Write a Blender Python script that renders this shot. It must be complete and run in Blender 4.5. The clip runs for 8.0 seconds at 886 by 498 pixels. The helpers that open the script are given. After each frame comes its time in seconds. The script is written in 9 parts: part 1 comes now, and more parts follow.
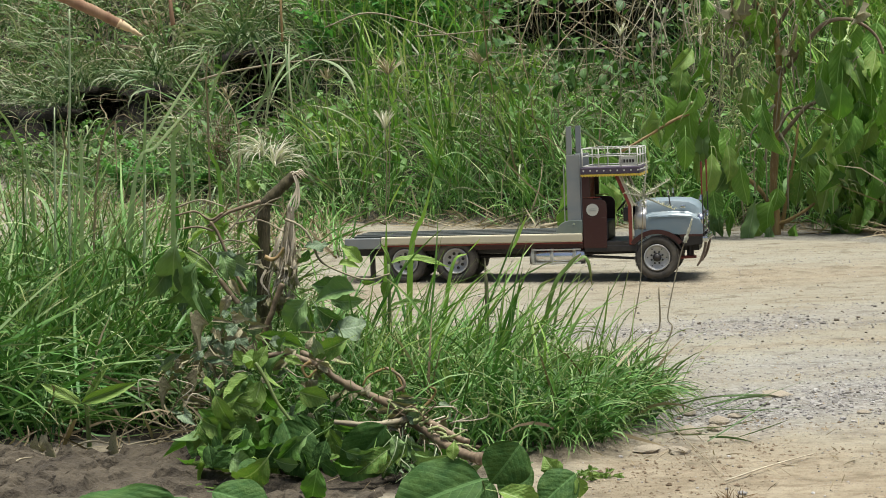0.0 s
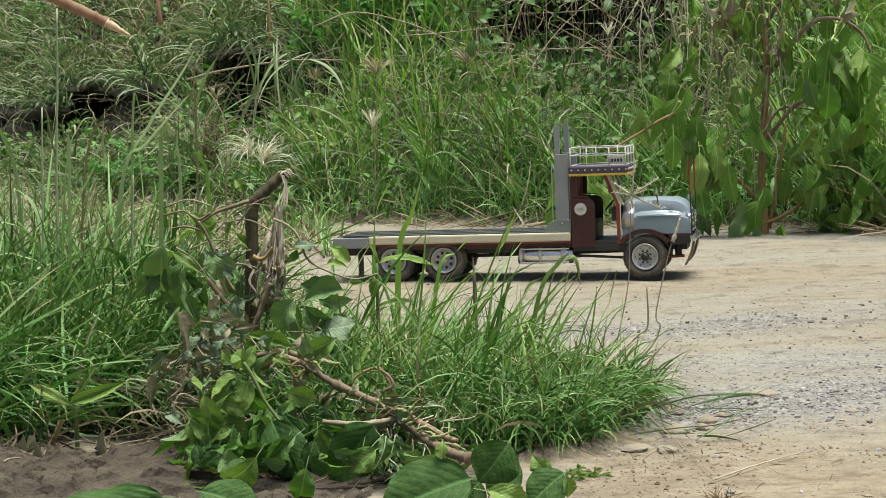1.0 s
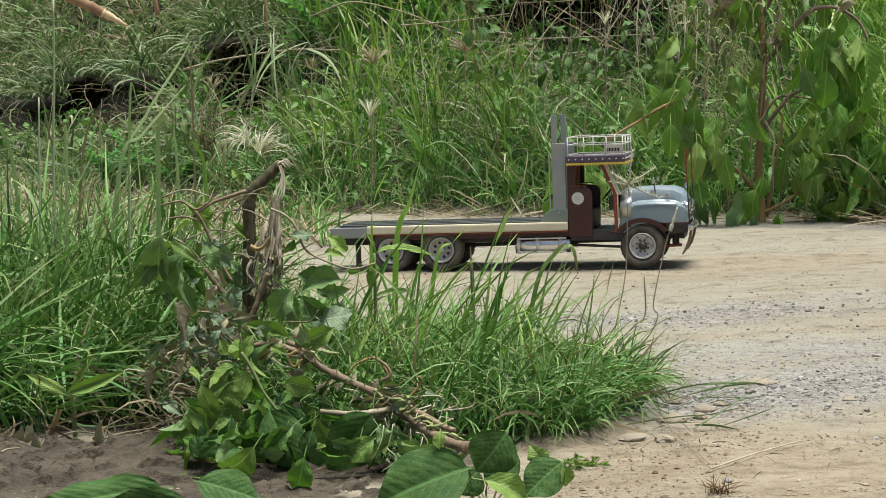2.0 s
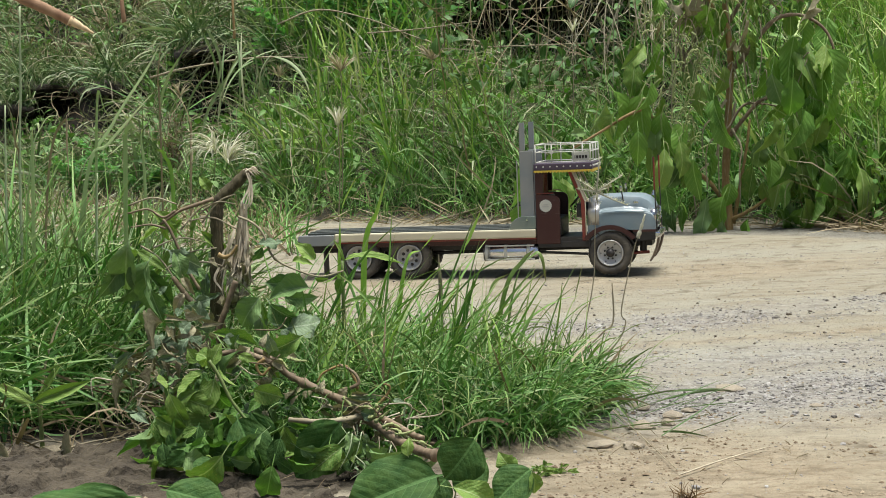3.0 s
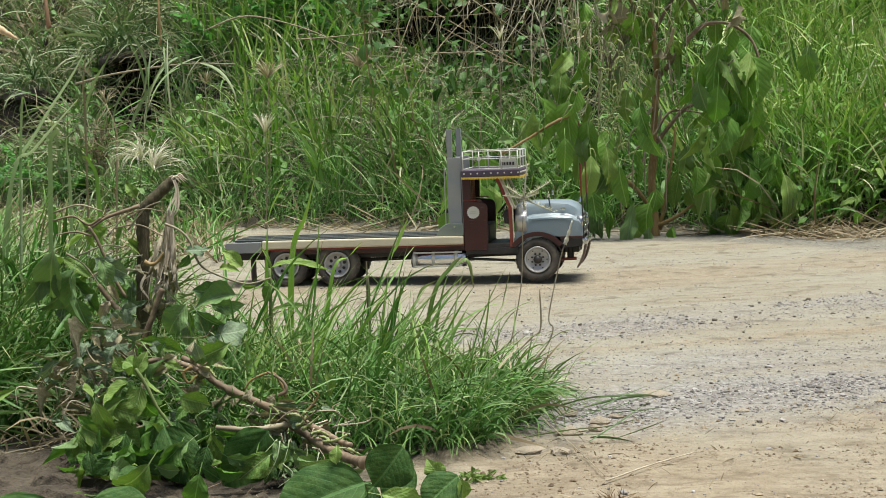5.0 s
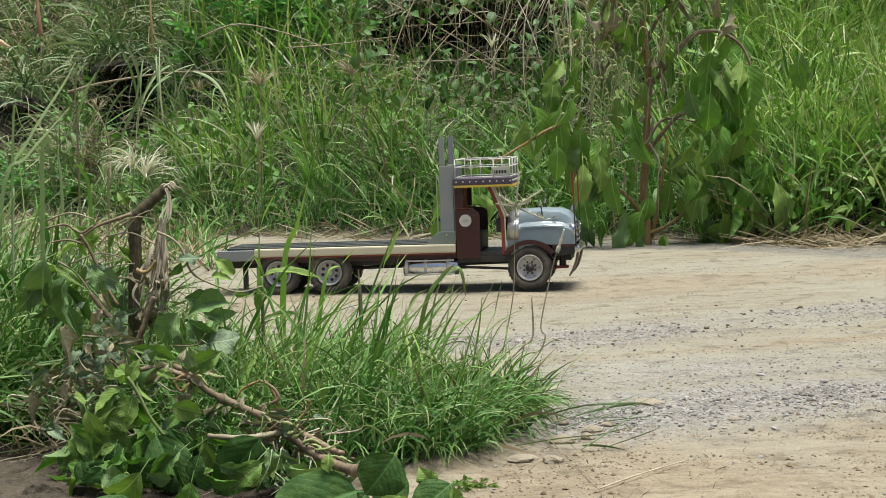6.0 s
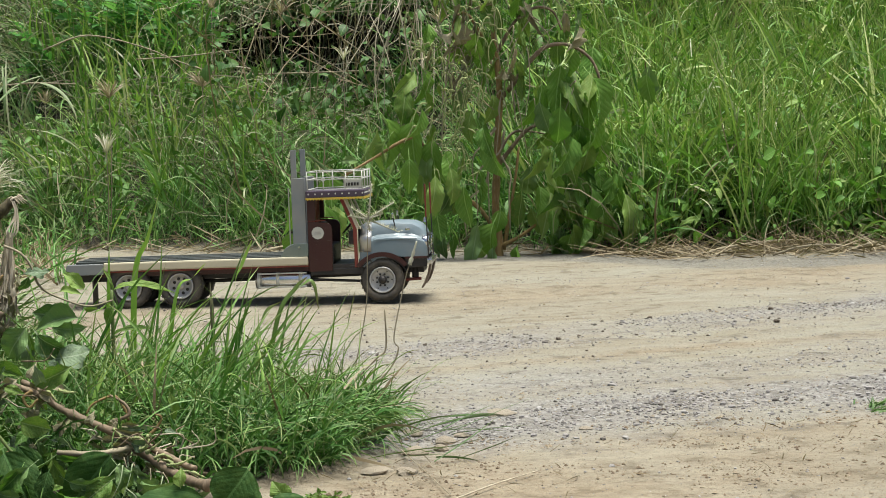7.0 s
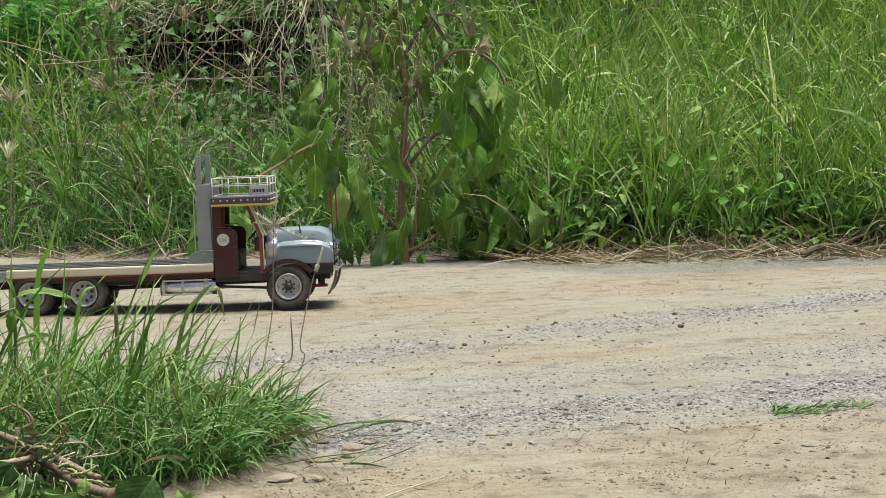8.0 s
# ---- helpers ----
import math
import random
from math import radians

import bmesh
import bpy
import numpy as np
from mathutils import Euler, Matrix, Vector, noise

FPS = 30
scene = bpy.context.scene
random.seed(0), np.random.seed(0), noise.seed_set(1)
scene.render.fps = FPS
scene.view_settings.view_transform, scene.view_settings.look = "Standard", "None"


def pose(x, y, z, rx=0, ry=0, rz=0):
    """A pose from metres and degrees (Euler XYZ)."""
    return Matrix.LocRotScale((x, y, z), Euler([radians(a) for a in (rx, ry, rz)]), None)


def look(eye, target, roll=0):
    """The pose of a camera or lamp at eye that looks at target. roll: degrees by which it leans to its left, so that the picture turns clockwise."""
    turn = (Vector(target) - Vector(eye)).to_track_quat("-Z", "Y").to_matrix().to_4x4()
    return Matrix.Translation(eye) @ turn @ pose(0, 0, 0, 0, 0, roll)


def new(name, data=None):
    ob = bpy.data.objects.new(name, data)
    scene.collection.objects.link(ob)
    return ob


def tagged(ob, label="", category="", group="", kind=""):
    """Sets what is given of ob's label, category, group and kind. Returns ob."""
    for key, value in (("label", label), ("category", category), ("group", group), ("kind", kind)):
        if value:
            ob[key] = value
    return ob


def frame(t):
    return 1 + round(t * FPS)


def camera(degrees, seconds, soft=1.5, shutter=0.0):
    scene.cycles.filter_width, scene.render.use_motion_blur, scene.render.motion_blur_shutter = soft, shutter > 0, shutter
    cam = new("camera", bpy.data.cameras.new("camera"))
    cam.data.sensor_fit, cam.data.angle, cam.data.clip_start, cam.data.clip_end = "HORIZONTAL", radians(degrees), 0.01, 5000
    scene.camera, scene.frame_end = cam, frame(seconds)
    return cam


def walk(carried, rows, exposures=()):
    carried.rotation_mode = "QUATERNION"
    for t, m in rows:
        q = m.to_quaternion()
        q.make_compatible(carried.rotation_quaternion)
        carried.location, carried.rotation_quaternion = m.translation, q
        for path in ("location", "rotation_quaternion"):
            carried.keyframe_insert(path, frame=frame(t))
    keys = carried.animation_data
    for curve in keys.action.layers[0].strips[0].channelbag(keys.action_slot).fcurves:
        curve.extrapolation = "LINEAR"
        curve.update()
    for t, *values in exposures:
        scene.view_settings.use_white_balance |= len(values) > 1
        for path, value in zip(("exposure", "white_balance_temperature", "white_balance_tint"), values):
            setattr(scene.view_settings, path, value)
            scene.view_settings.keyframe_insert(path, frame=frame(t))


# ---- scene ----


# ---- camera: one standing eye that pans with the model truck ----
EYE = 0.45
cam = camera(26.9, 8.0, soft=0.95)
ROWS = [  # seconds, yaw, pitch, roll
    (0.0, 0.0, -4.50, 0.0), (0.5, -0.028, -4.484, -0.018), (1.0, -0.369, -4.517, 0.044), (1.2, -0.42, -4.60, 0.08),
    (2.3, -0.516, -4.857, 0.20), (2.5, -0.805, -4.848, 0.24), (3.0, -1.451, -4.61, 0.188), (3.5, -1.986, -4.661, 0.196),
    (4.0, -2.606, -4.708, 0.171), (4.5, -3.284, -4.549, 0.148), (4.7, -3.479, -4.496, 0.14), (6.0, -3.93, -4.154, 0.10),
    (6.4, -4.15, -4.16, 0.14), (6.5, -4.668, -4.175, 0.15), (6.6, -5.657, -4.17, 0.14), (6.7, -6.424, -4.12, 0.12),
    (6.8, -7.212, -3.94, 0.10), (7.0, -8.495, -3.782, 0.076), (7.2, -9.567, -3.70, 0.06), (7.5, -10.49, -3.64, 0.043),
    (8.0, -11.4, -3.59, 0.042),
]
walk(cam, [(t, pose(0, 0, EYE, 90 + pitch, roll, yaw)) for t, yaw, pitch, roll in ROWS])

# ---- light: bright hazy sky, soft sun almost overhead ----
SUN_EL, SUN_AZ = 83.0, 110.0   # degrees up, degrees clockwise from straight ahead
world = bpy.data.worlds.new("sky")
scene.world = world
world.use_nodes = True
wt = world.node_tree
wt.nodes.clear()
w_out = wt.nodes.new("ShaderNodeOutputWorld")
w_bg = wt.nodes.new("ShaderNodeBackground")
w_sky = wt.nodes.new("ShaderNodeTexSky")
w_sky.sky_type = "NISHITA"
w_sky.sun_disc = False
w_sky.sun_elevation = radians(SUN_EL)
w_sky.sun_rotation = radians(SUN_AZ)
w_sky.dust_density = 4.0
w_sky.air_density = 1.0
w_bg.inputs["Strength"].default_value = 0.058
wt.links.new(w_sky.outputs[0], w_bg.inputs["Color"])
wt.links.new(w_bg.outputs[0], w_out.inputs["Surface"])
sun_data = bpy.data.lights.new("sun", "SUN")
sun_data.energy = 3.75
sun_data.angle = radians(32)
sun_data.color = (0.965, 0.965, 0.895)
sun = new("sun", sun_data)
_el, _az = radians(SUN_EL), radians(SUN_AZ)
sun_from = Vector((math.sin(_az) * math.cos(_el), math.cos(_az) * math.cos(_el), math.sin(_el))) * 30
sun.matrix_world = look(sun_from, (0, 0, 0))
scene.view_settings.exposure = 0.93


# ---- materials ----
def nodes_of(name):
    m = bpy.data.materials.new(name)
    m.use_nodes = True
    nt = m.node_tree
    nt.nodes.clear()
    out = nt.nodes.new("ShaderNodeOutputMaterial")
    b = nt.nodes.new("ShaderNodeBsdfPrincipled")
    nt.links.new(b.outputs[0], out.inputs["Surface"])
    return m, nt, b, out


def node(nt, kind, **inputs):
    n = nt.nodes.new(kind)
    for k, v in inputs.items():
        n.inputs[k.replace("_", " ")].default_value = v
    return n


def ramp(nt, source, stops):
    r = nt.nodes.new("ShaderNodeValToRGB")
    el = r.color_ramp.elements
    while len(el) < len(stops):
        el.new(0.5)
    for e, (p, c) in zip(el, stops):
        e.position = p
        e.color = (*c, 1) if len(c) == 3 else c
    nt.links.new(source, r.inputs[0])
    return r.outputs["Color"]


def mixc(nt, fac, a, b, mode="MIX"):
    n = nt.nodes.new("ShaderNodeMix")
    n.data_type = "RGBA"
    n.blend_type = mode
    for sock, v in ((n.inputs[0], fac), (n.inputs[6], a), (n.inputs[7], b)):
        if isinstance(v, (int, float)):
            sock.default_value = v
        elif isinstance(v, tuple):
            sock.default_value = (*v, 1)
        else:
            nt.links.new(v, sock)
    return n.outputs[2]


def mth(nt, op, a, b=0.0, c=None):
    n = nt.nodes.new("ShaderNodeMath")
    n.operation = op
    for i, v in enumerate((a, b) if c is None else (a, b, c)):
        if isinstance(v, (int, float)):
            n.inputs[i].default_value = v
        else:
            nt.links.new(v, n.inputs[i])
    return n.outputs[0]


def coords(nt, which="Object", scale=(1, 1, 1)):
    tc = nt.nodes.new("ShaderNodeTexCoord")
    mp = nt.nodes.new("ShaderNodeMapping")
    mp.inputs["Scale"].default_value = scale
    nt.links.new(tc.outputs[which], mp.inputs[0])
    return mp.outputs[0]


def noise_of(nt, scale, detail=4.0, vec=None, rough=0.6):
    n = node(nt, "ShaderNodeTexNoise", Scale=scale, Detail=detail, Roughness=rough)
    if vec is not None:
        nt.links.new(vec, n.inputs["Vector"])
    return n.outputs[0]


def bump(nt, b, height, strength=0.4, dist=0.01):
    n = node(nt, "ShaderNodeBump", Strength=strength, Distance=dist)
    nt.links.new(height, n.inputs["Height"])
    nt.links.new(n.outputs[0], b.inputs["Normal"])


def blade_material(name, stops, tip, gloss=0.5, through_light=0.3, midrib=0.35):
    """Thin leaf blades: colour differs blade by blade, tips dry out, light comes through."""
    m, nt, b, out = nodes_of(name)
    geo = nt.nodes.new("ShaderNodeNewGeometry")
    base = ramp(nt, geo.outputs["Random Per Island"], [(p, tuple(0.94 * v for v in c)) for p, c in stops])
    uv = nt.nodes.new("ShaderNodeUVMap")
    sep = nt.nodes.new("ShaderNodeSeparateXYZ")
    nt.links.new(uv.outputs[0], sep.inputs[0])
    streak = noise_of(nt, 60, 3, coords(nt, "Object", (1, 1, 0.15)))
    base = mixc(nt, mth(nt, "MULTIPLY", streak, min(0.3, midrib)), base, (0.10, 0.225, 0.052), "MIX")
    dry = mth(nt, "MULTIPLY", mth(nt, "POWER", sep.outputs[1], 5.0), mth(nt, "MULTIPLY", noise_of(nt, 7, 2, coords(nt)), 1.3))
    base = mixc(nt, dry, base, tip)
    rib = mth(nt, "LESS_THAN", mth(nt, "ABSOLUTE", mth(nt, "SUBTRACT", sep.outputs[0], 0.5)), 0.07)
    base = mixc(nt, mth(nt, "MULTIPLY", rib, midrib), base, (0.20, 0.40, 0.11))
    nt.links.new(base, b.inputs["Base Color"])
    b.inputs["Roughness"].default_value = gloss
    b.inputs["Specular IOR Level"].default_value = 0.28
    tr = nt.nodes.new("ShaderNodeBsdfTranslucent")
    nt.links.new(mixc(nt, 1.0, base, (0.85, 1.0, 0.5), "MULTIPLY"), tr.inputs[0])
    mx = nt.nodes.new("ShaderNodeMixShader")
    mx.inputs[0].default_value = through_light
    nt.links.new(b.outputs[0], mx.inputs[1])
    nt.links.new(tr.outputs[0], mx.inputs[2])
    nt.links.new(mx.outputs[0], out.inputs["Surface"])
    return m


def leaf_material(name, dark, light, vein, gloss=0.5, through_light=0.3, veins=9.0, blotch=None, relief=0.26, ribbed=0.2):
    """Broad leaves with a pale midrib, slanting side veins, puckers and blotches."""
    m, nt, b, out = nodes_of(name)
    info = nt.nodes.new("ShaderNodeObjectInfo")
    uv = nt.nodes.new("ShaderNodeUVMap")
    sep = nt.nodes.new("ShaderNodeSeparateXYZ")
    nt.links.new(uv.outputs[0], sep.inputs[0])
    off = mth(nt, "ABSOLUTE", mth(nt, "SUBTRACT", sep.outputs[0], 0.5))
    side = mth(nt, "SUBTRACT", mth(nt, "MULTIPLY", sep.outputs[1], veins), mth(nt, "MULTIPLY", off, veins * 0.62))
    saw = mth(nt, "ABSOLUTE", mth(nt, "SUBTRACT", mth(nt, "FRACT", side), 0.5))
    line = mth(nt, "LESS_THAN", saw, 0.045)
    rib = mth(nt, "LESS_THAN", off, 0.022)
    lines = mth(nt, "MAXIMUM", mth(nt, "MULTIPLY", line, ribbed), mth(nt, "MULTIPLY", rib, 0.8))
    geo = nt.nodes.new("ShaderNodeNewGeometry")
    rnd = mth(nt, "FRACT", mth(nt, "ADD", info.outputs["Random"], geo.outputs["Random Per Island"]))
    dark, light = tuple(0.86 * v for v in dark), tuple(0.86 * v for v in light)
    base = mixc(nt, rnd, dark, light)
    n1 = noise_of(nt, 5, 5, coords(nt, "Object"))
    base = mixc(nt, ramp(nt, n1, [(0.35, (0, 0, 0)), (0.7, (0.6, 0.6, 0.6))]), base, mixc(nt, 0.5, light, (0.15, 0.22, 0.05)))
    if blotch:
        spots = ramp(nt, noise_of(nt, 26, 5, coords(nt, "Object")), [(0.56, (0, 0, 0)), (0.68, (1, 1, 1))])
        base = mixc(nt, mth(nt, "MULTIPLY", spots, 0.8), base, blotch)
    base = mixc(nt, lines, base, vein)
    nt.links.new(base, b.inputs["Base Color"])
    b.inputs["Roughness"].default_value = gloss
    b.inputs["Specular IOR Level"].default_value = 0.22
    bump(nt, b, mth(nt, "ADD", mth(nt, "MULTIPLY", saw, relief), mth(nt, "MULTIPLY", n1, 1.2)), 0.5, 0.005)
    tr = nt.nodes.new("ShaderNodeBsdfTranslucent")
    nt.links.new(mixc(nt, 1.0, base, (0.85, 1.0, 0.45), "MULTIPLY"), tr.inputs[0])
    mx = nt.nodes.new("ShaderNodeMixShader")
    mx.inputs[0].default_value = through_light
    nt.links.new(b.outputs[0], mx.inputs[1])
    nt.links.new(tr.outputs[0], mx.inputs[2])
    nt.links.new(mx.outputs[0], out.inputs["Surface"])
    return m


def rough_material(name, a, b_, scale=30.0, rough=0.85, relief=0.5, stretch=(1, 1, 1), dist=0.004, metal=0.0, fine=None):
    """Two-tone weathered surface with relief at two scales."""
    m, nt, b, out = nodes_of(name)
    v = coords(nt, "Object", stretch)
    n1, n2 = noise_of(nt, scale, 6, v), noise_of(nt, scale * 7, 3, v)
    base = mixc(nt, ramp(nt, n1, [(0.3, (0, 0, 0)), (0.7, (1, 1, 1))]), a, b_)
    if fine:
        base = mixc(nt, ramp(nt, n2, [(0.5, (0, 0, 0)), (0.72, (0.7, 0.7, 0.7))]), base, fine)
    nt.links.new(base, b.inputs["Base Color"])
    b.inputs["Roughness"].default_value = rough
    b.inputs["Metallic"].default_value = metal
    bump(nt, b, mth(nt, "ADD", n1, mth(nt, "MULTIPLY", n2, 0.4)), relief, dist)
    return m


def paint_material(name, colour, rough=0.35, dust=(0.42, 0.36, 0.27), dusty=0.25, metal=0.0, coat=0.0):
    """Hand-painted sheet with road dust and fine scratches."""
    m, nt, b, out = nodes_of(name)
    v = coords(nt, "Object")
    d = mth(nt, "MULTIPLY", ramp(nt, noise_of(nt, 18, 6, v), [(0.35, (0, 0, 0)), (0.75, (1, 1, 1))]), dusty)
    base = mixc(nt, d, colour, dust)
    scr = ramp(nt, noise_of(nt, 160, 2, coords(nt, "Object", (0.2, 1, 3))), [(0.66, (0, 0, 0)), (0.74, (1, 1, 1))])
    base = mixc(nt, mth(nt, "MULTIPLY", scr, 0.12), base, (0.6, 0.58, 0.55))
    nt.links.new(base, b.inputs["Base Color"])
    rr = mth(nt, "ADD", mth(nt, "MULTIPLY", noise_of(nt, 40, 4, v), 0.25), rough - 0.1)
    nt.links.new(rr, b.inputs["Roughness"])
    b.inputs["Metallic"].default_value = metal
    b.inputs["Coat Weight"].default_value = coat
    bump(nt, b, noise_of(nt, 25, 3, v), 0.12, 0.002)
    return m


G_STOPS = [(0.0, (0.019, 0.060, 0.013)), (0.35, (0.046, 0.148, 0.028)), (0.7, (0.095, 0.248, 0.052)), (0.88, (0.180, 0.355, 0.105)), (1.0, (0.370, 0.450, 0.240))]
grass_verge = blade_material("verge_grass_blade", G_STOPS, (0.33, 0.26, 0.12), 0.48, 0.17)
grass_mixed = blade_material("mixed_grass_blade", [(0.0, (0.020, 0.071, 0.012)), (0.36, (0.062, 0.205, 0.034)), (0.66, (0.145, 0.360, 0.075)), (0.88, (0.27, 0.48, 0.16)), (1.0, (0.56, 0.62, 0.36))],
                             (0.34, 0.29, 0.15), 0.5, 0.17)
grass_lodged = blade_material("lodged_grass_blade", [(0.0, (0.024, 0.053, 0.019)), (0.40, (0.088, 0.150, 0.062)), (0.70, (0.190, 0.252, 0.138)), (0.90, (0.35, 0.36, 0.26)), (1.0, (0.55, 0.52, 0.43))],
                              (0.38, 0.33, 0.19), 0.55, 0.13)
grass_bright = blade_material("tall_green_grass_blade", [(0.0, (0.048, 0.124, 0.020)), (0.4, (0.158, 0.330, 0.049)), (0.8, (0.306, 0.477, 0.102)), (0.95, (0.527, 0.557, 0.226)), (1.0, (0.620, 0.599, 0.496))],
                              (0.348, 0.309, 0.125), 0.45, 0.24)
vine_olive = blade_material("olive_vine", [(0.0, (0.035, 0.045, 0.016)), (0.5, (0.095, 0.110, 0.045)), (1.0, (0.22, 0.22, 0.12))], (0.22, 0.20, 0.11), 0.6, 0.12, 0.1)
vine_tan = blade_material("tan_vine", [(0.0, (0.075, 0.064, 0.036)), (0.5, (0.165, 0.145, 0.090)), (1.0, (0.34, 0.31, 0.22))], (0.28, 0.24, 0.15), 0.7, 0.1, 0.0)
fern_green = blade_material("fern_leaflet", [(0.0, (0.055, 0.175, 0.048)), (0.6, (0.115, 0.320, 0.09)), (1.0, (0.21, 0.43, 0.15))], (0.16, 0.30, 0.09), 0.5, 0.5, 0.15)
grass_fresh = blade_material("fresh_tuft_blade", [(0.0, (0.030, 0.085, 0.018)), (0.45, (0.105, 0.250, 0.046)), (0.85, (0.230, 0.400, 0.098)), (1.0, (0.46, 0.53, 0.25))], (0.30, 0.28, 0.12), 0.5, 0.2)
grass_pale = blade_material("pale_long_blade", [(0.0, (0.19, 0.28, 0.10)), (0.5, (0.31, 0.40, 0.18)), (1.0, (0.43, 0.49, 0.29))], (0.50, 0.46, 0.30), 0.55, 0.25)
grass_strap = blade_material("strap_blade", [(0.0, (0.085, 0.135, 0.055)), (0.45, (0.20, 0.27, 0.135)), (0.8, (0.33, 0.38, 0.23)), (1.0, (0.50, 0.50, 0.36))], (0.42, 0.37, 0.24), 0.6, 0.22, 0.25)
grass_lime = blade_material("lime_blade", [(0.0, (0.16, 0.33, 0.045)), (0.5, (0.30, 0.50, 0.085)), (1.0, (0.46, 0.60, 0.16))], (0.42, 0.42, 0.14), 0.45, 0.45)
straw_dry = blade_material("dry_straw", [(0.0, (0.11, 0.08, 0.045)), (0.5, (0.22, 0.17, 0.10)), (1.0, (0.40, 0.34, 0.23))], (0.42, 0.35, 0.22), 0.75, 0.12, 0.0)
stem_tan = blade_material("grey_tan_stem", [(0.0, (0.17, 0.15, 0.10)), (0.5, (0.30, 0.27, 0.19)), (1.0, (0.46, 0.42, 0.31))], (0.42, 0.37, 0.26), 0.75, 0.1, 0.0)
plume_pale = blade_material("pale_plume", [(0.0, (0.46, 0.43, 0.33)), (1.0, (0.70, 0.67, 0.56))], (0.66, 0.63, 0.52), 0.7, 0.3, 0.0)
fan_tan = blade_material("tan_seed_fan", [(0.0, (0.30, 0.24, 0.16)), (1.0, (0.50, 0.43, 0.32))], (0.48, 0.41, 0.31), 0.7, 0.2, 0.0)
seed_brown = blade_material("brown_seed", [(0.0, (0.085, 0.050, 0.025)), (1.0, (0.20, 0.13, 0.065))], (0.18, 0.12, 0.06), 0.8, 0.1, 0.0)
catkin_pale = rough_material("pale_green_catkin", (0.21, 0.26, 0.09), (0.36, 0.39, 0.17), 160, 0.8, 0.8)
leaf_green = leaf_material("weed_leaf", (0.050, 0.140, 0.023), (0.130, 0.285, 0.050), (0.21, 0.36, 0.10))
leaf_light = leaf_material("young_weed_leaf", (0.095, 0.215, 0.035), (0.265, 0.40, 0.095), (0.34, 0.44, 0.18), 0.52, 0.25, blotch=(0.34, 0.32, 0.09))
leaf_dull = leaf_material("wilted_weed_leaf", (0.072, 0.160, 0.048), (0.205, 0.325, 0.122), (0.256, 0.342, 0.183), 0.6, 0.15)
leaf_grey = leaf_material("greyish_leaf_underside", (0.10, 0.165, 0.10), (0.22, 0.29, 0.19), (0.33, 0.39, 0.28), 0.7, 0.15)
leaf_withered = leaf_material("withered_leaf", (0.19, 0.16, 0.10), (0.43, 0.375, 0.26), (0.45, 0.38, 0.26), 0.75, 0.1, blotch=(0.10, 0.13, 0.04))
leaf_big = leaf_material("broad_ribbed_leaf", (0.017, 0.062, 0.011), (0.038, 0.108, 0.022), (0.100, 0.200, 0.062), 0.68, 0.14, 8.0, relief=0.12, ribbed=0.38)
leaf_slender = leaf_material("slender_leaf", (0.045, 0.130, 0.024), (0.140, 0.300, 0.068), (0.22, 0.34, 0.13), 0.5, 0.22, 4.0)
# darker copy of the slender leaf, shade put into its colour
leaf_shaded = leaf_material("shaded_weed_leaf", (0.026, 0.080, 0.020), (0.085, 0.190, 0.050), (0.15, 0.26, 0.09), 0.5, 0.2, 4.0)
leaf_heart = leaf_material("heart_leaf", (0.070, 0.190, 0.028), (0.200, 0.385, 0.062), (0.30, 0.46, 0.15), 0.45, 0.20, 8.0, relief=0.7, ribbed=0.35)
leaf_creeper = leaf_material("creeper_leaf", (0.055, 0.171, 0.027), (0.171, 0.378, 0.061), (0.220, 0.390, 0.122), 0.5, 0.28, 5.0)
stem_red = rough_material("reddish_stem", (0.150, 0.094, 0.032), (0.310, 0.205, 0.075), 26, 0.7, 0.4, (1, 1, 0.2), fine=(0.33, 0.26, 0.15))
stem_pink = rough_material("fallen_brown_stem", (0.088, 0.058, 0.034), (0.205, 0.148, 0.090), 22, 0.7, 0.5, (0.4, 1, 0.4), fine=(0.33, 0.25, 0.16))
stem_bark = rough_material("dark_mossy_bark", (0.035, 0.028, 0.014), (0.10, 0.085, 0.04), 45, 0.9, 0.9, (1, 1, 0.25), fine=(0.16, 0.13, 0.07))
fibre_dry = rough_material("shredded_fibre", (0.33, 0.275, 0.195), (0.58, 0.51, 0.39), 60, 0.85, 0.6, (1, 1, 0.15))
stem_pale = rough_material("pale_green_stalk", (0.23, 0.30, 0.15), (0.37, 0.43, 0.26), 40, 0.6, 0.3, (1, 1, 0.2))
stem_green = rough_material("green_stalk", (0.08, 0.13, 0.03), (0.17, 0.21, 0.07), 40, 0.6, 0.3, (1, 1, 0.2))
stem_dry = rough_material("dry_stalk", (0.17, 0.14, 0.085), (0.34, 0.295, 0.20), 40, 0.8, 0.4, (1, 1, 0.2))
wood_split = rough_material("split_pale_wood", (0.42, 0.29, 0.16), (0.60, 0.46, 0.28), 30, 0.75, 0.5, (1, 1, 0.15))
wood_orange = rough_material("orange_brown_bark", (0.176, 0.089, 0.047), (0.288, 0.178, 0.102), 24, 0.8, 0.5, (1, 1, 0.3))
stone_pale = rough_material("pale_stone", (0.238, 0.200, 0.145), (0.357, 0.306, 0.230), 30, 0.9, 0.6, fine=(0.238, 0.204, 0.153))
clod_dark = rough_material("dark_clod", (0.075, 0.057, 0.042), (0.16, 0.125, 0.09), 60, 0.95, 0.8)


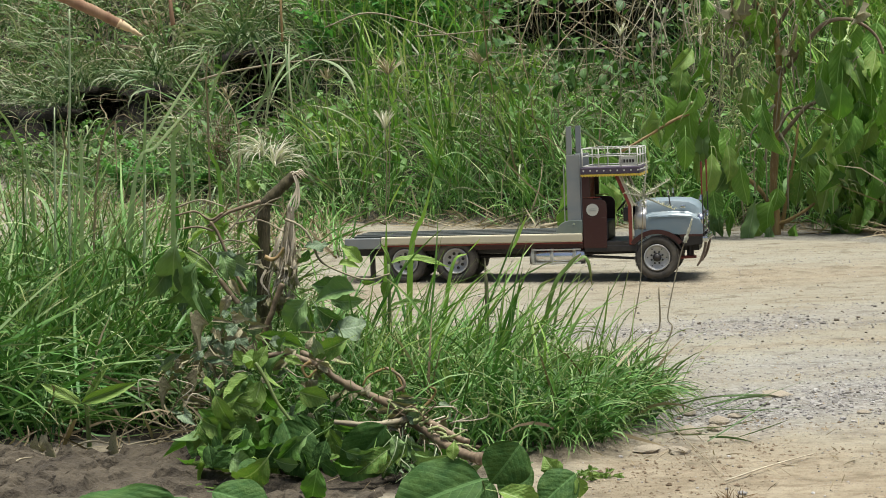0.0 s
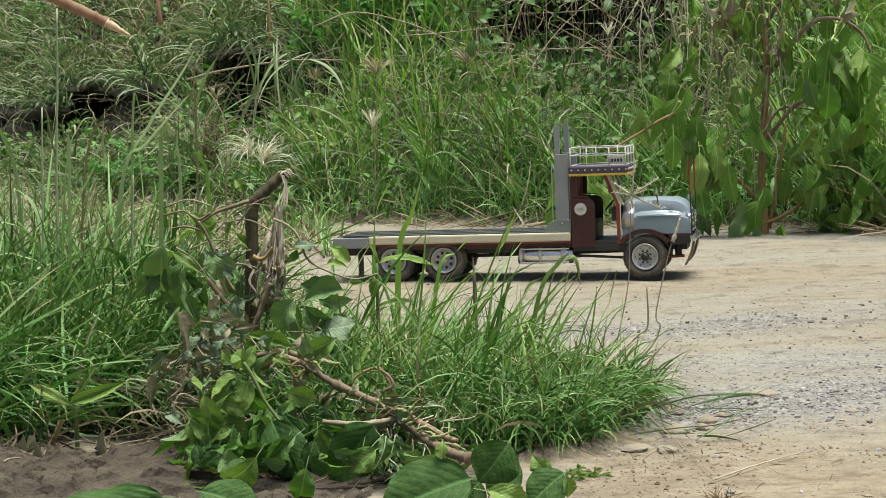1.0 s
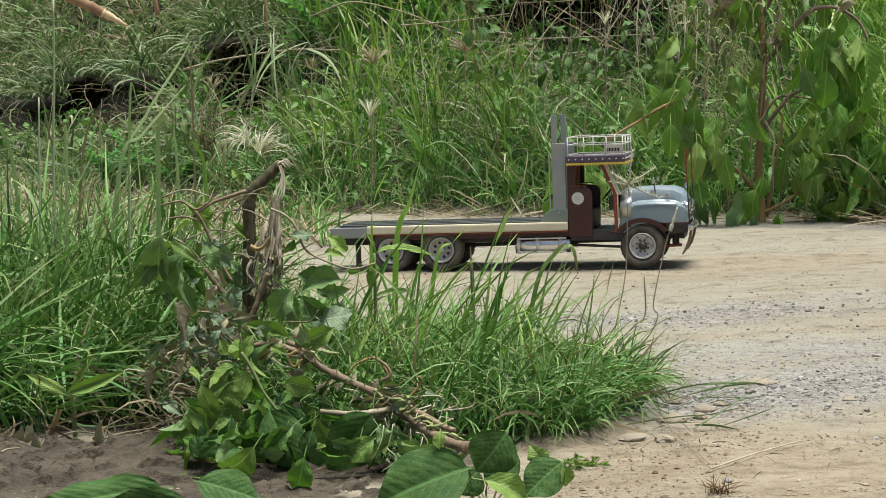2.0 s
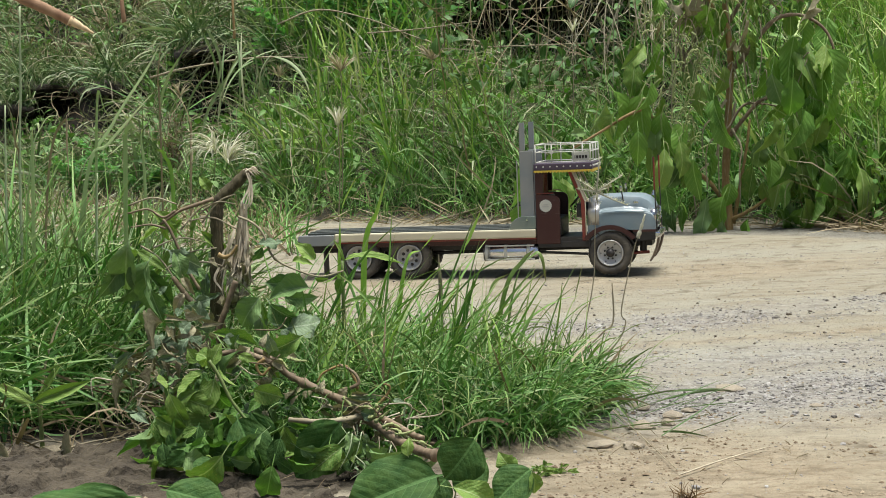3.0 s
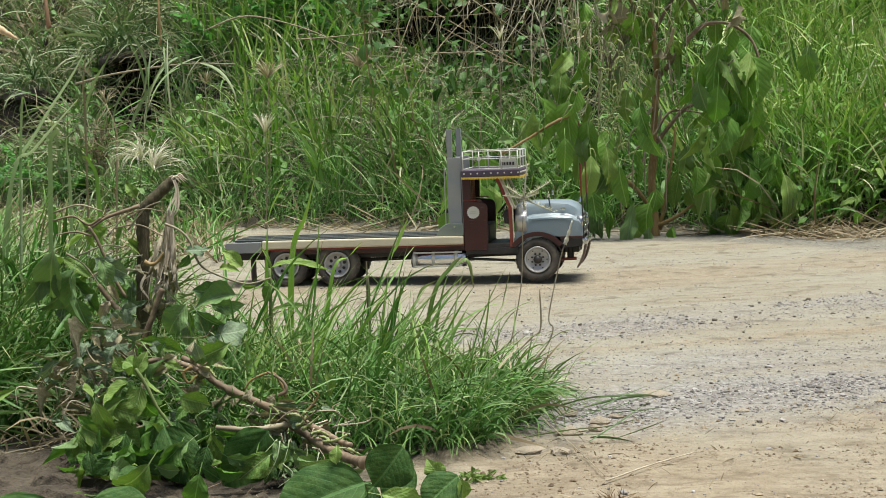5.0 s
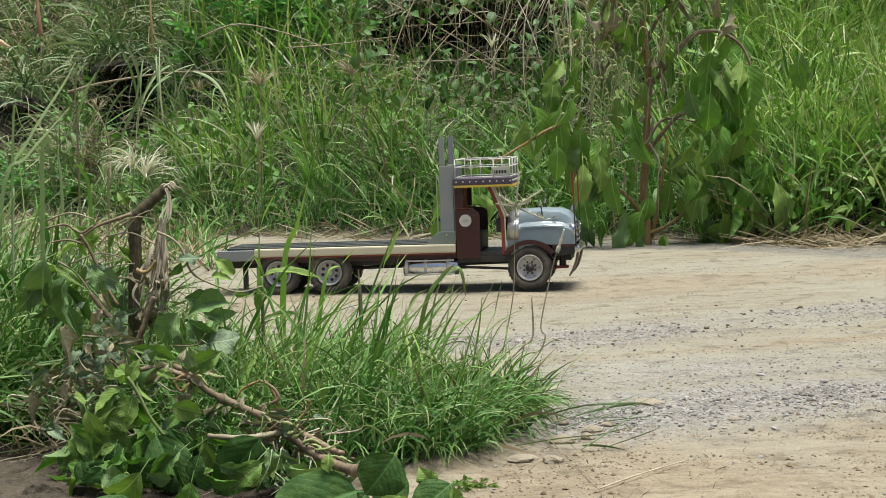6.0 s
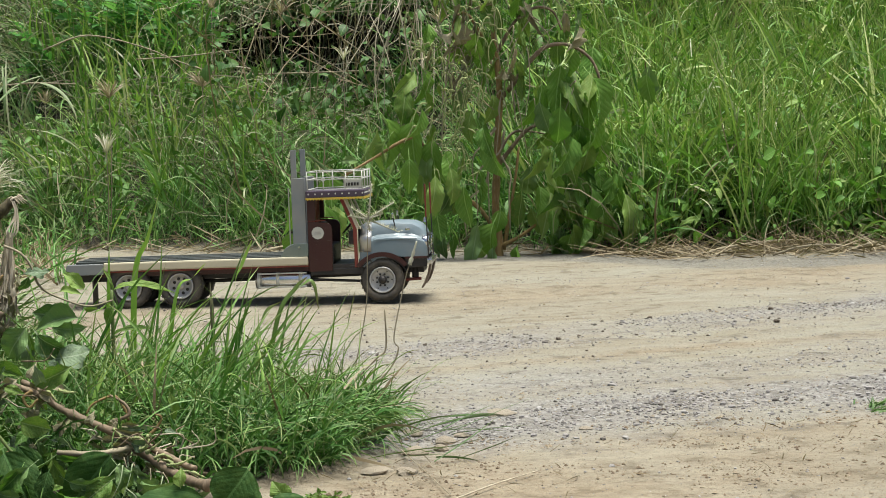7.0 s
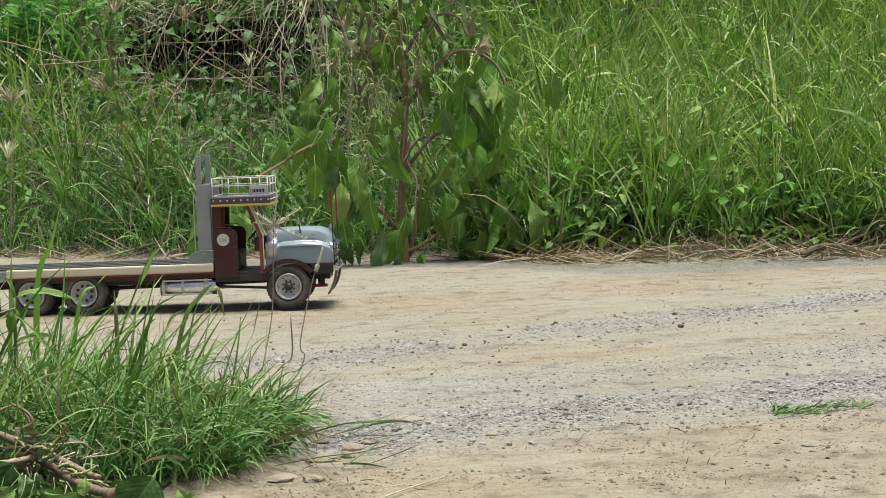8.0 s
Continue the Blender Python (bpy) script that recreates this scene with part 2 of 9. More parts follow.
def pebble_material():
    m, nt, b, out = nodes_of("road_pebbles")
    geo = nt.nodes.new("ShaderNodeNewGeometry")
    base = ramp(nt, geo.outputs["Random Per Island"], [(0.0, (0.042, 0.037, 0.034)), (0.2, (0.116, 0.109, 0.108)), (0.55, (0.203, 0.195, 0.194)), (0.85, (0.284, 0.272, 0.264)), (1.0, (0.42, 0.41, 0.39))])
    base = mixc(nt, mth(nt, "MULTIPLY", noise_of(nt, 120, 3, coords(nt)), 0.4), base, (0.31, 0.27, 0.215))
    nt.links.new(base, b.inputs["Base Color"])
    b.inputs["Roughness"].default_value = 0.9
    return m


pebbles_mixed = pebble_material()


def ground_material():
    """Sandy track with gravel strips; litter-strewn soil under the plants, coloured dark for the shade there. The masks
    are laid out with the terrain.
    """
    m, nt, b, out = nodes_of("sandy_ground")
    v = coords(nt, "Object")
    soil = nt.nodes.new("ShaderNodeAttribute")
    soil.attribute_name = "soil"
    grav = nt.nodes.new("ShaderNodeAttribute")
    grav.attribute_name = "gravel"
    big, mid, fine = noise_of(nt, 1.7, 5, v), noise_of(nt, 14, 6, v), noise_of(nt, 120, 4, v)
    along = noise_of(nt, 9, 5, coords(nt, "Object", (0.25, 2.2, 1)))
    sand = mixc(nt, ramp(nt, along, [(0.35, (0, 0, 0)), (0.68, (1, 1, 1))]), (0.248, 0.222, 0.160), (0.296, 0.276, 0.220))
    warm = nt.nodes.new("ShaderNodeAttribute")
    warm.attribute_name = "warm"
    band = mth(nt, "ADD", warm.outputs["Fac"], mth(nt, "MULTIPLY", mth(nt, "SUBTRACT", along, 0.5), 1.6))
    sand = mixc(nt, ramp(nt, band, [(0.2, (0, 0, 0)), (0.9, (0.9, 0.9, 0.9))]), sand, mixc(nt, ramp(nt, mid, [(0.38, (0, 0, 0)), (0.66, (1, 1, 1))]), (0.308, 0.258, 0.180), (0.220, 0.172, 0.114)))
    sand = mixc(nt, mth(nt, "MULTIPLY", ramp(nt, noise_of(nt, 55, 6, coords(nt, "Object", (0.7, 1.3, 1)), 0.75), [(0.5, (0, 0, 0)), (0.62, (1, 1, 1))]), mth(nt, "MULTIPLY", warm.outputs["Fac"], 0.55)), sand, (0.150, 0.108, 0.068))
    rut = noise_of(nt, 6, 4, coords(nt, "Object", (0.5, 9.0, 1)), 0.7)
    sand = mixc(nt, ramp(nt, rut, [(0.52, (0, 0, 0)), (0.66, (0.456, 0.470, 0.470))]), sand, (0.190, 0.157, 0.106))
    sand = mixc(nt, ramp(nt, big, [(0.4, (0, 0, 0)), (0.65, (0.456, 0.470, 0.470))]), sand, (0.304, 0.302, 0.247))
    damp = noise_of(nt, 4.5, 6, coords(nt, "Object", (0.6, 1.4, 1)))
    sand = mixc(nt, ramp(nt, damp, [(0.45, (0, 0, 0)), (0.68, (0.494, 0.510, 0.510))]), sand, (0.205, 0.169, 0.114))
    sand = mixc(nt, ramp(nt, mid, [(0.54, (0, 0, 0)), (0.66, (0.456, 0.470, 0.470))]), sand, (0.182, 0.147, 0.098))
    gravel = mixc(nt, ramp(nt, fine, [(0.35, (0, 0, 0)), (0.62, (1, 1, 1))]), (0.130, 0.125, 0.122), (0.304, 0.293, 0.286))
    gravel = mixc(nt, ramp(nt, mid, [(0.4, (0, 0, 0)), (0.65, (0.456, 0.470, 0.470))]), gravel, (0.255, 0.243, 0.200))
    cell = node(nt, "ShaderNodeTexVoronoi", Scale=130.0, Randomness=1.0)
    nt.links.new(v, cell.inputs["Vector"])
    grain = nt.nodes.new("ShaderNodeSeparateXYZ")
    nt.links.new(cell.outputs["Color"], grain.inputs[0])
    chips = ramp(nt, grain.outputs[0], [(0.0, (0.066, 0.063, 0.065)), (0.3, (0.153, 0.148, 0.150)), (0.7, (0.256, 0.249, 0.252)), (1.0, (0.46, 0.455, 0.45))])
    gravel = mixc(nt, 0.6, gravel, chips)
    gmask = ramp(nt, mth(nt, "ADD", grav.outputs["Fac"], mth(nt, "MULTIPLY", mth(nt, "SUBTRACT", mid, 0.5), 1.3)), [(0.25, (0, 0, 0)), (0.95, (0.68, 0.68, 0.68))])
    road = mixc(nt, gmask, sand, gravel)
    foot = nt.nodes.new("ShaderNodeAttribute")
    foot.attribute_name = "damp"
    silt = mixc(nt, ramp(nt, fine, [(0.35, (0, 0, 0)), (0.62, (1, 1, 1))]), (0.100, 0.094, 0.076), (0.225, 0.215, 0.185))
    fmask = ramp(nt, mth(nt, "ADD", foot.outputs["Fac"], mth(nt, "MULTIPLY", mth(nt, "SUBTRACT", mid, 0.5), 1.0)), [(0.3, (0, 0, 0)), (0.85, (0.9, 0.9, 0.9))])
    road = mixc(nt, fmask, road, silt)
    mud = nt.nodes.new("ShaderNodeAttribute")
    mud.attribute_name = "mud"
    crust = mixc(nt, ramp(nt, mid, [(0.35, (0, 0, 0)), (0.68, (1, 1, 1))]), (0.050, 0.043, 0.030), (0.100, 0.086, 0.062))
    mmask = ramp(nt, mth(nt, "ADD", mud.outputs["Fac"], mth(nt, "MULTIPLY", mth(nt, "SUBTRACT", mid, 0.5), 2.4)), [(0.15, (0, 0, 0)), (0.8, (1, 1, 1))])
    clumps = ramp(nt, noise_of(nt, 32, 6, v, 0.7), [(0.47, (0, 0, 0)), (0.62, (1, 1, 1))])
    crust = mixc(nt, mth(nt, "MULTIPLY", clumps, 0.75), crust, (0.075, 0.064, 0.044))
    road = mixc(nt, mmask, road, crust)
    # near-black soil: shade of hollows and plant bases put into the colour
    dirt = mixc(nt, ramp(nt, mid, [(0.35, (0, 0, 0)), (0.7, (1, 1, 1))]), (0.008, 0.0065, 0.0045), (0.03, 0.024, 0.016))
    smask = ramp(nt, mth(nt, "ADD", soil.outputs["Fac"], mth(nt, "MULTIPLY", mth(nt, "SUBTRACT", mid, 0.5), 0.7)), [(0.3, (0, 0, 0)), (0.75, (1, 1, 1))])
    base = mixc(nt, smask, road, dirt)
    base = mixc(nt, mth(nt, "MULTIPLY", ramp(nt, fine, [(0.6, (0, 0, 0)), (0.8, (1, 1, 1))]), 0.45), base, (0.13, 0.105, 0.075))
    nt.links.new(base, b.inputs["Base Color"])
    b.inputs["Roughness"].default_value = 0.95
    b.inputs["Specular IOR Level"].default_value = 0.2
    lump = noise_of(nt, 42, 6, v, 0.7)
    bump(nt, b, mth(nt, "ADD", mth(nt, "MULTIPLY", mid, 1.0), mth(nt, "ADD", mth(nt, "ADD", mth(nt, "MULTIPLY", fine, 0.3), mth(nt, "MULTIPLY", lump, 0.8)), mth(nt, "MULTIPLY", mth(nt, "ADD", along, rut), 0.45))), 0.9, 0.014)
    return m


sandy_ground = ground_material()
wet_soil = rough_material("dried_mud", (0.034, 0.026, 0.017), (0.086, 0.069, 0.046), 22, 0.95, 1.0, dist=0.010, fine=(0.046, 0.036, 0.023))

paint_blue = paint_material("grey_blue_paint", (0.155, 0.21, 0.24), 0.38, dusty=0.18, coat=0.15)
paint_maroon = paint_material("maroon_paint", (0.045, 0.009, 0.007), 0.4, dusty=0.04)
paint_red = paint_material("red_paint", (0.19, 0.024, 0.013), 0.4, dusty=0.08)
paint_cream = paint_material("cream_paint", (0.561, 0.510, 0.365), 0.5, dusty=0.35)
paint_white = paint_material("white_enamel", (0.544, 0.544, 0.484), 0.45, dusty=0.2)
paint_black = paint_material("black_paint", (0.014, 0.012, 0.012), 0.45, dusty=0.05)
paint_purple = paint_material("dark_purple_trim", (0.05, 0.032, 0.06), 0.5, dusty=0.1)
paint_yellow = paint_material("yellow_fringe", (0.62, 0.43, 0.05), 0.55, dusty=0.1)
paint_grey = paint_material("grey_board", (0.20, 0.22, 0.225), 0.55, dusty=0.25)
bed_dark = paint_material("dark_green_bed_boards", (0.022, 0.030, 0.026), 0.55, dusty=0.12)
bed_green = paint_material("grey_green_gusset", (0.14, 0.18, 0.155), 0.5, dusty=0.2)
chrome = paint_material("chrome", (0.72, 0.72, 0.72), 0.18, dusty=0.08, metal=1.0)
dull_steel = paint_material("dull_steel", (0.48, 0.48, 0.47), 0.35, dusty=0.25, metal=0.8)
rim_pale = paint_material("pale_rim", (0.46, 0.46, 0.45), 0.35, dusty=0.2, metal=0.35)
rubber = paint_material("tyre_rubber", (0.022, 0.021, 0.020), 0.75, dusty=0.4)
flap_brown = paint_material("brown_mud_flap", (0.11, 0.075, 0.05), 0.7, dusty=0.3)


def glass_material():
    m, nt, b, out = nodes_of("clear_plastic")
    b.inputs["Base Color"].default_value = (0.9, 0.93, 0.92, 1)
    b.inputs["Roughness"].default_value = 0.06
    b.inputs["Transmission Weight"].default_value = 1.0
    b.inputs["IOR"].default_value = 1.2
    return m


glass = glass_material()


# near-black tone of the added shelves that shade the hollows
shelf_dark = rough_material("shade_shelf_dark", (0.014, 0.011, 0.008), (0.04, 0.031, 0.02), 18, 0.95, 0.9, dist=0.02)


# ---- building helpers ----
rng = np.random.default_rng(7)


def mesh_from(name, verts, faces, mat, uvs=None, smooth=True):
    """A mesh from arrays: faces is (n, 3) or (n, 4); uvs one pair a vertex."""
    verts, faces = np.asarray(verts, dtype=np.float32), np.asarray(faces, dtype=np.int32)
    me = bpy.data.meshes.new(name)
    k = faces.shape[1]
    me.vertices.add(len(verts))
    me.vertices.foreach_set("co", verts.ravel())
    me.loops.add(faces.size)
    me.loops.foreach_set("vertex_index", faces.ravel())
    me.polygons.add(len(faces))
    me.polygons.foreach_set("loop_start", np.arange(0, faces.size, k, dtype=np.int32))
    me.polygons.foreach_set("use_smooth", np.full(len(faces), smooth))
    if uvs is not None:
        layer = me.uv_layers.new(name="UVMap")
        layer.data.foreach_set("uv", np.asarray(uvs, dtype=np.float32)[faces.ravel()].ravel())
    me.materials.append(mat)
    me.update(calc_edges=True)
    return me


def thing(name, label, category, group="", m=None):
    ob = new(name)
    ob.empty_display_size = 0.05
    tagged(ob, label, category, group)
    if m is not None:
        ob.matrix_world = m
    return ob


def child(name, me, parent, label="", m=None):
    ob = new(name, me)
    ob.parent = parent
    if m is not None:
        ob.matrix_basis = m
    if label:
        tagged(ob, label)
    return ob


def part(name, bm, mat, parent, label="", smooth=False, m=None):
    me = bpy.data.meshes.new(name)
    bmesh.ops.recalc_face_normals(bm, faces=bm.faces)
    bm.to_mesh(me)
    bm.free()
    me.polygons.foreach_set("use_smooth", [smooth] * len(me.polygons))
    me.materials.append(mat)
    return child(name, me, parent, label, m)


def stuff(name, me, label, category):
    return tagged(new(name, me), label, category, kind="stuff")


# ---- terrain: a sandy track that climbs to the right, a grassy verge, a bank behind ----
EDGE_X = np.array([-30, -3.4, -2.38, -1.13, -0.55, -0.19, 0.25, 0.64, 1.2, 1.57, 2.0, 2.54, 4.0, 30])
EDGE_Y = np.array([28, 12.6, 10.7, 8.5, 7.65, 7.35, 6.95, 6.6, 6.42, 5.9, 5.72, 5.5, 5.0, 4.0])


def smooth01(v):
    v = np.clip(v, 0, 1)
    return v * v * (3 - 2 * v)


def waves(x, y, s, seed):
    """Cheap smooth unevenness between about -1 and 1."""
    r = np.random.default_rng(seed)
    out = 0
    for _ in range(7):
        a, f, p = r.uniform(0, 6.28), s * r.uniform(0.6, 1.9), r.uniform(0, 6.28)
        out = out + np.sin((x * np.cos(a) + y * np.sin(a)) * f + p)
    return out / 4.2


def edge_y(x):
    return np.interp(x, EDGE_X, EDGE_Y) + 0.05 * waves(x, 0 * x, 5.0, 3)


HOLLOWS = [(-0.95, 0.20, 0.6, 1.0), (-1.55, 0.20, 0.4, 0.8), (-2.25, 0.32, 0.3, 0.8), (0.42, 0.26, 0.9, 0.9), (0.84, 0.24, 0.9, 0.9)]   # x, half width, start behind the edge, depth
SHADED = [(-5.6, 1.3, 0.26, 0.80), (-9.6, 1.6, 0.24, 0.60), (-12.6, 1.3, 0.20, 0.47), (3.0, 1.3, 0.72, 1.04), (5.6, 1.7, 0.66, 1.05), (-0.9, 0.6, 0.10, 0.30), (8.2, 0.8, 0.30, 0.55), (16.6, 0.6, 0.05, 0.2), (-3.2, 0.7, 0.38, 0.60), (1.2, 0.6, 0.15, 0.34), (12.8, 0.5, 0.3, 0.5), (20.4, 0.6, 0.3, 0.5)]   # dark gaps as bearing, half width in degrees, foot and brow height


def verge_mask(x, y):
    """1 inside the grassy verge on the near side of the track."""
    right = np.interp(y, [1.2, 2.2, 2.45, 2.6, 2.75, 3.0, 3.3, 3.7, 4.1], [-0.30, -0.10, 0.22, 0.31, 0.32, 0.26, 0.11, -0.2, -0.8])
    front = np.interp(x, [-3, -0.7, -0.45, -0.25, 0.0, 0.18, 0.33], [2.58, 2.54, 2.51, 2.42, 2.39, 2.42, 2.52])
    back = np.interp(x, [-3, -1.0, -0.4, -0.1, 0.1, 0.3], [3.9, 3.8, 3.5, 3.1, 2.88, 2.82])
    inside = np.minimum(np.minimum(np.minimum(right - x, y - front), back - y), x + 2.9 + 0.25 * waves(x, y, 3, 6))
    return smooth01((inside + 0.05 + 0.03 * waves(x, y, 14, 5)) / 0.12)


def bank_rise(x, d):
    """Height of the bank d metres behind the track's edge."""
    for hx, hw, hd, depth in HOLLOWS:
        d = d - depth * np.exp(-((x - hx) / hw) ** 2) * smooth01((d - hd * 0.5) / hd)
    d = np.maximum(d, 0)
    return 0.10 * smooth01(d / 0.35) + 1.75 * smooth01((d - 0.15) / 4.6) * (1 + 0.06 * waves(x, d, 2.2, 11)) + 0.02 * np.minimum(d, 1) * waves(x, d, 9, 12)


def gz(x, y):
    x, y = np.asarray(x, dtype=float), np.asarray(y, dtype=float)
    z = 0.035 * 3 * np.tanh((x - 0.68) / 3)
    d = y - edge_y(x)
    z = z + bank_rise(x, d)
    on_road = smooth01(-d / 0.3)
    z = z + on_road * (0.006 * waves(x * 0.5, y * 2.2, 4.0, 21) + 0.0022 * waves(x, y, 30, 22))
    z = z + 0.028 * verge_mask(x, y) * (1 + 0.5 * waves(x, y, 8, 31))
    # low crust of mud along the front of the verge
    crust = np.exp(-((y - 2.42 + 0.05 * (x + 0.5)) / 0.08) ** 2) * smooth01((-0.22 - x) / 0.1) * smooth01((x + 2.9) / 0.8)
    z = z + crust * (0.010 + 0.006 * waves(x, y, 24, 41))
    return z


def strip(x, y, pts, half):
    px, py = np.array([p[0] for p in pts]), np.array([p[1] for p in pts])
    c = np.interp(x, px, py)
    w = half * (1 + 0.35 * waves(x, y, 4, 51))
    return np.exp(-((y - c) / w) ** 2)


def axis(dense, lo, hi, far):
    core = np.arange(lo, hi + dense / 2, dense)
    out = [core[-1]]
    step = dense
    while out[-1] < far:
        step *= 1.35
        out.append(out[-1] + step)
    low = [core[0]]
    step = dense
    while low[-1] > -far:
        step *= 1.35
        low.append(low[-1] - step)
    return np.concatenate([low[:0:-1], core, out[1:]])


gx, gy = axis(0.024, -2.4, 3.9, 900), axis(0.022, 1.9, 7.6, 900)
GX, GY = np.meshgrid(gx, gy)
GZ = gz(GX, GY)
nx, ny = len(gx), len(gy)
ii = np.arange(nx * ny).reshape(ny, nx)
quads = np.stack([ii[:-1, :-1], ii[:-1, 1:], ii[1:, 1:], ii[1:, :-1]], -1).reshape(-1, 4)
ground_me = mesh_from("ground", np.stack([GX, GY, GZ], -1).reshape(-1, 3), quads, sandy_ground)
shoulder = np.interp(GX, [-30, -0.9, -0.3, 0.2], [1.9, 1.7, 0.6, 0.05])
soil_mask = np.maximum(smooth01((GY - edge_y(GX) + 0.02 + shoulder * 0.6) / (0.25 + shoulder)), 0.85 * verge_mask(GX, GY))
litter = np.exp(-((GX + 0.15) / 0.18) ** 2 - ((GY - 2.35) / 0.13) ** 2)   # dark litter, with the fallen weed's shade put into its colour
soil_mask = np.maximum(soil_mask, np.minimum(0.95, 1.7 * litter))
crust_mask = 0.9 * smooth01((2.52 - GY) / 0.10) * smooth01((0.0 - GX + 0.05 * waves(GX, GY, 9, 66)) / 0.16) * smooth01((GY - 1.45 + 0.25 * waves(GX, GY, 2.3, 68)) / 0.45) * smooth01((GX + 1.75 + 0.3 * waves(GX, GY, 1.9, 69)) / 0.6)
damp = GY - edge_y(GX) + 0.32   # greyer damp strip along the foot of the bank
damp_mask = np.exp(-(damp / 0.27) ** 4) * (0.9 + 0.15 * waves(GX, GY, 7, 67)) * smooth01((GX - 0.1) / 0.5)
gravel_mask = np.maximum.reduce([
    1.25 * strip(GX, GY, [(0.2, 2.74), (0.7, 2.82), (1.25, 2.95), (3, 3.4)], 0.23),
    0.7 * strip(GX, GY, [(0.3, 3.10), (0.8, 3.2), (1.5, 3.3), (3, 3.7)], 0.30),
    0.85 * strip(GX, GY, [(0.6, 3.75), (1.0, 3.95), (1.4, 4.08), (2.0, 4.3), (3, 4.7)], 0.22),
    0.35 * strip(GX, GY, [(0.0, 3.5), (1.0, 3.6), (3, 4.2)], 0.12)]) * (0.85 + 0.25 * waves(GX, GY, 6, 61))
warm_mask = np.maximum.reduce([smooth01((2.72 + 0.10 * (GX - 0.6) - GY) / 0.16), 0.75 * strip(GX, GY, [(0.0, 4.6), (0.6, 4.75), (1.4, 4.9), (2.2, 5.05), (3, 5.1)], 0.34), 0.7 * strip(GX, GY, [(0.2, 3.34), (0.9, 3.5), (1.6, 3.62), (3, 4.1)], 0.07)])
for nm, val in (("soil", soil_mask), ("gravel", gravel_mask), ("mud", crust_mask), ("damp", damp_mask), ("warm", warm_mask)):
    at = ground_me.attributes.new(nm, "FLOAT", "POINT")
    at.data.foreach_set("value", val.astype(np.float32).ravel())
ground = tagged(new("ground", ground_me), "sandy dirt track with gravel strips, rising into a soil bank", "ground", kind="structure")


# cracked slab of dried mud along the front of the verge
mx_, my_ = np.meshgrid(np.arange(-1.0, 0.04, 0.006), np.arange(1.93, 2.50, 0.006))
crack = np.random.default_rng(33)
seeds = np.stack([crack.uniform(-1.02, 0.05, 300), crack.uniform(1.9, 2.52, 300)], -1)
jx, jy = mx_ + 0.012 * waves(mx_, my_, 40, 34), my_ + 0.012 * waves(mx_, my_, 40, 35)
gap = np.sort(np.hypot(jx[..., None] - seeds[:, 0], (jy[..., None] - seeds[:, 1]) * 1.25), -1)[..., :2]
near = np.argmin(np.hypot(jx[..., None] - seeds[:, 0], (jy[..., None] - seeds[:, 1]) * 1.25), -1)
plate = np.clip((gap[..., 1] - gap[..., 0]) / 0.007, 0, 1)
rim = np.minimum.reduce([(my_ - 1.93) / 0.05, (2.495 - my_) / 0.03, (mx_ + 1.0) / 0.1, (0.03 - mx_ + 0.03 * waves(mx_, my_, 12, 36)) / 0.10])
lift = 0.001 + 0.010 * smooth01((my_ - 2.24 + 0.05 * waves(mx_, my_, 8, 37)) / 0.08) + crack.uniform(-0.005, 0.007, 300)[near] + (mx_ - seeds[near, 0]) * crack.uniform(-0.16, 0.16, 300)[near] + (my_ - seeds[near, 1]) * crack.uniform(-0.16, 0.16, 300)[near]
mz = gz(mx_, my_) - 0.02 + (0.02 + lift * (0.35 + 0.65 * plate) + 0.0020 * waves(mx_, my_, 90, 38) + 0.0022 * waves(mx_, my_, 260, 39) + crack.normal(0, 0.0009, mx_.shape)) * smooth01(rim)
mi = np.arange(mx_.size).reshape(mx_.shape)
mq = np.stack([mi[:-1, :-1], mi[:-1, 1:], mi[1:, 1:], mi[1:, :-1]], -1).reshape(-1, 4)
tagged(new("mud_crust", mesh_from("mud_crust", np.stack([mx_, my_, mz], -1).reshape(-1, 3), mq, wet_soil, smooth=False)), "cracked crust of dried grey-brown mud along the verge", "mud", kind="structure")


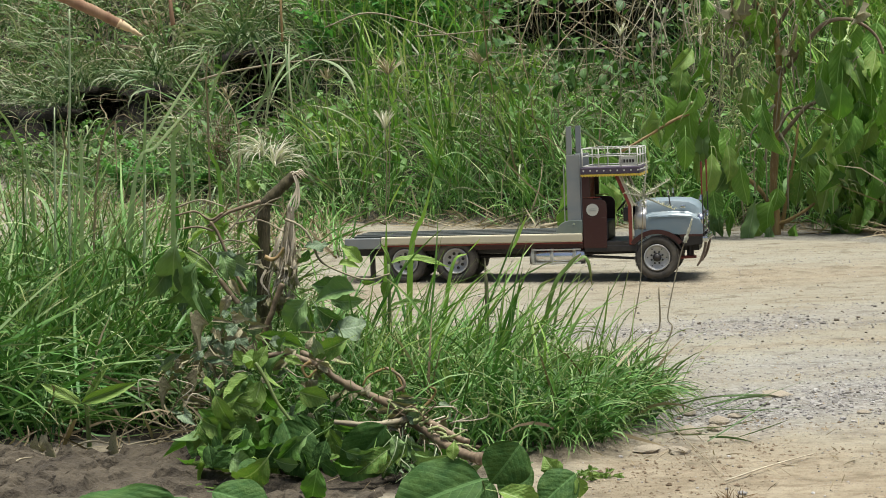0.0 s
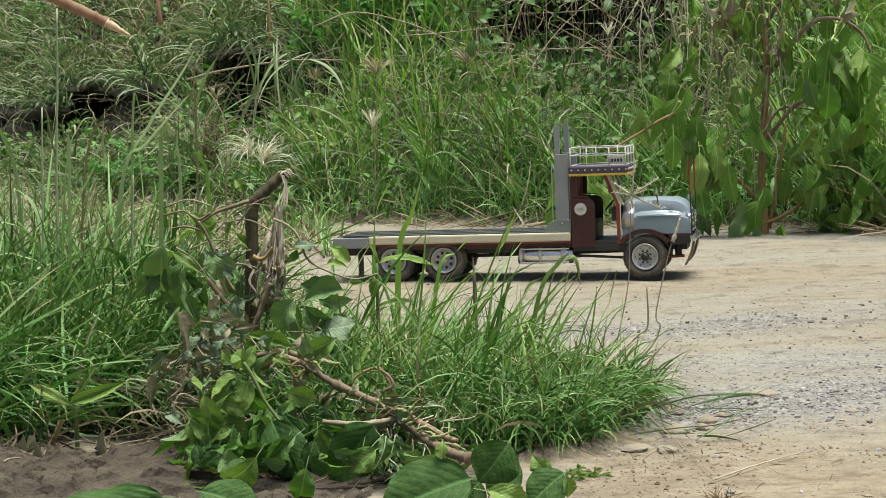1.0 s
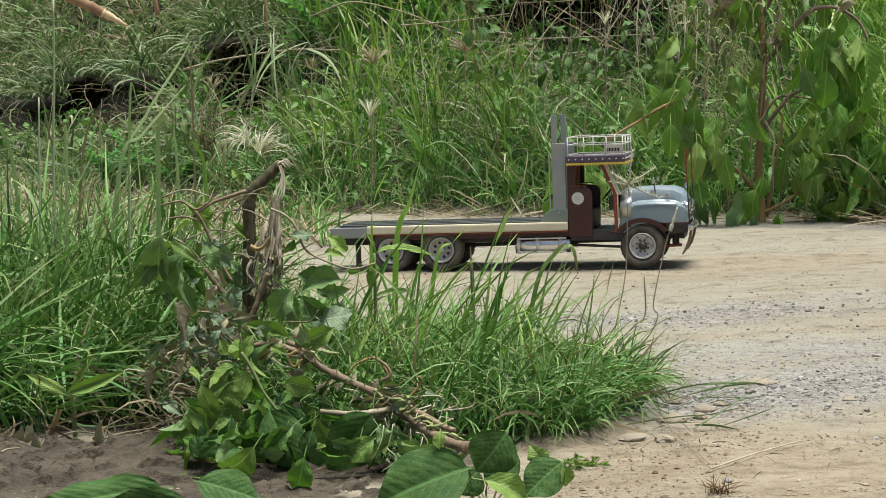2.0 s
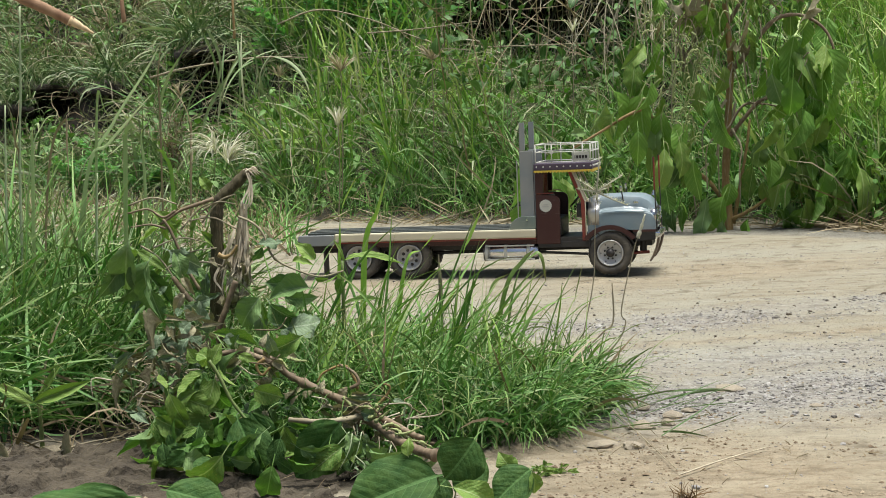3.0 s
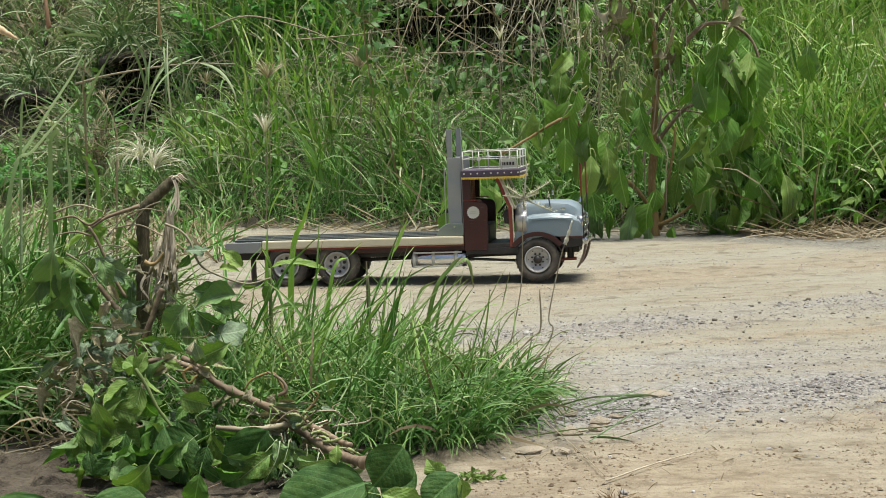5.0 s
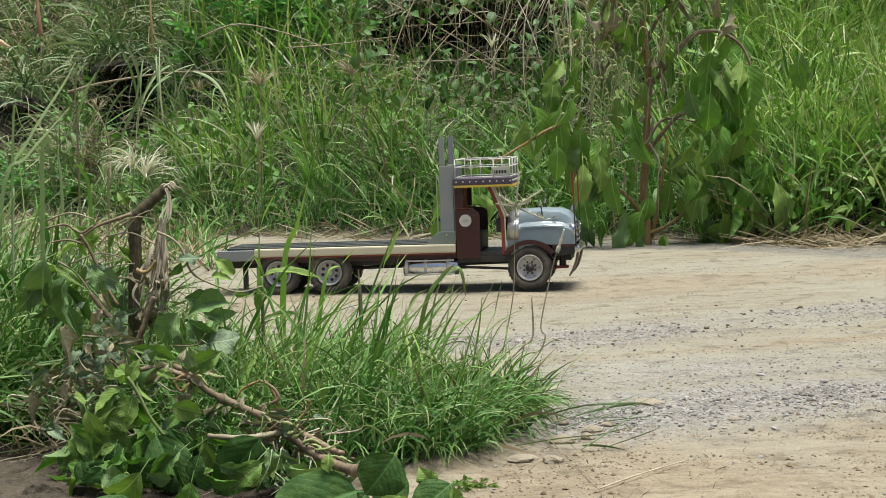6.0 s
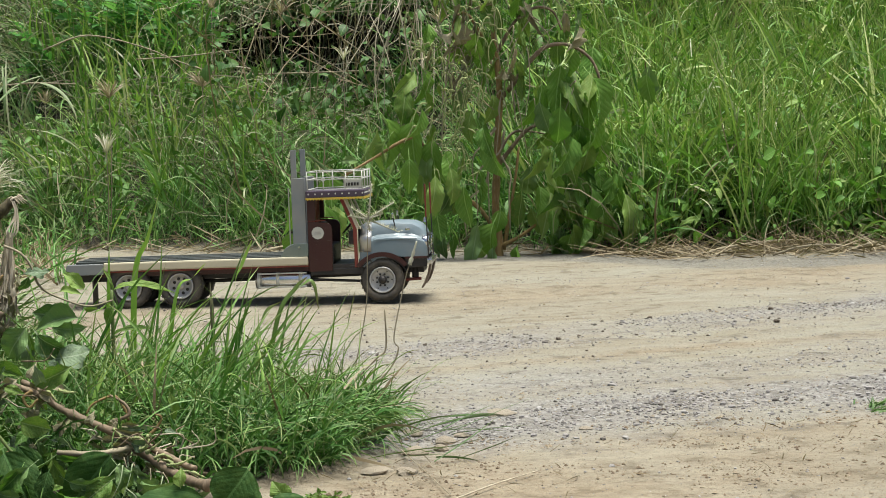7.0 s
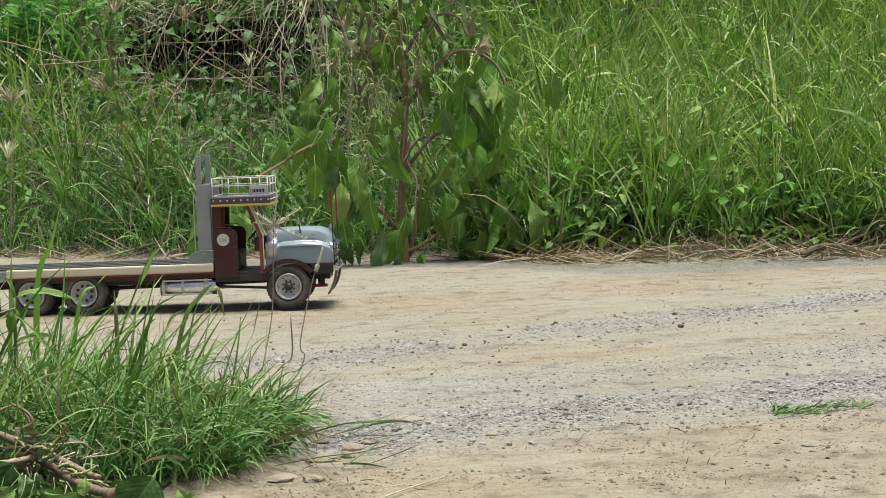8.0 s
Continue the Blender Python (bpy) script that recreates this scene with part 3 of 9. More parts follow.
# ---- blades of grass ----
def blade_arrays(root, height, az, lean, bend, width, segs=5, ribs=3, twist=None, follow=True):
    """Curved tapering blades: lean at the root and bend towards the tip in radians, az the way they fall."""
    n = len(root)
    s = np.linspace(0, 1, segs + 1)
    th = lean[:, None] + bend[:, None] * s[None, :] ** 1.4
    mid = (th[:, 1:] + th[:, :-1]) / 2
    step = height[:, None] / segs
    h = np.concatenate([np.zeros((n, 1)), np.cumsum(np.sin(mid) * step, 1)], 1)
    z = np.concatenate([np.zeros((n, 1)), np.cumsum(np.cos(mid) * step, 1)], 1)
    ca, sa = np.cos(az)[:, None], np.sin(az)[:, None]
    wob = rng.normal(0, 0.05, (n, 1)) * height[:, None] * np.sin(s * 3.0)[None, :]
    cx, cy = root[:, :1] + ca * h - sa * wob, root[:, 1:2] + sa * h + ca * wob
    cz = root[:, 2:3] + z
    if follow:
        floor_z = gz(cx, cy) + 0.004 + 0.012 * s[None, :] * rng.random((n, 1))
        cz = np.where(s[None, :] > 0.05, np.maximum(cz, floor_z), cz)
    prof = np.interp(s, [0, 0.12, 0.4, 0.75, 0.93, 1], [0.55, 0.9, 1.0, 0.72, 0.3, 0.03])
    tw = (rng.normal(0, 0.7, n) if twist is None else twist)[:, None] + rng.normal(0, 0.5, (n, 1)) * s[None, :]
    # across: sideways, turned about the blade's own line by the twist
    sx, sy = -sa, ca
    nxv, nyv, nzv = np.cos(th) * ca, np.cos(th) * sa, -np.sin(th)
    ax, ay, az_ = sx * np.cos(tw) + nxv * np.sin(tw), sy * np.cos(tw) + nyv * np.sin(tw), nzv * np.sin(tw)
    bx, by, bz = -sx * np.sin(tw) + nxv * np.cos(tw), -sy * np.sin(tw) + nyv * np.cos(tw), nzv * np.cos(tw)
    w = width[:, None] * prof[None, :] / 2
    c = np.stack([cx, cy, cz], -1)
    across = np.stack([ax, ay, az_ + 0 * ax], -1) * w[..., None]
    dip = np.stack([bx, by, bz], -1) * (w * 0.45)[..., None]
    if ribs == 3:
        V = np.stack([c - across, c - dip, c + across], 2)
        us = np.array([0, 0.5, 1.0])
    else:
        V = np.stack([c - across, c + across], 2)
        us = np.array([0, 1.0])
    k = len(us)
    uv = np.zeros((n, segs + 1, k, 2))
    uv[..., 0] = us[None, None, :]
    uv[..., 1] = s[None, :, None]
    idx = np.arange(n * (segs + 1) * k).reshape(n, segs + 1, k)
    f = np.stack([idx[:, :-1, :-1], idx[:, :-1, 1:], idx[:, 1:, 1:], idx[:, 1:, :-1]], -1).reshape(-1, 4)
    return V.reshape(-1, 3), f, uv.reshape(-1, 2)


def join(parts):
    vs, fs, us, o = [], [], [], 0
    for v, f, u in parts:
        vs.append(v), fs.append(f + o), us.append(u)
        o += len(v)
    return np.concatenate(vs), np.concatenate(fs), np.concatenate(us)


def on_ground(x, y, sink=0.004):
    return np.stack([x, y, gz(x, y) - sink], -1)


def uni(a, b, n):
    return rng.uniform(a, b, n)


def bank_points(n, a0, a1, d0, d1, power=1.0):
    """Random places on the bank between two bearings (degrees to the right of straight ahead), d0 to d1 behind the edge."""
    a = np.radians(uni(a0, a1, n))
    d = d0 + (d1 - d0) * rng.random(n) ** power
    y = np.full(n, 7.0)
    for _ in range(12):
        y = 0.5 * y + 0.5 * (edge_y(y * np.tan(a)) + d)
    return y * np.tan(a), y, d


def low_at_hollows(x, y, h):
    """Plants stay short below the foot of a hollow, and none root inside it; the hollows are rounded and ragged."""
    b, z = np.degrees(np.arctan2(x, y)), gz(x, y)
    for c, hw, foot, brow in SHADED:
        q = 1 - ((b - c) / (hw * rng.uniform(0.8, 1.2, len(x)))) ** 2
        half = 0.5 * (brow - foot) * np.sqrt(np.maximum(q, 0))
        mid = 0.5 * (brow + foot)
        room = mid - half + rng.normal(0, 0.05, len(x)) - z
        h = np.where((q > 0) & (z < mid + half - 0.05), np.minimum(h, np.maximum(room * 1.05, 0.0)), h)
    return h


def in_hollow(x, y, z):
    """True inside the dark mouths of the hollows."""
    b = np.degrees(np.arctan2(x, y))
    out = np.zeros(len(x), dtype=bool)
    for c, hw, foot, brow in SHADED:
        out |= ((b - c) / hw) ** 2 + ((z - 0.5 * (foot + brow)) / (0.5 * (brow - foot) + 0.03)) ** 2 < 1
    return out


def tuft(x, y, d, per, h0, h1, lean, bend, w0, w1, sway=None, spread=0.018):
    """Blades in tufts: each tuft's blades fan out from one root."""
    n = len(x) * per
    X, Y = np.repeat(x, per) + rng.normal(0, spread, n), np.repeat(y, per) + rng.normal(0, spread, n)
    size = np.repeat(rng.uniform(0.65, 1.25, len(x)), per)
    h = uni(h0, h1, n) * size * (0.72 + 0.28 * smooth01(np.repeat(d, per) / 0.35))
    h = low_at_hollows(X, Y, h)
    az = uni(0, 6.28, n) if sway is None else np.repeat(sway, per) + rng.normal(0, 0.7, n)
    keep = h > 0.05
    X, Y, h, az = X[keep], Y[keep], h[keep], az[keep]
    n = len(h)
    return blade_arrays(on_ground(X, Y), h, az, np.abs(rng.normal(lean, lean * 0.7, n)), np.abs(rng.normal(bend, bend * 0.7, n)), uni(w0, w1, n) * np.clip(h / 0.3, 0.6, 1.3), 5, 2)


def tangle_arrays(root, length, width, segs=9, rise=(-0.3, 0.8), sag=0.12, wander=0.4):
    """Thin vines and dead stems that wander and sag from their roots."""
    n = len(root)
    az, el = uni(0, 6.28, n), uni(*rise, n)
    p, line = root.astype(float).copy(), [root.astype(float).copy()]
    for _ in range(segs):
        az, el = az + rng.normal(0, wander, n), np.clip(el + rng.normal(0, 0.28, n) - sag, -1.35, 1.35)
        p = p + (length / segs)[:, None] * np.stack([np.cos(el) * np.cos(az), np.cos(el) * np.sin(az), np.sin(el)], -1)
        p[:, 2] = np.maximum(p[:, 2], gz(p[:, 0], p[:, 1]) + 0.008)
        line.append(p.copy())
    c = np.stack(line, 1)
    t = np.gradient(c, axis=1)
    side = np.cross(t, np.stack([rng.normal(0, 0.4, n), -np.ones(n), rng.normal(0.3, 0.4, n)], -1)[:, None])
    side /= np.linalg.norm(side, axis=2, keepdims=True) + 1e-9
    v = np.linspace(0, 1, segs + 1)
    w = 0.5 * width[:, None, None] * (1 - 0.55 * v)[None, :, None]
    V = np.stack([c - side * w, c + side * w], 2)
    uv = np.zeros((n, segs + 1, 2, 2))
    uv[:, :, 1, 0] = 1
    uv[..., 1] = v[None, :, None]
    idx = np.arange(n * (segs + 1) * 2).reshape(n, segs + 1, 2)
    f = np.stack([idx[:, :-1, 0], idx[:, :-1, 1], idx[:, 1:, 1], idx[:, 1:, 0]], -1).reshape(-1, 4)
    return V.reshape(-1, 3), f, uv.reshape(-1, 2)


def tangle(name, label, count, a0, a1, d0, d1, up, length, width, mat, **how):
    x, y, d = bank_points(count, a0, a1, d0, d1)
    root = on_ground(x, y) + np.stack([0 * x, 0 * x, uni(*up, count) * (0.3 + 0.7 * smooth01(d / 0.6))], -1)
    root = root[~in_hollow(x, y, root[:, 2]) | (rng.random(count) < 0.16)]
    count = len(root)
    v, f, u = tangle_arrays(root, uni(*length, count), uni(*width, count), **how)
    return stuff(name, mesh_from(name, v, f, mat, u), label, "vine")


def grow(name, label, parts, mat):
    v, f, u = join(parts)
    return stuff(name, mesh_from(name, v, f, mat, u), label, "grass")


# bank, far right: tall bright grass, standing in loose tufts
x, y, d = bank_points(2200, 12.6, 26.5, 0.10, 4.3)
x2, y2, d2 = bank_points(420, 10.0, 26.5, 0.3, 3.5)
grow("tall_grass", "tall bright green grass standing dense on the bank", [tuft(x, y, d, 12, 0.14, 0.50, 0.24, 0.5, 0.0028, 0.0068), tuft(x2, y2, d2, 5, 0.25, 0.65, 0.2, 0.8, 0.005, 0.010)], grass_bright)

# leafy stalks among it: short broad blades set along the stems
x, y, d = bank_points(7500, 12.0, 26.0, 0.06, 3.8)
n = len(x)
root = on_ground(x, y) + np.stack([0 * x, 0 * x, uni(0.03, 0.42, n) * (0.4 + 0.6 * smooth01(d / 0.6))], -1)
side = blade_arrays(root, uni(0.05, 0.17, n), uni(0, 6.28, n), np.abs(rng.normal(0.9, 0.35, n)), uni(0.1, 1.3, n), uni(0.004, 0.009, n), 4, 2)
stuff("leafy_grass", mesh_from("leafy_grass", *side[:2], grass_bright, side[2]), "short broad grass leaves along the tall stems", "grass")
# bank, middle: mixed grass, some lying over
x, y, d = bank_points(1750, -6.5, 15.0, 0.04, 4.0)
x2, y2, d2 = bank_points(260, -8, 14.0, 0.1, 3.6)
grow("mixed_grass", "mixed green and pale grass tangled over the bank", [tuft(x, y, d, 12, 0.08, 0.33, 0.5, 0.9, 0.0032, 0.0075), tuft(x2, y2, d2, 5, 0.2, 0.5, 0.45, 1.0, 0.004, 0.009)], grass_mixed)
x, y, d = bank_points(900, -7.0, 14.0, 0.04, 3.4)
grow("fresh_tufts", "fresh green tufts among the mixed bank grass", [tuft(x, y, d, 12, 0.08, 0.32, 0.4, 0.9, 0.004, 0.009)], grass_fresh)

# bank, left: lodged grass that hangs down the slope in swathes
x, y, d = bank_points(850, -17.5, -2.5, 0.05, 4.8)
swathe = -1.57 + 1.3 * waves(x, y, 2.5, 71)
x2, y2, d2 = bank_points(200, -17.5, -3.0, 0.1, 3.8)
sw2 = -1.2 + 1.5 * waves(x2, y2, 2.1, 72)
grow("lodged_grass", "flattened greyish green grass hanging down the bank", [tuft(x, y, d, 12, 0.10, 0.40, 0.8, 0.9, 0.004, 0.010, swathe), tuft(x2, y2, d2, 5, 0.25, 0.55, 0.6, 1.2, 0.008, 0.016, sw2)], grass_lodged)
# larger hollows: an added ragged shelf blocks light, long grass hangs over its lip
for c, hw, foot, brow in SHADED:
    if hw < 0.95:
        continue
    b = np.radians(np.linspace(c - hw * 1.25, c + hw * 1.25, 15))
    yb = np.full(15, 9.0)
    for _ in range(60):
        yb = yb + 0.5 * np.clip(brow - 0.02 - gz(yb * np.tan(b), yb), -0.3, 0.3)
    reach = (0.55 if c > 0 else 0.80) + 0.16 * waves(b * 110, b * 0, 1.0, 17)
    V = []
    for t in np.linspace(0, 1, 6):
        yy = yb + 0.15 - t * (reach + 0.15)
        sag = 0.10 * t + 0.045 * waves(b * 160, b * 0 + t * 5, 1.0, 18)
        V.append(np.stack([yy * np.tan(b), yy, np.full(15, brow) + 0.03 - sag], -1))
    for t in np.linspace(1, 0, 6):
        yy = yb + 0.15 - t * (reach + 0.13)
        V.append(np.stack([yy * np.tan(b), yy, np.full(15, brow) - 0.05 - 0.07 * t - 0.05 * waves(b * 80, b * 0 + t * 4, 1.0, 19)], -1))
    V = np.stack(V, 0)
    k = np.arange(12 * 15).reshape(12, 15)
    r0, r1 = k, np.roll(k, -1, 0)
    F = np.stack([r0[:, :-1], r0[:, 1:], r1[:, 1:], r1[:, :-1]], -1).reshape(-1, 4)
    tagged(new("shade_shelf", mesh_from("shade_shelf", V.reshape(-1, 3), F, shelf_dark)), "added dark shelf that shades a hollow of the bank", "soil shelf", kind="structure")
    n = int((420 if c > 0 else 120) * hw)
    q = rng.uniform(c - hw * 1.2, c + hw * 1.2, n)
    ylip = np.interp(np.radians(q), b, yb - reach) - 0.02 + np.abs(rng.normal(0, 0.12, n))
    root = np.stack([ylip * np.tan(np.radians(q)), ylip, np.full(n, brow) - 0.02], -1)
    v, f, u = blade_arrays(root, uni(0.10, 0.42, n) * min(1.0, (brow - foot) * 2.4), -1.57 + rng.normal(0, 0.9, n), uni(0.3, 1.3, n), uni(0.9, 1.9, n), uni(0.005, 0.013, n), 6, 2)
    stuff("hanging_grass", mesh_from("hanging_grass", v, f, grass_lodged, u), "long pale grass hanging over a dark hollow", "grass")
    n = int((520 if c > 0 else 380 if c < -8 else 260) * hw)   # grass rooted on top of the shelf, lying forward over it
    q, t = rng.uniform(c - hw * 1.3, c + hw * 1.3, n), rng.uniform(-0.15, 1.0, n)
    ytop = np.interp(np.radians(q), b, yb) + 0.12 - t * (np.interp(np.radians(q), b, reach) + 0.1)
    root = np.stack([ytop * np.tan(np.radians(q)), ytop, np.full(n, brow) + 0.02 - 0.09 * np.clip(t, 0, 1)], -1)
    v, f, u = blade_arrays(root, uni(0.12, 0.42, n), -1.57 + rng.normal(0, 1.1, n), np.abs(rng.normal(0.6, 0.4, n)), uni(0.5, 1.6, n), uni(0.006, 0.015, n), 5, 2)
    stuff("shelf_grass", mesh_from("shelf_grass", v, f, grass_lodged if c < 0 else grass_mixed, u), "long grass lying forward over an added shade shelf", "grass")
    n = int(45 * hw)
    q = np.radians(rng.uniform(c - hw * 0.95, c + hw * 0.95, n))
    yy = np.interp(q, b, yb) - uni(0.3, 0.75, n)
    root = on_ground(yy * np.tan(q), yy)
    v, f, u = blade_arrays(root, uni(0.15, 0.5, n) * (brow - foot + 0.3), uni(0, 6.28, n), np.abs(rng.normal(0.3, 0.3, n)), np.abs(rng.normal(0.8, 0.6, n)), uni(0.004, 0.010, n), 5, 2)
    stuff("hollow_grass", mesh_from("hollow_grass", v, f, grass_lodged, u), "sparse pale grass growing in front of a dark hollow", "grass")
    n = int(34 * hw)
    q = np.radians(rng.uniform(c - hw, c + hw, n))
    yy = np.interp(q, b, yb) - uni(0.1, 0.6, n)
    root = np.stack([yy * np.tan(q), yy, np.full(n, brow) - 0.05], -1)
    v, f, u = blade_arrays(root, uni(0.1, 0.4, n) * (brow - foot) * 2.0, uni(0, 6.28, n), uni(2.6, 3.1, n), rng.normal(0, 0.4, n), uni(0.002, 0.004, n), 5, 2)
    stuff("hanging_roots", mesh_from("hanging_roots", v, f, straw_dry, u), "thin dry roots hanging in a hollow of the bank", "roots")

# thinner grass along the rest of the bank
x1, y1, d1 = bank_points(330, -30, -17.0, 0.1, 4.5)
x2, y2, d2 = bank_points(380, 26, 40, 0.1, 4.5)
grow("outer_grass", "grass on the bank at both ends of the track", [tuft(x1, y1, d1, 10, 0.16, 0.5, 0.6, 0.9, 0.007, 0.016), tuft(x2, y2, d2, 10, 0.16, 0.55, 0.33, 0.65, 0.006, 0.014)], grass_mixed)

# dry stalks and straw through all of it
x, y, d = bank_points(1700, -17, 24, 0.05, 4.0)
grow("thin_pale_grass", "thin pale green grass threads over the bank", [tuft(x, y, d, 10, 0.12, 0.45, 0.5, 0.9, 0.0028, 0.0055)], grass_mixed)
x, y, d = bank_points(2800, -17.5, 22, 0.02, 4.0)
h = low_at_hollows(x, y, uni(0.1, 0.5, len(x)))
keep = h > 0.06
x, y, h = x[keep], y[keep], h[keep]
n = len(x)
strawy = blade_arrays(on_ground(x, y), h, uni(0, 6.28, n), np.abs(rng.normal(0.7, 0.5, n)), rng.normal(0.4, 0.5, n), uni(0.003, 0.008, n), 4, 2)
stuff("dry_stalks", mesh_from("dry_stalks", *strawy[:2], straw_dry, strawy[2]), "dry straw-coloured stalks among the bank grass", "straw")
# a dry brown tangle high on the bank
x, y, d = bank_points(1300, 13.4, 18.4, 1.9, 3.3)
n = len(x)
v1 = blade_arrays(on_ground(x, y) + np.stack([0 * x, 0 * x, uni(0.05, 0.42, n)], -1), uni(0.12, 0.5, n), uni(0, 6.28, n), np.abs(rng.normal(0.8, 0.5, n)), rng.normal(0.5, 0.5, n), uni(0.004, 0.010, n), 5, 2)
stuff("dry_tangle", mesh_from("dry_tangle", *v1[:2], straw_dry, v1[2]), "dry brown tangle of dead stalks on the bank", "straw")
# thin grass and straw on the littered shoulder at the left
n = 1500
a = np.radians(uni(-15, -3.2, n))
y = np.full(n, 7.0)
d = uni(-1.7, 0.1, n)
for _ in range(12):
    y = 0.5 * y + 0.5 * (edge_y(y * np.tan(a)) + d)
x = y * np.tan(a)
v1 = blade_arrays(on_ground(x, y), uni(0.04, 0.2, n), uni(0, 6.28, n), uni(0.7, 1.5, n), rng.normal(0.2, 0.3, n), uni(0.004, 0.009, n), 4, 2)
stuff("shoulder_straw", mesh_from("shoulder_straw", *v1[:2], straw_dry, v1[2]), "straw litter on the shoulder of the track", "straw")
grow("shoulder_grass", "thin grass on the littered shoulder of the track", [tuft(x[:110], y[:110], d[:110] + 3, 10, 0.05, 0.2, 0.5, 0.7, 0.005, 0.011)], grass_mixed)


# small creeping leaves on the bank
def leaflet_cloud(c, size, mat_name_me, mat, slim=(0.28, 0.42)):
    n = len(c)
    a, tilt, roll = uni(0, 6.28, n), rng.normal(0.5, 0.5, n), rng.normal(0, 0.6, n)
    t = np.stack([np.cos(a) * np.cos(tilt), np.sin(a) * np.cos(tilt), -np.sin(tilt)], -1)
    sd = np.stack([-np.sin(a) * np.cos(roll), np.cos(a) * np.cos(roll), np.sin(roll)], -1)
    nrm = np.cross(t, sd)
    L, W = size[:, None], size[:, None] * uni(*slim, n)[:, None]
    rows = []
    us = []
    for s, w, dz in ((0, 0.05, 0), (0.25, 0.85, 0.05), (0.55, 1.0, 0.06), (0.82, 0.55, 0.0), (1.0, 0.03, -0.10)):
        mid = c + t * L * s + nrm * L * dz
        rows.append(np.stack([mid - sd * W * w + nrm * W * 0.25 * w, mid, mid + sd * W * w + nrm * W * 0.25 * w], 1))
        us.append(np.array([[0.5 - 0.5 * w, s], [0.5, s], [0.5 + 0.5 * w, s]]))
    V = np.stack(rows, 1)
    uv = np.broadcast_to(np.stack(us, 0)[None], (n, 5, 3, 2))
    idx = np.arange(n * 15).reshape(n, 5, 3)
    f = np.stack([idx[:, :-1, :-1], idx[:, :-1, 1:], idx[:, 1:, 1:], idx[:, 1:, :-1]], -1).reshape(-1, 4)
    return mesh_from(mat_name_me, V.reshape(-1, 3), f, mat, uv.reshape(-1, 2))


x, y, d = bank_points(6500, -17, 23, 0.0, 3.6, 1.2)
keep = (waves(x, y, 3.2, 81) > 0.35) & ((x > -0.3) | (rng.random(len(x)) < 0.5))
x, y = x[keep], y[keep]
h = low_at_hollows(x, y, uni(0.04, 0.36, len(x)))
keep = h > 0.02
x, y, h = x[keep], y[keep], h[keep]
c = on_ground(x, y) + np.stack([0 * x, 0 * x, h], -1)
stuff("creeper", leaflet_cloud(c, uni(0.02, 0.055, len(x)), "creeper", leaf_creeper), "small-leaved creepers and weeds over the bank", "creeper")

x, y, d = bank_points(230, 19.9, 23.2, 0.0, 0.2)
c = on_ground(x, y) + np.stack([0 * x, 0 * x, uni(0.01, 0.09, len(x))], -1)
stuff("low_creeper", leaflet_cloud(c, uni(0.018, 0.04, len(x)), "low_creeper", leaf_light), "low yellow-green creeper at the foot of the bank", "creeper")
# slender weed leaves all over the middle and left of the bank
for a0, a1, count, lo, hi, mat, label in ((-6.0, 13.5, 3600, 0.03, 0.36, leaf_slender, "slender-leaved green weeds grown through the bank grass"), (-17, -4.0, 3000, 0.03, 0.30, leaf_shaded, "slender-leaved weeds on the bank in the shaded leaf colour")):
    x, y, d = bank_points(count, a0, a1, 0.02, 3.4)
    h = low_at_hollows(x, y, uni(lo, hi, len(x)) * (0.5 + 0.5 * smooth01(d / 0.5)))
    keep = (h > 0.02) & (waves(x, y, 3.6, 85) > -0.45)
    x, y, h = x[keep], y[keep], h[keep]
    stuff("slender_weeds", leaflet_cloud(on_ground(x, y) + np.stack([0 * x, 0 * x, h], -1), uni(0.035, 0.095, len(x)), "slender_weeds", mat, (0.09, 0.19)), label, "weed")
x, y, d = bank_points(1300, 12.5, 25.0, 0.10, 0.50)
c = on_ground(x, y) + np.stack([0 * x, 0 * x, uni(0.01, 0.16, len(x))], -1)
stuff("foot_weeds", leaflet_cloud(c, uni(0.03, 0.08, len(x)), "foot_weeds", leaf_green, (0.14, 0.30)), "low mid-green weeds at the foot of the bank", "weed")
# vines and dead stems tangled over it
tangle("dead_vines", "grey-tan dead vines tangled over the bank", 700, -17, -3.0, 0.2, 3.6, (0.05, 0.36), (0.15, 0.7), (0.0025, 0.006), vine_tan)
tangle("olive_vines", "olive green vines matted over the bank", 1500, -17, -2.0, 0.1, 3.6, (0.03, 0.34), (0.15, 0.6), (0.003, 0.008), vine_olive)
tangle("brown_vines", "brown withered vines matted over the bank", 480, -16, -4.0, 0.6, 3.4, (0.05, 0.32), (0.1, 0.5), (0.003, 0.008), straw_dry)
tangle("bank_vines", "thin tan vines tangled through the bank grass", 650, -4.0, 13.0, 0.3, 3.4, (0.05, 0.34), (0.15, 0.6), (0.002, 0.0045), vine_tan)
tangle("green_vines", "thin green vines climbing through the bank grass", 900, -4.0, 14.0, 0.1, 3.4, (0.05, 0.36), (0.15, 0.5), (0.0025, 0.005), vine_olive)
tangle("brow_vines", "dead vines hanging in loops before a dark hollow", 150, 1.0, 8.5, 1.6, 3.0, (0.2, 0.6), (0.4, 1.2), (0.0025, 0.005), stem_tan, segs=14, rise=(-0.2, 0.9))
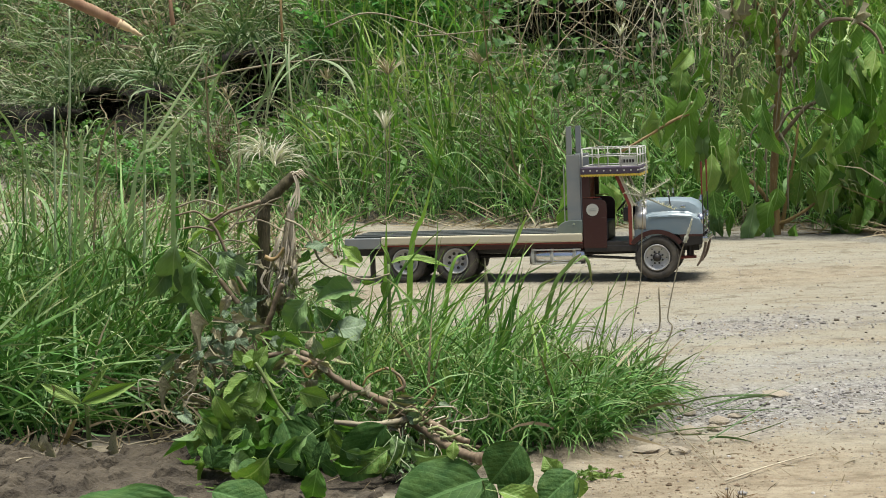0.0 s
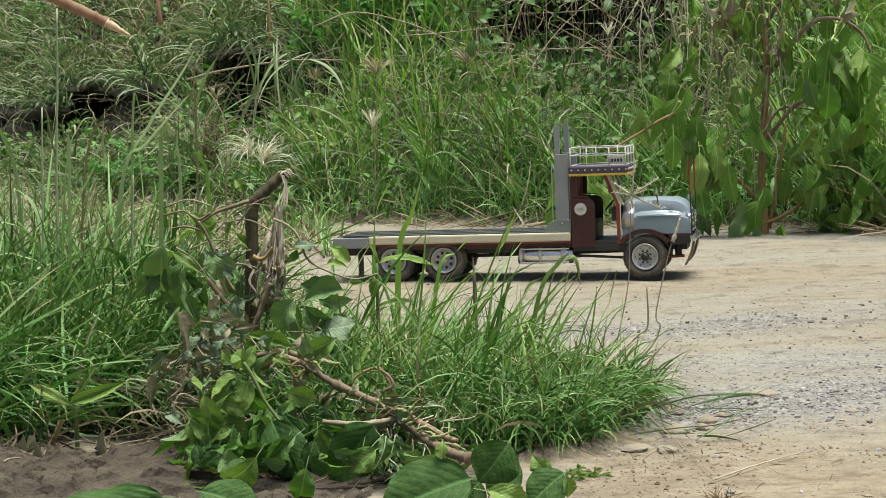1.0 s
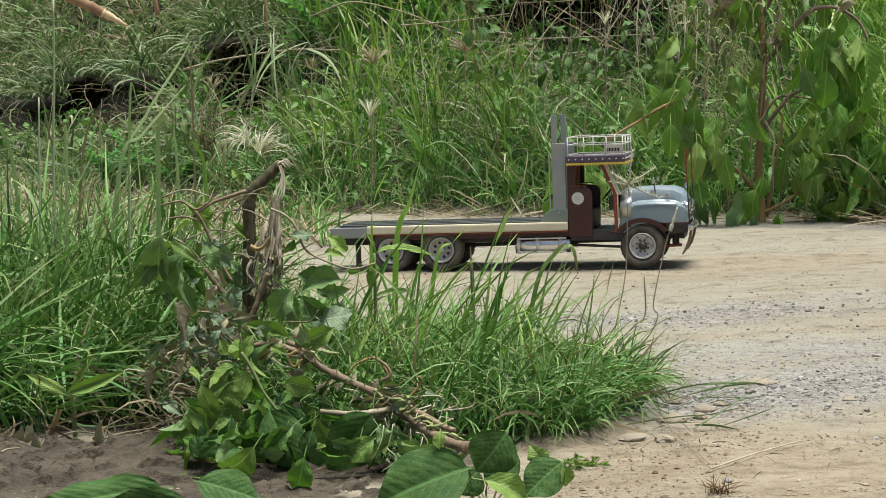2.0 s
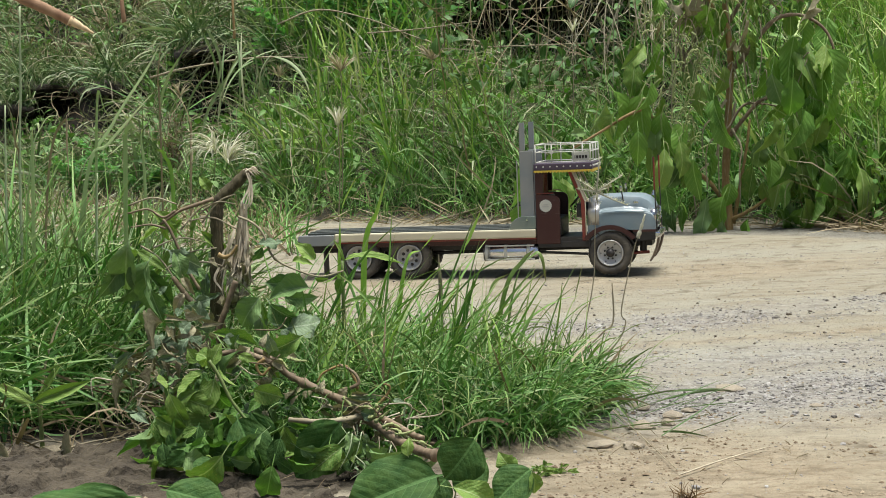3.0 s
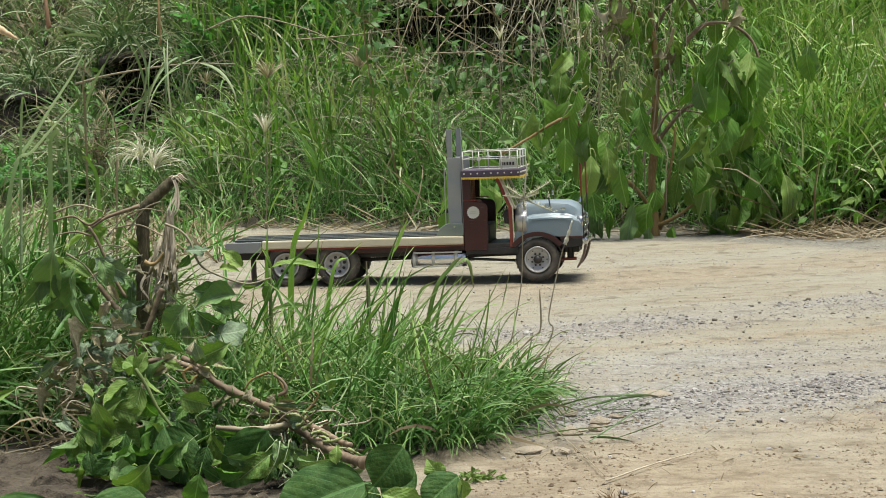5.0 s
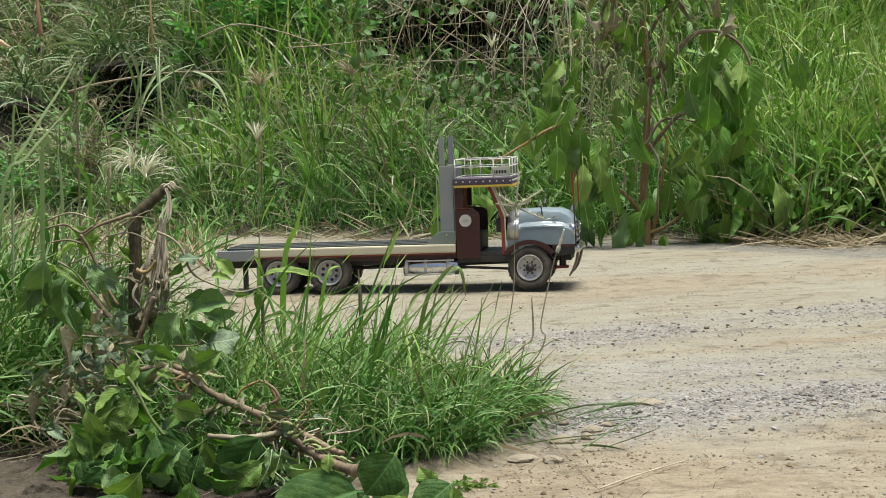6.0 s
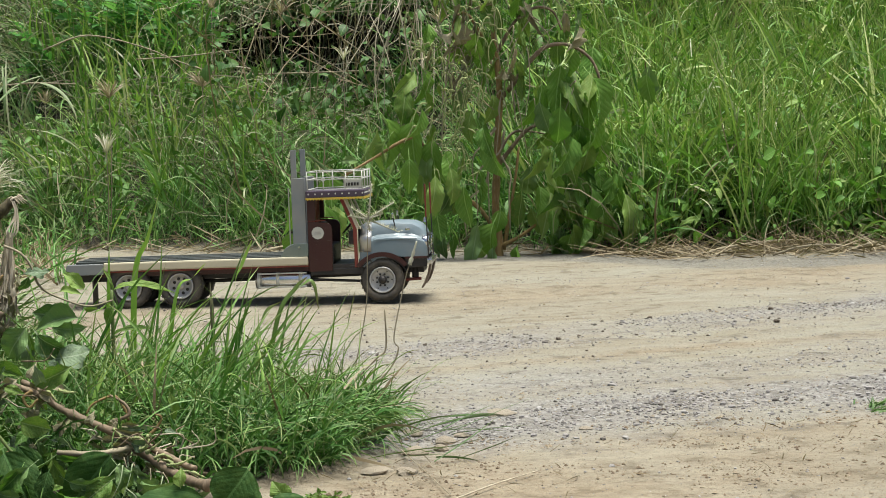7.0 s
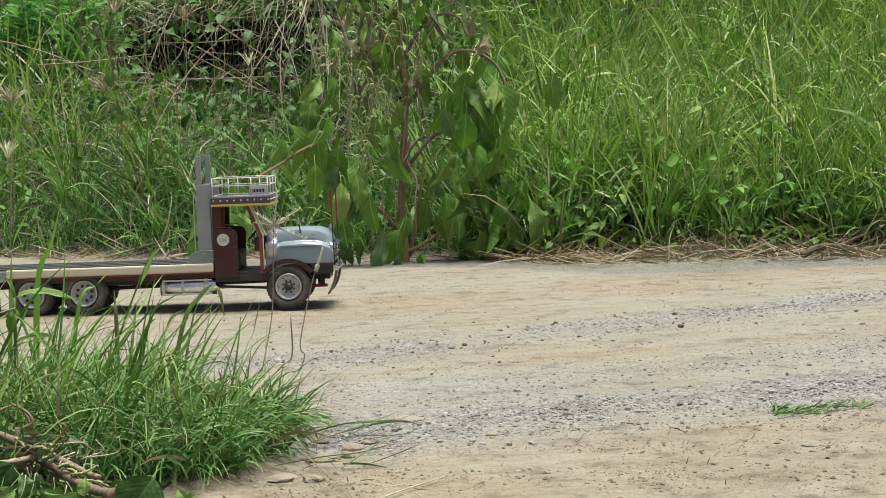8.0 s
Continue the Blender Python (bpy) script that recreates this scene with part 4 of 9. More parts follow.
# creepers and straw heaped on the left of the bank
x, y, d = bank_points(2600, -15, -3.0, 0.3, 3.2)
h = low_at_hollows(x, y, uni(0.05, 0.38, len(x)))
keep = (h > 0.03) & (waves(x, y, 4.5, 83) > -0.1)
x, y, h = x[keep], y[keep], h[keep]
stuff("leafy_creeper", leaflet_cloud(on_ground(x, y) + np.stack([0 * x, 0 * x, h], -1), uni(0.03, 0.075, len(x)), "leafy_creeper", leaf_slender, (0.16, 0.32)), "broader-leaved creeper scrambling over the bank", "creeper")
x, y, d = bank_points(800, -12.5, -6.0, 2.2, 3.4)
n = len(x)
heap = blade_arrays(on_ground(x, y, -0.05), uni(0.06, 0.3, n), uni(0, 6.28, n), np.abs(rng.normal(1.2, 0.3, n)), rng.normal(0.2, 0.4, n), uni(0.005, 0.016, n), 4, 2)
stuff("straw_heap", mesh_from("straw_heap", *heap[:2], straw_dry, heap[2]), "heap of dead leaves and straw by the broken branch", "straw")
n = 22
q = np.radians(uni(-6.9, -3.6, n))
root = np.stack([7.35 * np.tan(q), np.full(n, 7.35) + rng.normal(0, 0.05, n), uni(0.55, 0.74, n)], -1)
strips = blade_arrays(root, uni(0.15, 0.42, n), uni(0, 6.28, n), uni(1.4, 2.6, n), uni(0.6, 1.4, n), uni(0.006, 0.014, n), 8, 3)
stuff("hanging_leaves", mesh_from("hanging_leaves", *strips[:2], grass_strap, strips[2]), "long withered pale leaves hanging over the dark hollow", "grass")
# wide strap-like blades: pale and bent over on the left, fresh reeds further along
for name, label, count, a0, a1, d0, d1, lens, lean, bend, wide, mat in (
        ("strap_grass", "broad pale withered blades bent over the bank", 900, -14.5, -2.5, 0.5, 3.4, (0.18, 0.50), 0.9, 1.1, (0.008, 0.019), grass_strap),
        ("lying_straps", "broad greyish blades lying matted down the bank", 800, -14.5, -6.0, 0.4, 2.6, (0.20, 0.45), 1.35, 0.4, (0.007, 0.016), grass_strap),
        ("reed_grass", "broad fresh blades standing in tufts on the bank", 800, -3.8, 3.0, 0.2, 2.6, (0.22, 0.55), 0.35, 0.7, (0.006, 0.013), grass_bright),
        ("pale_reeds", "broad pale blades bent through the bank grass", 420, -4.0, 9.0, 0.3, 2.6, (0.20, 0.50), 0.7, 1.0, (0.006, 0.013), grass_strap)):
    x, y, d = bank_points(count, a0, a1, d0, d1)
    h = low_at_hollows(x, y, uni(*lens, count) * (0.6 + 0.4 * smooth01(d / 0.6)))
    keep = h > 0.10
    x, y, h = x[keep], y[keep], h[keep]
    n = len(x)
    sway = np.where(rng.random(n) < 0.65, -1.9 + 0.9 * waves(x, y, 2.4, 75), uni(0, 6.28, n))
    v, f, u = blade_arrays(on_ground(x, y) + np.stack([0 * x, 0 * x, uni(0.0, 0.12, n)], -1), h, sway + rng.normal(0, 0.35, n), np.abs(rng.normal(lean, 0.3, n)), np.abs(rng.normal(bend, 0.5, n)), uni(*wide, n), 8, 3)
    stuff(name, mesh_from(name, v, f, mat, u), label, "grass")
# verge: dense fresh grass, upright in the middle, combed over towards the track at its end
n0 = 61000
x, y = uni(-1.1, 0.42, n0), uni(2.3, 4.0, n0)
under_weed = np.exp(-((x + 0.16) / 0.15) ** 2 - ((y - 2.50) / 0.16) ** 2) + 0.9 * np.exp(-((x + 0.36) / 0.12) ** 2 - ((y - 2.56) / 0.08) ** 2)
keep = (verge_mask(x, y) > 0.45) & (rng.random(n0) < 0.50 + 0.40 * waves(x, y, 11, 91) - 0.25 * smooth01((x + 0.2) / 0.1) * smooth01((y - 2.75) / 0.15) - 0.55 * under_weed - 0.15 * smooth01((-0.2 - x) / 0.1) * smooth01((2.64 - y) / 0.1) - 0.45 * np.exp(-((x + 0.36) / 0.11) ** 2 - ((y - 2.62) / 0.11) ** 2)) & (x > -1.05)
x, y = x[keep], y[keep]
n = len(x)
tip_zone = smooth01((x + 0.08) / 0.32)
left_zone = smooth01((-0.24 - x) / 0.16)
front_zone = smooth01((2.62 - y) / 0.15)
az = np.where(rng.random(n) < 0.2 + 0.35 * tip_zone, rng.normal(-0.25, 0.9, n), uni(0, 6.28, n))
ht = uni(0.09, 0.27, n) * (1 - 0.32 * smooth01((x + 0.26) / 0.16) * smooth01((y - 2.6) / 0.2)) * (1 - 0.42 * tip_zone) * (1 - 0.4 * front_zone) * (1 + 0.62 * left_zone * smooth01((y - 2.6) / 0.3)) * (0.85 + 0.3 * waves(x, y, 5, 92))
lean = np.abs(rng.normal(0.15, 0.3, n)) + 0.5 * tip_zone * rng.random(n)
verge = blade_arrays(on_ground(x, y), ht, az, lean, np.abs(rng.normal(1.5, 0.9, n)) + 0.7 * tip_zone, 0.0018 + 0.0046 * rng.random(n) ** 1.5, 7, 2)
stuff("verge_grass", mesh_from("verge_grass", *verge[:2], grass_verge, verge[2]), "fresh green grass tuft on the verge of the track", "grass")
x, y = uni(-1.3, 0.45, 800), uni(2.45, 3.9, 800)
keep = verge_mask(x, y) > 0.2
x, y = x[keep], y[keep]
n = len(x)
dead = blade_arrays(on_ground(x, y), uni(0.06, 0.2, n), uni(0, 6.28, n), np.abs(rng.normal(0.9, 0.5, n)), np.abs(rng.normal(0.5, 0.5, n)), uni(0.002, 0.006, n), 5, 2)
stuff("dead_verge_grass", mesh_from("dead_verge_grass", *dead[:2], straw_dry, dead[2]), "dead straw-coloured blades in the verge grass", "straw")

# thin blades that cross one another over the end of the verge
n0 = 16000
x, y = uni(-0.2, 0.34, n0), uni(2.36, 2.95, n0)
keep = (verge_mask(x, y) > 0.5) & (rng.random(n0) < 0.50 + 0.4 * waves(x, y, 13, 94) - 0.35 * smooth01((y - 2.7) / 0.15) - 0.5 * np.exp(-((x + 0.16) / 0.12) ** 2 - ((y - 2.48) / 0.12) ** 2))
x, y = x[keep], y[keep]
n = len(x)
v, f, u = blade_arrays(on_ground(x, y), uni(0.08, 0.21, n) * (1 - 0.45 * smooth01((x - 0.02) / 0.28)), uni(0, 6.28, n), np.abs(rng.normal(0.45, 0.3, n)), np.abs(rng.normal(1.5, 0.7, n)), uni(0.0014, 0.0036, n), 7, 2)
stuff("crossing_grass", mesh_from("crossing_grass", v, f, grass_verge, u), "thin green grass blades arching across one another on the verge", "grass")
# trampled grass combed flat along the front of the verge
n = 420
x, y = uni(-0.95, -0.50, n), uni(2.54, 2.70, n)
root = on_ground(x, y) + np.stack([0 * x, 0 * x, uni(0.0, 0.10, n)], -1)
v, f, u = blade_arrays(root, uni(0.10, 0.28, n), np.where(rng.random(n) < 0.5, 3.14, 0.0) + rng.normal(-0.25, 0.5, n), rng.normal(1.25, 0.25, n), rng.normal(0.45, 0.35, n), uni(0.0022, 0.0058, n), 7, 2)
stuff("trampled_grass", mesh_from("trampled_grass", v, f, grass_verge, u), "trampled green grass lying flat along the verge", "grass")
n = 45
x, y = rng.normal(-0.36, 0.06, n), rng.normal(2.56, 0.04, n)
root = on_ground(x, y) + np.stack([0 * x, 0 * x, uni(0.0, 0.09, n)], -1)
v, f, u = blade_arrays(root, uni(0.05, 0.13, n), 3.14 + rng.normal(0, 0.8, n), rng.normal(1.2, 0.25, n), rng.normal(0.5, 0.4, n), uni(0.002, 0.0045, n), 6, 2)
stuff("withered_swathe", mesh_from("withered_swathe", v, f, straw_dry, u), "withered brownish leaves trampled beside the fallen weed", "straw")

# the verge goes on past the view in coarser tufts
x, y = uni(-3.1, -1.0, 900), uni(2.5, 4.0, 900)
keep = verge_mask(x, y) > 0.4
x, y = x[keep], y[keep]
grow("outer_verge_grass", "green grass tufts further along the verge", [tuft(x, y, x * 0 + 1, 10, 0.10, 0.30, 0.25, 0.9, 0.004, 0.009)], grass_verge)

# thin dead stems and stray leaves across the dark hollow under the brow
n = 80
x, y = uni(0.16, 0.95, n), uni(7.05, 7.45, n)
root = np.stack([x, y, uni(0.42, 0.95, n)], -1)
v, f, u = blade_arrays(root, uni(0.15, 0.75, n), uni(0, 6.28, n), np.abs(rng.normal(0.7, 0.6, n)), rng.normal(0.1, 0.4, n), uni(0.0025, 0.0055, n), 5, 2, follow=False)
stuff("hollow_stems", mesh_from("hollow_stems", v, f, straw_dry, u), "thin dead stems crossing a dark hollow", "straw")
# creeper before the hollow, in the leaf colour darkened for shade
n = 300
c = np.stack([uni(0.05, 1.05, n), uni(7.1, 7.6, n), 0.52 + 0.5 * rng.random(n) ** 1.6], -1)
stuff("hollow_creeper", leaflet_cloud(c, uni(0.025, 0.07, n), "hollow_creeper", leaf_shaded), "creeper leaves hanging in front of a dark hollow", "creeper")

# long grey-tan stems of dead weeds standing and leaning all over the middle of the bank
x, y, d = bank_points(560, -8.5, 14.0, 0.3, 3.4)
keep = ~in_hollow(x, y, gz(x, y) + 0.2)
x, y, d = x[keep], y[keep], d[keep]
n = len(x)
v, f, u = blade_arrays(on_ground(x, y), uni(0.18, 0.75, n) * (0.5 + 0.5 * smooth01(d / 0.8)), uni(0, 6.28, n), np.abs(rng.normal(0.45, 0.4, n)), np.abs(rng.normal(0.35, 0.6, n)), uni(0.0018, 0.0038, n), 5, 2, twist=np.zeros(n))
stuff("dead_stems", mesh_from("dead_stems", v, f, stem_tan, u), "long grey-tan dead stems tangled over the bank", "straw")
# brush of dry hanging stems beside the tall weed
n = 60
x, y = rng.normal(0.88, 0.10, n), rng.normal(6.75, 0.10, n)
root = np.stack([x, y, uni(0.75, 1.25, n)], -1)
v, f, u = blade_arrays(root, uni(0.15, 0.6, n), uni(0, 6.28, n), uni(2.2, 3.0, n), rng.normal(0, 0.35, n), uni(0.003, 0.006, n), 6, 2, follow=False)
stuff("dry_brush", mesh_from("dry_brush", v, f, stem_tan, u), "brush of dry tan stems hanging beside the tall weed", "straw")


# ---- stems and broad leaves ----
def smooth_line(pts, per=5):
    """Points along a smooth curve through pts."""
    p = np.asarray(pts, dtype=float)
    q = np.concatenate([[2 * p[0] - p[1]], p, [2 * p[-1] - p[-2]]])
    out = []
    for i in range(1, len(q) - 2):
        for k in range(per):
            t = k / per
            out.append(0.5 * (2 * q[i] + (q[i + 1] - q[i - 1]) * t + (2 * q[i - 1] - 5 * q[i] + 4 * q[i + 1] - q[i + 2]) * t ** 2 + (3 * q[i] - q[i - 1] - 3 * q[i + 1] + q[i + 2]) * t ** 3))
    out.append(p[-1])
    return np.array(out)


def tube_arrays(pts, r0, r1, sides=8, per=5, knobs=0.12):
    c = smooth_line(pts, per)
    n = len(c)
    t = np.gradient(c, axis=0)
    t /= np.linalg.norm(t, axis=1, keepdims=True) + 1e-9
    ref = np.where(np.abs(t[:, 2:3]) > 0.9, np.array([[1.0, 0, 0]]), np.array([[0, 0, 1.0]]))
    a = np.cross(t, ref)
    a /= np.linalg.norm(a, axis=1, keepdims=True)
    for i in range(1, n):   # keep the rings from spinning
        a[i] = a[i - 1] - t[i] * np.dot(a[i - 1], t[i])
        a[i] /= np.linalg.norm(a[i])
    b = np.cross(t, a)
    s = np.linspace(0, 1, n)
    r = (r0 + (r1 - r0) * s) * (1 + knobs * rng.normal(0, 1, n))
    ang = np.arange(sides) * 2 * np.pi / sides
    rim = 1 + 0.5 * knobs * rng.normal(0, 1, sides)
    V = c[:, None] + r[:, None, None] * rim[None, :, None] * (np.cos(ang)[None, :, None] * a[:, None] + np.sin(ang)[None, :, None] * b[:, None])
    V = np.concatenate([V.reshape(-1, 3), c[:1], c[-1:]])
    i, j = np.meshgrid(np.arange(n - 1), np.arange(sides), indexing="ij")
    k = (j + 1) % sides
    f = np.stack([i * sides + j, i * sides + k, (i + 1) * sides + k, (i + 1) * sides + j], -1).reshape(-1, 4)
    q = np.arange(sides)
    e0, e1 = np.full(sides, n * sides), np.full(sides, n * sides + 1)
    caps = np.concatenate([np.stack([(q + 1) % sides, q, e0, e0], -1), np.stack([(n - 1) * sides + q, (n - 1) * sides + (q + 1) % sides, e1, e1], -1)])
    return V, f, caps


def tube_mesh(name, pts, r0, r1, mat, sides=8, per=5, knobs=0.10):
    V, f, caps = tube_arrays(pts, r0, r1, sides, per, knobs)
    me = bpy.data.meshes.new(name)
    me.from_pydata(V.tolist(), [], f.tolist() + caps[:, :3].tolist())
    me.polygons.foreach_set("use_smooth", [True] * len(me.polygons))
    me.materials.append(mat)
    me.update()
    return me


def leaf_mesh(name, mat, droop, fold, wave, seed, blunt=0.75, rows=15):
    """A leaf one long along +y and one wide, face up (+z): leaf stalk, folded midrib, sagging wavy sides, drawn-out tip."""
    r = np.random.default_rng(seed)
    s = np.concatenate([[-0.26, -0.13], np.linspace(0, 1, rows)])
    us = np.array([-1, -0.66, -0.33, 0, 0.33, 0.66, 1.0])
    t = np.clip(s, 0, 1)
    half = 0.5 * np.sin(np.pi * t ** blunt) ** 0.78 * (1 - 0.4 * np.clip((t - 0.7) / 0.3, 0, 1) ** 1.3)
    half = np.maximum(half, 0.010)
    half[s <= 0.001] = 0.016
    ph = r.uniform(0, 6.28, 4)
    bend, curl = r.normal(0, 0.10), r.uniform(-0.1, 0.5)
    V, uv = [], []
    for i, si in enumerate(s):
        p = max(si, 0.0)
        zc = -droop * p ** 2 + 0.04 * math.sin(si * 5 + ph[0]) + (0.5 * si if si < 0 else 0)
        yc = si * (1 - 0.25 * abs(droop) * p)
        sway = bend * p * p + 0.03 * math.sin(si * 3 + ph[1])
        for u in us:
            edge = 1 + (0.05 * r.normal() if abs(u) == 1 else 0)
            w = half[i] * u * edge
            side = ph[2] if u > 0 else ph[3]
            rise = fold * (0.55 * abs(w) - curl * 2.2 * w * w) + wave * abs(u) ** 1.5 * (math.sin(si * 9 + side) + 0.6 * math.sin(si * 21 + 2 * side)) * (0.15 + half[i]) * (si > 0)
            pucker = 0.012 * math.cos(si * 50 - abs(u) * 9) * (abs(u) < 0.9) * (half[i] > 0.1)
            V.append((w * (1 - 0.12 * fold) + sway, yc + 0.10 * abs(u) * half[i], zc + rise + pucker))
            uv.append((0.5 + half[i] * u, p))
    k = len(us)
    f = [(i * k + j, i * k + j + 1, (i + 1) * k + j + 1, (i + 1) * k + j) for i in range(len(s) - 1) for j in range(k - 1)]
    return mesh_from(name, V, f, mat, uv)


def ovate_mesh(mat, droop, cup, seed, veins=8.0):
    """A very broad leaf, one long and one wide: furrowed along its curved side veins, with a short stalk and a drawn-out tip."""
    r = np.random.default_rng(seed)
    s, u = np.meshgrid(np.concatenate([[-0.10, -0.04], np.linspace(0, 1, 46)]), np.linspace(-1, 1, 17), indexing="ij")
    p = np.clip(s, 0, 1)
    half = 0.5 * np.sin(np.pi * p ** 0.80) ** 0.68 * (1 - 0.35 * np.clip((p - 0.72) / 0.28, 0, 1))
    half = np.where(s <= 0.001, 0.014, np.maximum(half, 0.008))
    off = np.abs(u) * half
    uv_v = p - 0.55 * off * off
    saw = np.abs((uv_v * veins - off * veins * 0.62) % 1.0 - 0.5)
    a, b, c = r.uniform(0, 6.28, 3)
    z = -droop * p ** 2 + cup * (0.55 * off - 0.9 * off ** 2) + 0.030 * saw * np.minimum(1, off * 9) * (s > 0)
    z = z + 0.035 * np.abs(u) ** 2 * (np.sin(7 * s + np.where(u > 0, a, b)) + 0.5 * np.sin(17 * s + np.where(u > 0, b, c))) * (half > 0.05) + np.where(s < 0, 0.4 * s, 0)
    V = np.stack([half * u + 0.06 * math.sin(a) * p * p, s * (1 - 0.2 * droop * p) + 0.10 * off, z], -1)
    k = np.arange(V.shape[0] * 17).reshape(-1, 17)
    F = np.stack([k[:-1, :-1], k[:-1, 1:], k[1:, 1:], k[1:, :-1]], -1).reshape(-1, 4)
    return mesh_from("leaf", V.reshape(-1, 3), F, mat, np.stack([0.5 + half * u, uv_v], -1).reshape(-1, 2))


def leaf_set(mat, seed, droops=(0.05, 0.2, 0.4, 0.6, 0.8, 1.0, 0.3, 0.5), folds=(0.5, 1.2), waves_=(0.05, 0.14), blunt=0.88):
    r = np.random.default_rng(seed)
    return [leaf_mesh("leaf", mat, d * r.uniform(0.8, 1.2), r.uniform(*folds), r.uniform(*waves_), seed + i, blunt * r.uniform(0.92, 1.08)) for i, d in enumerate(droops)]


LEAVES = {"heart": leaf_set(leaf_heart, 800, (0.05, 0.15, 0.3, 0.45, 0.6, 0.8), (0.35, 0.9), (0.04, 0.10), 0.62), "green": leaf_set(leaf_green, 100), "light": leaf_set(leaf_light, 200), "dull": leaf_set(leaf_dull, 300, (0.2, 0.4, 0.6, 0.8, 1.1, 1.4), (0.5, 1.1), (0.08, 0.18)),
          "grey": leaf_set(leaf_grey, 600, (0.3, 0.5, 0.8, 1.1), (0.5, 1.0), (0.10, 0.22)), "withered": leaf_set(leaf_withered, 700, (0.6, 1.0, 1.5, 2.0), (1.2, 2.4), (0.18, 0.34), 0.7),
          "big": [ovate_mesh(leaf_big, d, c, 400 + k) for k, (d, c) in enumerate(((0.06, 0.3), (0.14, 0.5), (0.24, 0.4), (0.34, 0.6)))], "lance": leaf_set(leaf_light, 500, (0.1, 0.3, 0.5, 0.7), (0.4, 0.7), (0.02, 0.05), 0.65)}


def leaf_pose(base, tip, width, face=(0, -1, 0.6), roll=0.0):
    """A unit leaf laid from base to tip, its upper side turned towards face."""
    base, tip = Vector(base), Vector(tip)
    y = tip - base
    L = max(y.length, 1e-4)
    y = y / L
    z = Vector(face) - y * Vector(face).dot(y)
    if z.length < 1e-3:
        z = Vector((1, 0, 0)) - y * y.x
    z.normalize()
    x = y.cross(z)
    m = Matrix((x, y, z)).transposed().to_4x4() @ Matrix.Rotation(radians(roll), 4, "Y") @ Matrix.Diagonal((width, L, L * 0.8, 1))
    return Matrix.Translation(base) @ m


def put_leaf(parent, kind, base, tip, width, face=(0, -1, 0.6), roll=0.0, label=""):
    meshes = LEAVES[kind]
    return child("leaf", meshes[int(rng.integers(len(meshes)))], parent, label, leaf_pose(base, tip, width, face, roll))


def put_leaves(parent, kind, rows, unit=0.01, low=-9.0, toward=0.0):
    """rows of base u, base w, tip u, tip w, width, depth in cm: u to the right, w up."""
    for u0, w0, u1, w1, wd, v in rows:
        w1 = max(w1, low)
        put_leaf(parent, kind, (u0 * unit, v * unit, w0 * unit), (u1 * unit, (v - toward - rng.uniform(-1, 2)) * unit, w1 * unit), wd * unit * {"dull": 0.95, "lance": 0.8, "big": 1.15}.get(kind, 1.08),
                 (rng.normal(0, 0.55), -1, rng.uniform(0.1, 0.9)), rng.normal(0, 26))


def ribbon_mesh(name, pts, width, mat, per=5):
    """A thin torn strip through pts, narrowing to its end."""
    c = smooth_line(pts, per)
    n = len(c)
    t = np.gradient(c, axis=0)
    side = np.cross(t, np.array([[0.25, 1.0, 0.1]]))
    side /= np.linalg.norm(side, axis=1, keepdims=True) + 1e-9
    s = np.linspace(0, 1, n)
    tw = rng.uniform(-0.9, 0.9) + 1.6 * rng.normal() * s
    side = side * np.cos(tw)[:, None] + np.array([[0, 1.0, 0]]) * np.sin(tw)[:, None]
    w = 0.5 * width * np.interp(s, [0, 0.2, 0.75, 1], [0.7, 1, 0.8, 0.15])[:, None]
    V = np.stack([c - side * w, c + np.array([[0, -0.3, 0]]) * w, c + side * w], 1)
    idx = np.arange(n * 3).reshape(n, 3)
    f = np.stack([idx[:-1, :-1], idx[:-1, 1:], idx[1:, 1:], idx[1:, :-1]], -1).reshape(-1, 4)
    uv = np.stack([np.tile([0, 0.5, 1.0], n), np.repeat(s, 3)], -1)
    return mesh_from(name, V.reshape(-1, 3), f, mat, uv)


def line3(rows, unit=0.01):
    return [(u * unit, v * unit, w * unit) for u, w, v in rows]


# ---- verge: the snapped weed with its dark stump ----
snapped = thing("snapped_weed", "snapped weed with dark mossy stump and dry fibres, in verge", "weed", m=pose(-0.245, 2.60, float(gz(-0.245, 2.66)) - 0.036))
child("stump", tube_mesh("stump", line3([(-1.8, 11.0, 12.0), (-1.9, 17.7, 12.0), (-2.0, 22.8, 12.0), (-1.8, 27.8, 12.0), (-1.9, 31.8, 12.0), (-1.5, 34.1, 12.0), (-0.2, 35.6, 12.0), (1.4, 37.1, 12.0), (2.9, 38.5, 12.0)]), 0.0108, 0.0078, stem_bark, 12, 6, 0.07), snapped, "dark mossy stump, snapped at the top")
child("side_shoot", tube_mesh("side_shoot", line3([(-1.9, 34.7, 8.0), (-4.5, 33.8, 8.0), (-6.9, 32.9, 8.0), (-9.6, 31.0, 8.0)]), 0.0032, 0.0020, stem_pink, 8, 6, 0.07), snapped)
child("side_shoot", tube_mesh("side_shoot", line3([(-9.0, 31.9, 6.0), (-8.0, 30.3, 6.0), (-6.8, 27.6, 6.0), (-5.8, 25.0, 6.0), (-3.9, 21.7, 6.0)]), 0.0020, 0.0028, stem_pink, 8, 6, 0.07), snapped)
child("side_shoot", tube_mesh("side_shoot", line3([(-14.3, 32.6, 8.0), (-11.4, 33.2, 8.0), (-9.2, 32.0, 8.0), (-7.4, 33.0, 8.0)]), 0.0013, 0.0020, stem_pink, 7, 6, 0.07), snapped, "dry broken side shoot")
